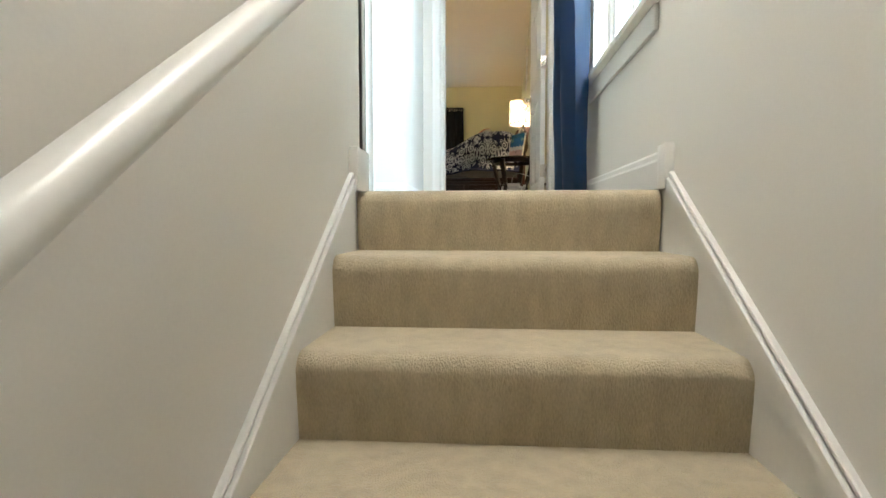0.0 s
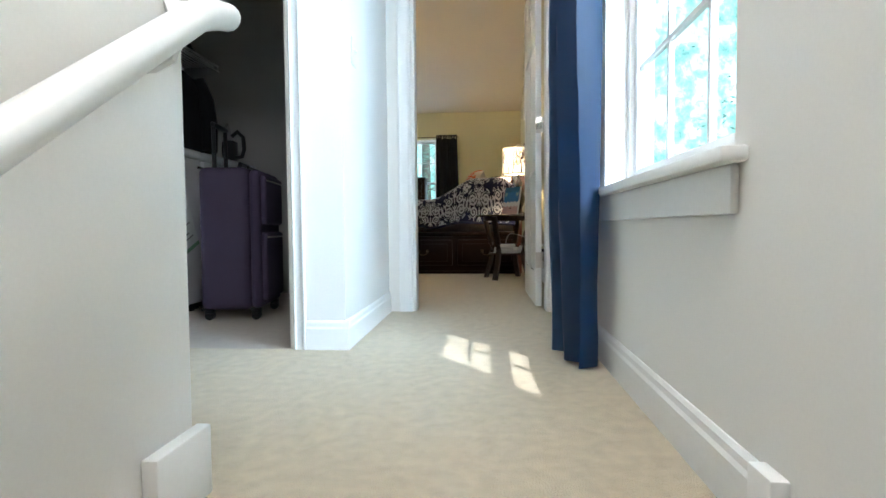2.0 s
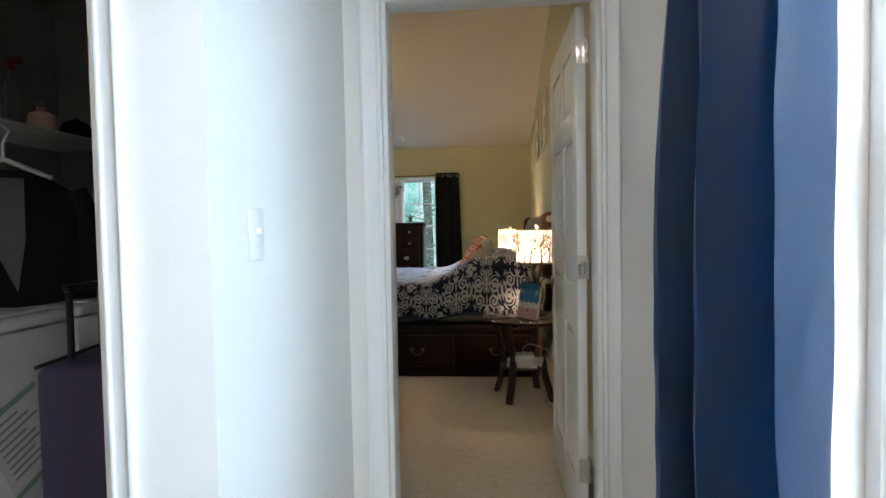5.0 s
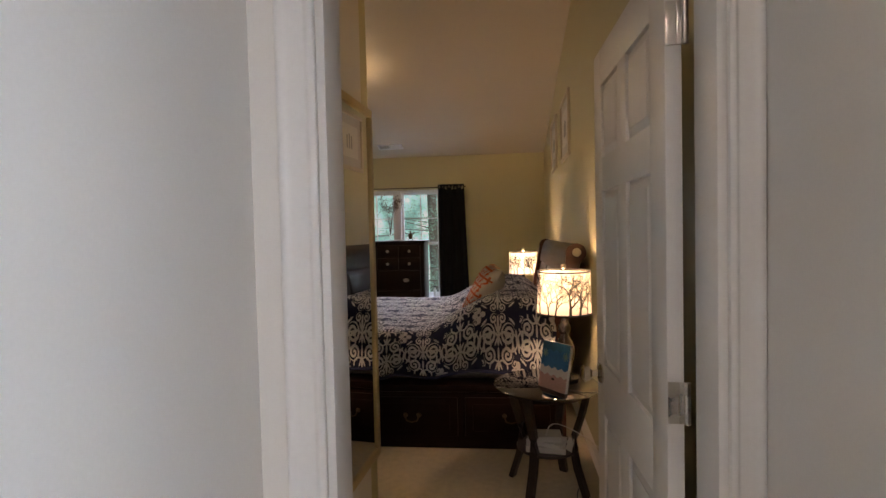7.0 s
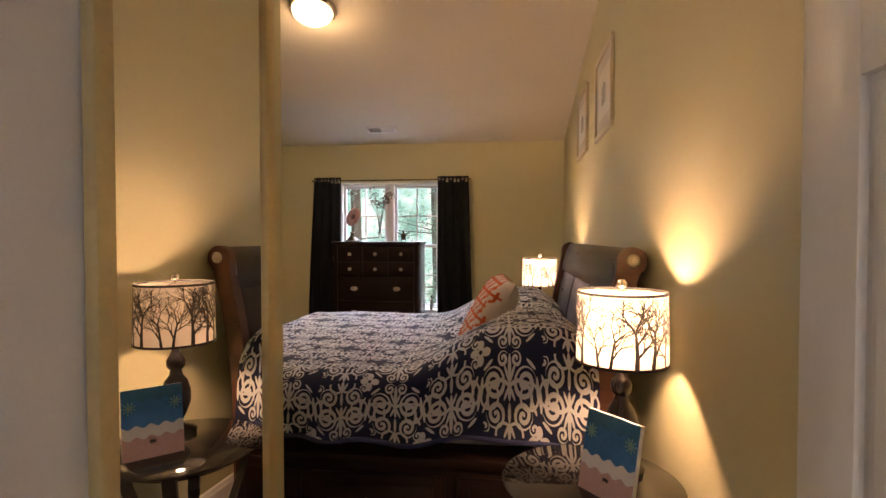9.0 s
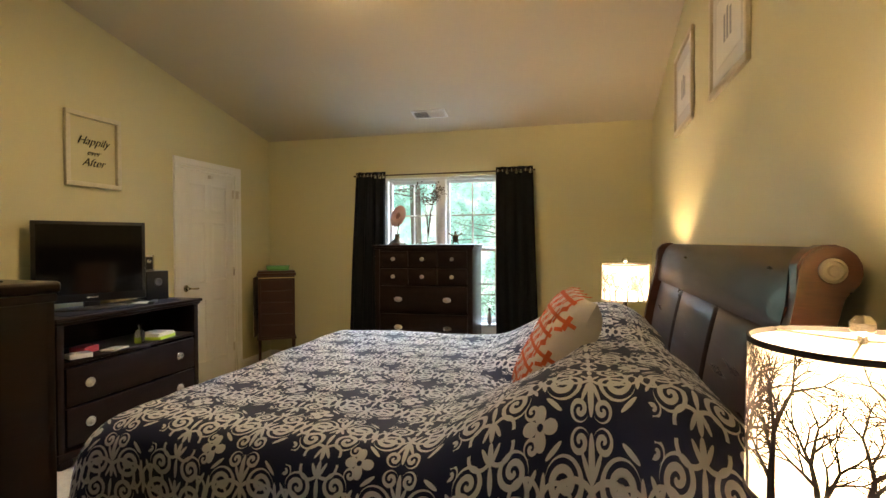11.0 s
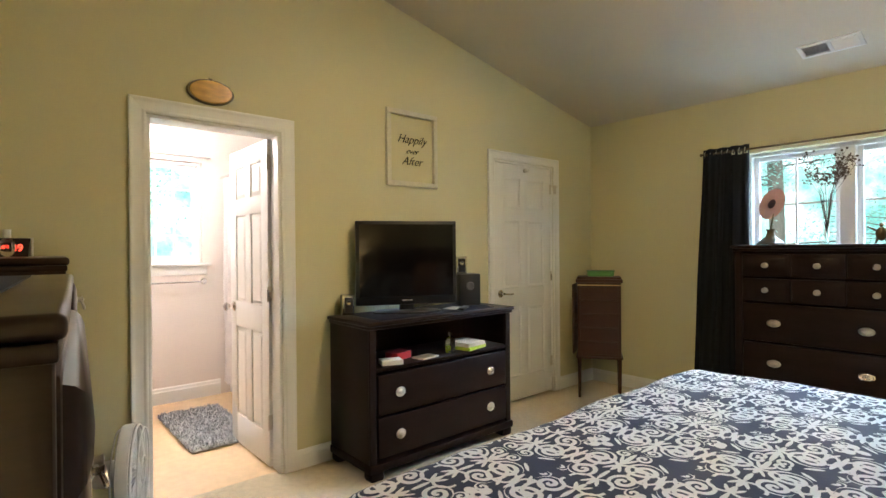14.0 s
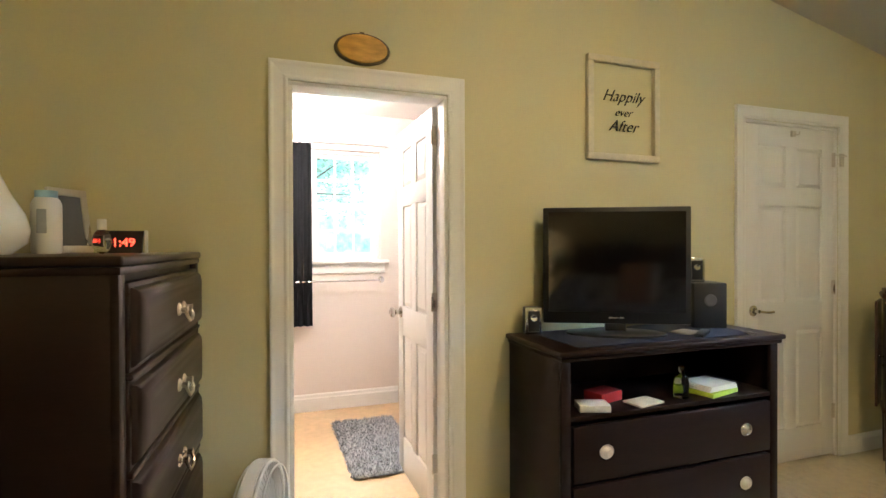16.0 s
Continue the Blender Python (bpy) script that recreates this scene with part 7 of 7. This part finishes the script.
for off, nm in ((-0.055, "front_grille"), (0.045, "rear_grille")):
    bm = bmesh.new()
    for rr in (FR, FR * 0.93, FR * 0.30):
        sweep(bm, [(rr * math.cos(a), off * (0.55 if rr == FR else 1), 0.325 + rr * math.sin(a)) for a in [2 * math.pi * i / 48 for i in range(49)]], disc(0.004 if rr != FR else 0.007, 6), up=Vector((0, 1, 0)))
    for k in range(48):
        a = 2 * math.pi * k / 48
        tube(bm, (FR * 0.28 * math.cos(a), off, 0.325 + FR * 0.28 * math.sin(a)), (FR * math.cos(a + 0.25), off * 0.5, 0.325 + FR * math.sin(a + 0.25)), 0.0014, sides=4)
    part(nm, bm, M_WHITEPL, fan)
bm = bmesh.new()
sweep(bm, [((FR + 0.004) * math.cos(a), 0.0, 0.325 + (FR + 0.004) * math.sin(a)) for a in [2 * math.pi * i / 48 for i in range(49)]], [(0.004, 0.022), (-0.004, 0.022), (-0.004, -0.022), (0.004, -0.022)], up=Vector((0, 1, 0)))
part("rim_band", bm, M_WHITEPL, fan)
for k in range(3):
    bm = bmesh.new()
    a0 = 2 * math.pi * k / 3
    ring = []
    for i in range(7):
        r = 0.03 + 0.16 * i / 6
        wd_ = 0.35 + 0.35 * math.sin(math.pi * i / 7)
        ring.append([bm.verts.new((r * math.cos(a0 + s * wd_), 0.018 * s - 0.01, 0.325 + r * math.sin(a0 + s * wd_))) for s in (-1, 0, 1)])
    for p, q in zip(ring, ring[1:]):
        for i in range(2):
            bm.faces.new((p[i], p[i + 1], q[i + 1], q[i]))
    bmesh.ops.solidify(bm, geom=bm.faces[:], thickness=0.002)
    part("blade", bm, M_WHITEPL, fan)

# ---- closet door fittings ----
hook = thing("door_hook", "small metal over-door hook on the closet door", "hook")
bm = bmesh.new()
cuboid(bm, XW - 0.012, XW + 0.004, 9.0, 9.03, 1.985, 2.02, bevel=0.002)
sweep(bm, [(XW, 9.015, 2.0), (XW + 0.03, 9.015, 1.99), (XW + 0.035, 9.015, 2.01)], disc(0.004, 6))
part("hook_body", bm, M_METAL, hook)
latch = thing("flip_latch", "metal flip latch on the closet door casing", "latch")
bm = bmesh.new()
cuboid(bm, XW + 0.015, XW + 0.022, 9.385, 9.425, 1.82, 1.90, bevel=0.002)
tube(bm, (XW + 0.03, 9.33, 1.885), (XW + 0.03, 9.43, 1.885), 0.005, sides=8)
part("latch_body", bm, M_METAL, latch)

# ---- bathroom ----
rug = thing("bath_rug", "fluffy grey shag bath rug on the bathroom floor", "rug")
bm = bmesh.new()
rnd = random.Random(21)
cuboid(bm, -4.38, -3.42, 6.46, 6.90, 0.001, 0.018, bevel=0.008)
part("backing", bm, M_RUG, rug)
me = bpy.data.meshes.new("pile")
verts, faces = [], []
for k in range(5200):
    x, y = rnd.uniform(-4.39, -3.41), rnd.uniform(6.45, 6.91)
    a, l, h = rnd.uniform(0, 6.28), rnd.uniform(0.008, 0.022), rnd.uniform(0.025, 0.042)
    c, s = math.cos(a) * 0.006, math.sin(a) * 0.006
    i = len(verts)
    verts += [(x - c, y - s, 0.012), (x + c, y + s, 0.012), (x + math.cos(a + 1.5) * l, y + math.sin(a + 1.5) * l, h)]
    faces.append((i, i + 1, i + 2))
me.from_pydata(verts, [], faces)
me.materials.append(M_RUG)
pl = new("pile", me)
pl.parent = rug
tagged(pl, kind="stuff")
towel = thing("towel_bar", "chrome towel bar under the bathroom window", "towel bar")
bm = bmesh.new()
tube(bm, (-4.70, 6.20, 1.05), (-4.70, 6.92, 1.05), 0.008, sides=12)
part("bar", bm, M_CHROME, towel)
for y in (6.20, 6.92):
    bm = bmesh.new()
    tube(bm, (-4.77, y, 1.05), (-4.69, y, 1.05), 0.010, sides=12)
    lathe(bm, [(0.028, 0), (0.026, 0.008), (0.012, 0.012), (0.0, 0.013)], 20, pose(-4.77, y, 1.05, 0, 90, 0))
    part("post", bm, M_CHROME, towel)
bc = thing("bath_curtain", "short black curtain drawn to one side of the bathroom window", "curtain")
bm = bmesh.new()
drape(bm, 6.20, 6.345, 0.70, 2.15, 3, 0.022, axis="y", face=-4.70, flare=0.05, seed=5, rows=20)
part("panel", bm, M_BLACK, bc)
bm = bmesh.new()
tube(bm, (-4.70, 6.12, 2.16), (-4.70, 6.97, 2.16), 0.006, sides=10)
for y in (6.13, 6.96):
    tube(bm, (-4.77, y, 2.16), (-4.70, y, 2.16), 0.006, sides=8)
part("rod", bm, M_CHROME, bc)
sc = thing("shower_curtain", "pale patterned shower curtain hung along the tub", "curtain")
bm = bmesh.new()
drape(bm, -4.70, -3.05, 0.12, 1.98, 12, 0.025, axis="x", face=7.08, seed=8, rows=10)
part("panel", bm, M_CURTW, sc)
bm = bmesh.new()
tube(bm, (-4.768, 7.08, 2.0), (XW - 0.122, 7.08, 2.0), 0.012, sides=12)
part("rod", bm, M_CHROME, sc)
tub = thing("bathtub", "white enamel bathtub behind the shower curtain", "bathtub")
bm = bmesh.new()
cuboid(bm, -4.765, XW - 0.125, 7.14, 7.875, 0.0, 0.45, bevel=0.02)
part("tub_body", bm, M_WHITE, tub)
# unseen glowing dome, added as a source for the bathroom
bl = thing("added_bath_light", "plain white dome light added unseen on the bathroom ceiling", "ceiling light")
bm = bmesh.new()
lathe(bm, [(0.14, 2.42), (0.145, 2.40), (0.12, 2.36), (0.06, 2.335), (0.0, 2.33)], 32, Matrix.Translation((-3.6, 5.95, 0)))
part("dome", bm, glow("lit_white_glass", (1.0, 0.86, 0.70), 3.0), bl)

# ---- outside ----
boxes("ground", mat("leafy_ground", (0.10, 0.12, 0.05), 0.95, vary=0.4, fine=6, coarse=0.5, bump=0.6, depth=0.03), "shaded leafy ground round the house", "ground", (-400, 400, -400, 400, -3.2, -3.0))


def tree(x, y, h, spread, seed, leaves, leaf=0.066, low=0.04):
    t = thing("tree", "leafy green deciduous tree outside the house", "tree", pose(x, y, -3.0), group="trees round the house")
    rnd = random.Random(seed)
    bm = bmesh.new()
    sweep(bm, [(0, 0, 0), (0.05, 0.02, h * 0.3), (-0.04, 0.05, h * 0.65), (0.02, 0, h * 0.95)], disc(0.13 * h / 9, 9), up=Vector((0, 1, 0)))
    limbs = []
    for k in range(26):
        z = h * rnd.uniform(low, 0.92)
        a, ln = rnd.uniform(0, 6.28), spread * rnd.uniform(0.5, 1.0) * (1.15 - 0.55 * z / h)
        p, q = Vector((0, 0, z)), Vector((ln * math.cos(a), ln * math.sin(a), z + rnd.uniform(0.0, 0.5)))
        tube(bm, p, q, 0.022, 0.006, sides=6)
        limbs.append((p, q))
    part("trunk", bm, M_BARK, t)
    verts, faces = [], []
    for k in range(leaves):
        p, q = rnd.choice(limbs)
        c = p.lerp(q, rnd.uniform(0.25, 1.1)) + Vector((rnd.gauss(0, 0.32), rnd.gauss(0, 0.32), rnd.gauss(0, 0.28)))
        d = Vector((rnd.gauss(0, 1), rnd.gauss(0, 1), rnd.gauss(0, 0.5))).normalized()
        e = d.cross(Vector((rnd.gauss(0, 1), rnd.gauss(0, 1), rnd.gauss(0, 1)))).normalized()
        l, w = leaf * rnd.uniform(0.7, 1.4), leaf * rnd.uniform(0.28, 0.5)
        i = len(verts)
        verts += [c - d * l * 0.5, c + e * w * 0.5, c + d * l * 0.5, c - e * w * 0.5]
        faces.append((i, i + 1, i + 2, i + 3))
    me = bpy.data.meshes.new("crown")
    me.from_pydata(verts, [], faces)
    me.materials.append(M_LEAF if seed % 2 else M_LEAF2)
    cr = new("crown", me)
    cr.parent = t
    tagged(cr, kind="stuff")
    return t


for k, (x, y, h, s, n) in enumerate(((5.4, 4.0, 8.0, 2.1, 26000), (6.4, 7.0, 9.0, 2.6, 22000), (8.0, 5.0, 9.0, 2.6, 20000), (4.6, 6.2, 5.0, 1.6, 14000), (9.5, 9.5, 10.0, 3.0, 10000), (10.0, 4.0, 10, 3.0, 10000),
                                     (-0.2, 17.0, 9.0, 2.4, 18000), (-3.2, 17.2, 9.5, 2.6, 12000), (2.6, 17.4, 9.0, 2.4, 9000), (-1.4, 20.0, 11.0, 3.2, 12000), (-9.5, 6.6, 8.5, 2.4, 9000), (-10.5, 9.0, 9.0, 2.6, 8000))):
    tree(x, y, h, s, 31 + k, n)

under = thing("undergrowth", "dense green undergrowth below the hall window", "shrubs")
rnd = random.Random(77)
verts, faces = [], []
for k in range(52000):
    c = Vector((rnd.uniform(2.6, 13.0), rnd.uniform(-0.5, 15.0), -3.0 + 2.4 * rnd.random() ** 1.3))
    d = Vector((rnd.gauss(0, 1), rnd.gauss(0, 1), rnd.gauss(0, 0.6))).normalized()
    e = d.cross(Vector((rnd.gauss(0, 1), rnd.gauss(0, 1), rnd.gauss(0, 1)))).normalized()
    l, w = 0.13 * rnd.uniform(0.7, 1.4), 0.055 * rnd.uniform(0.7, 1.3)
    i = len(verts)
    verts += [c - d * l * 0.5, c + e * w * 0.5, c + d * l * 0.5, c - e * w * 0.5]
    faces.append((i, i + 1, i + 2, i + 3))
me = bpy.data.meshes.new("leaves")
me.from_pydata(verts, [], faces)
me.materials.append(M_LEAF2)
lv = new("leaves", me)
lv.parent = under
tagged(lv, kind="stuff")
bm = bmesh.new()
for k in range(40):
    x, y = rnd.uniform(2.6, 9.0), rnd.uniform(-0.5, 9.5)
    tube(bm, (x, y, -3.0), (x + rnd.uniform(-0.3, 0.3), y + rnd.uniform(-0.3, 0.3), -1.2), 0.015, 0.006, sides=5)
part("stems", bm, M_BARK, under)


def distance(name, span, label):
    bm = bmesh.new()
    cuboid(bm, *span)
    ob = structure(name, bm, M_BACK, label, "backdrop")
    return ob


# added glowing panels beyond the trees, standing in for daylit woods and sky
distance("backdrop_east", (14, 14.2, -25, 30, -3, 16), "glowing backdrop painted as bright hazy woodland and sky")
distance("backdrop_north", (-30, 13.9, 24, 24.2, -3, 16), "glowing backdrop painted as bright hazy woodland and sky")
distance("backdrop_west", (-18.2, -18, -20, 23.9, -3, 16), "glowing backdrop painted as bright hazy woodland and sky")
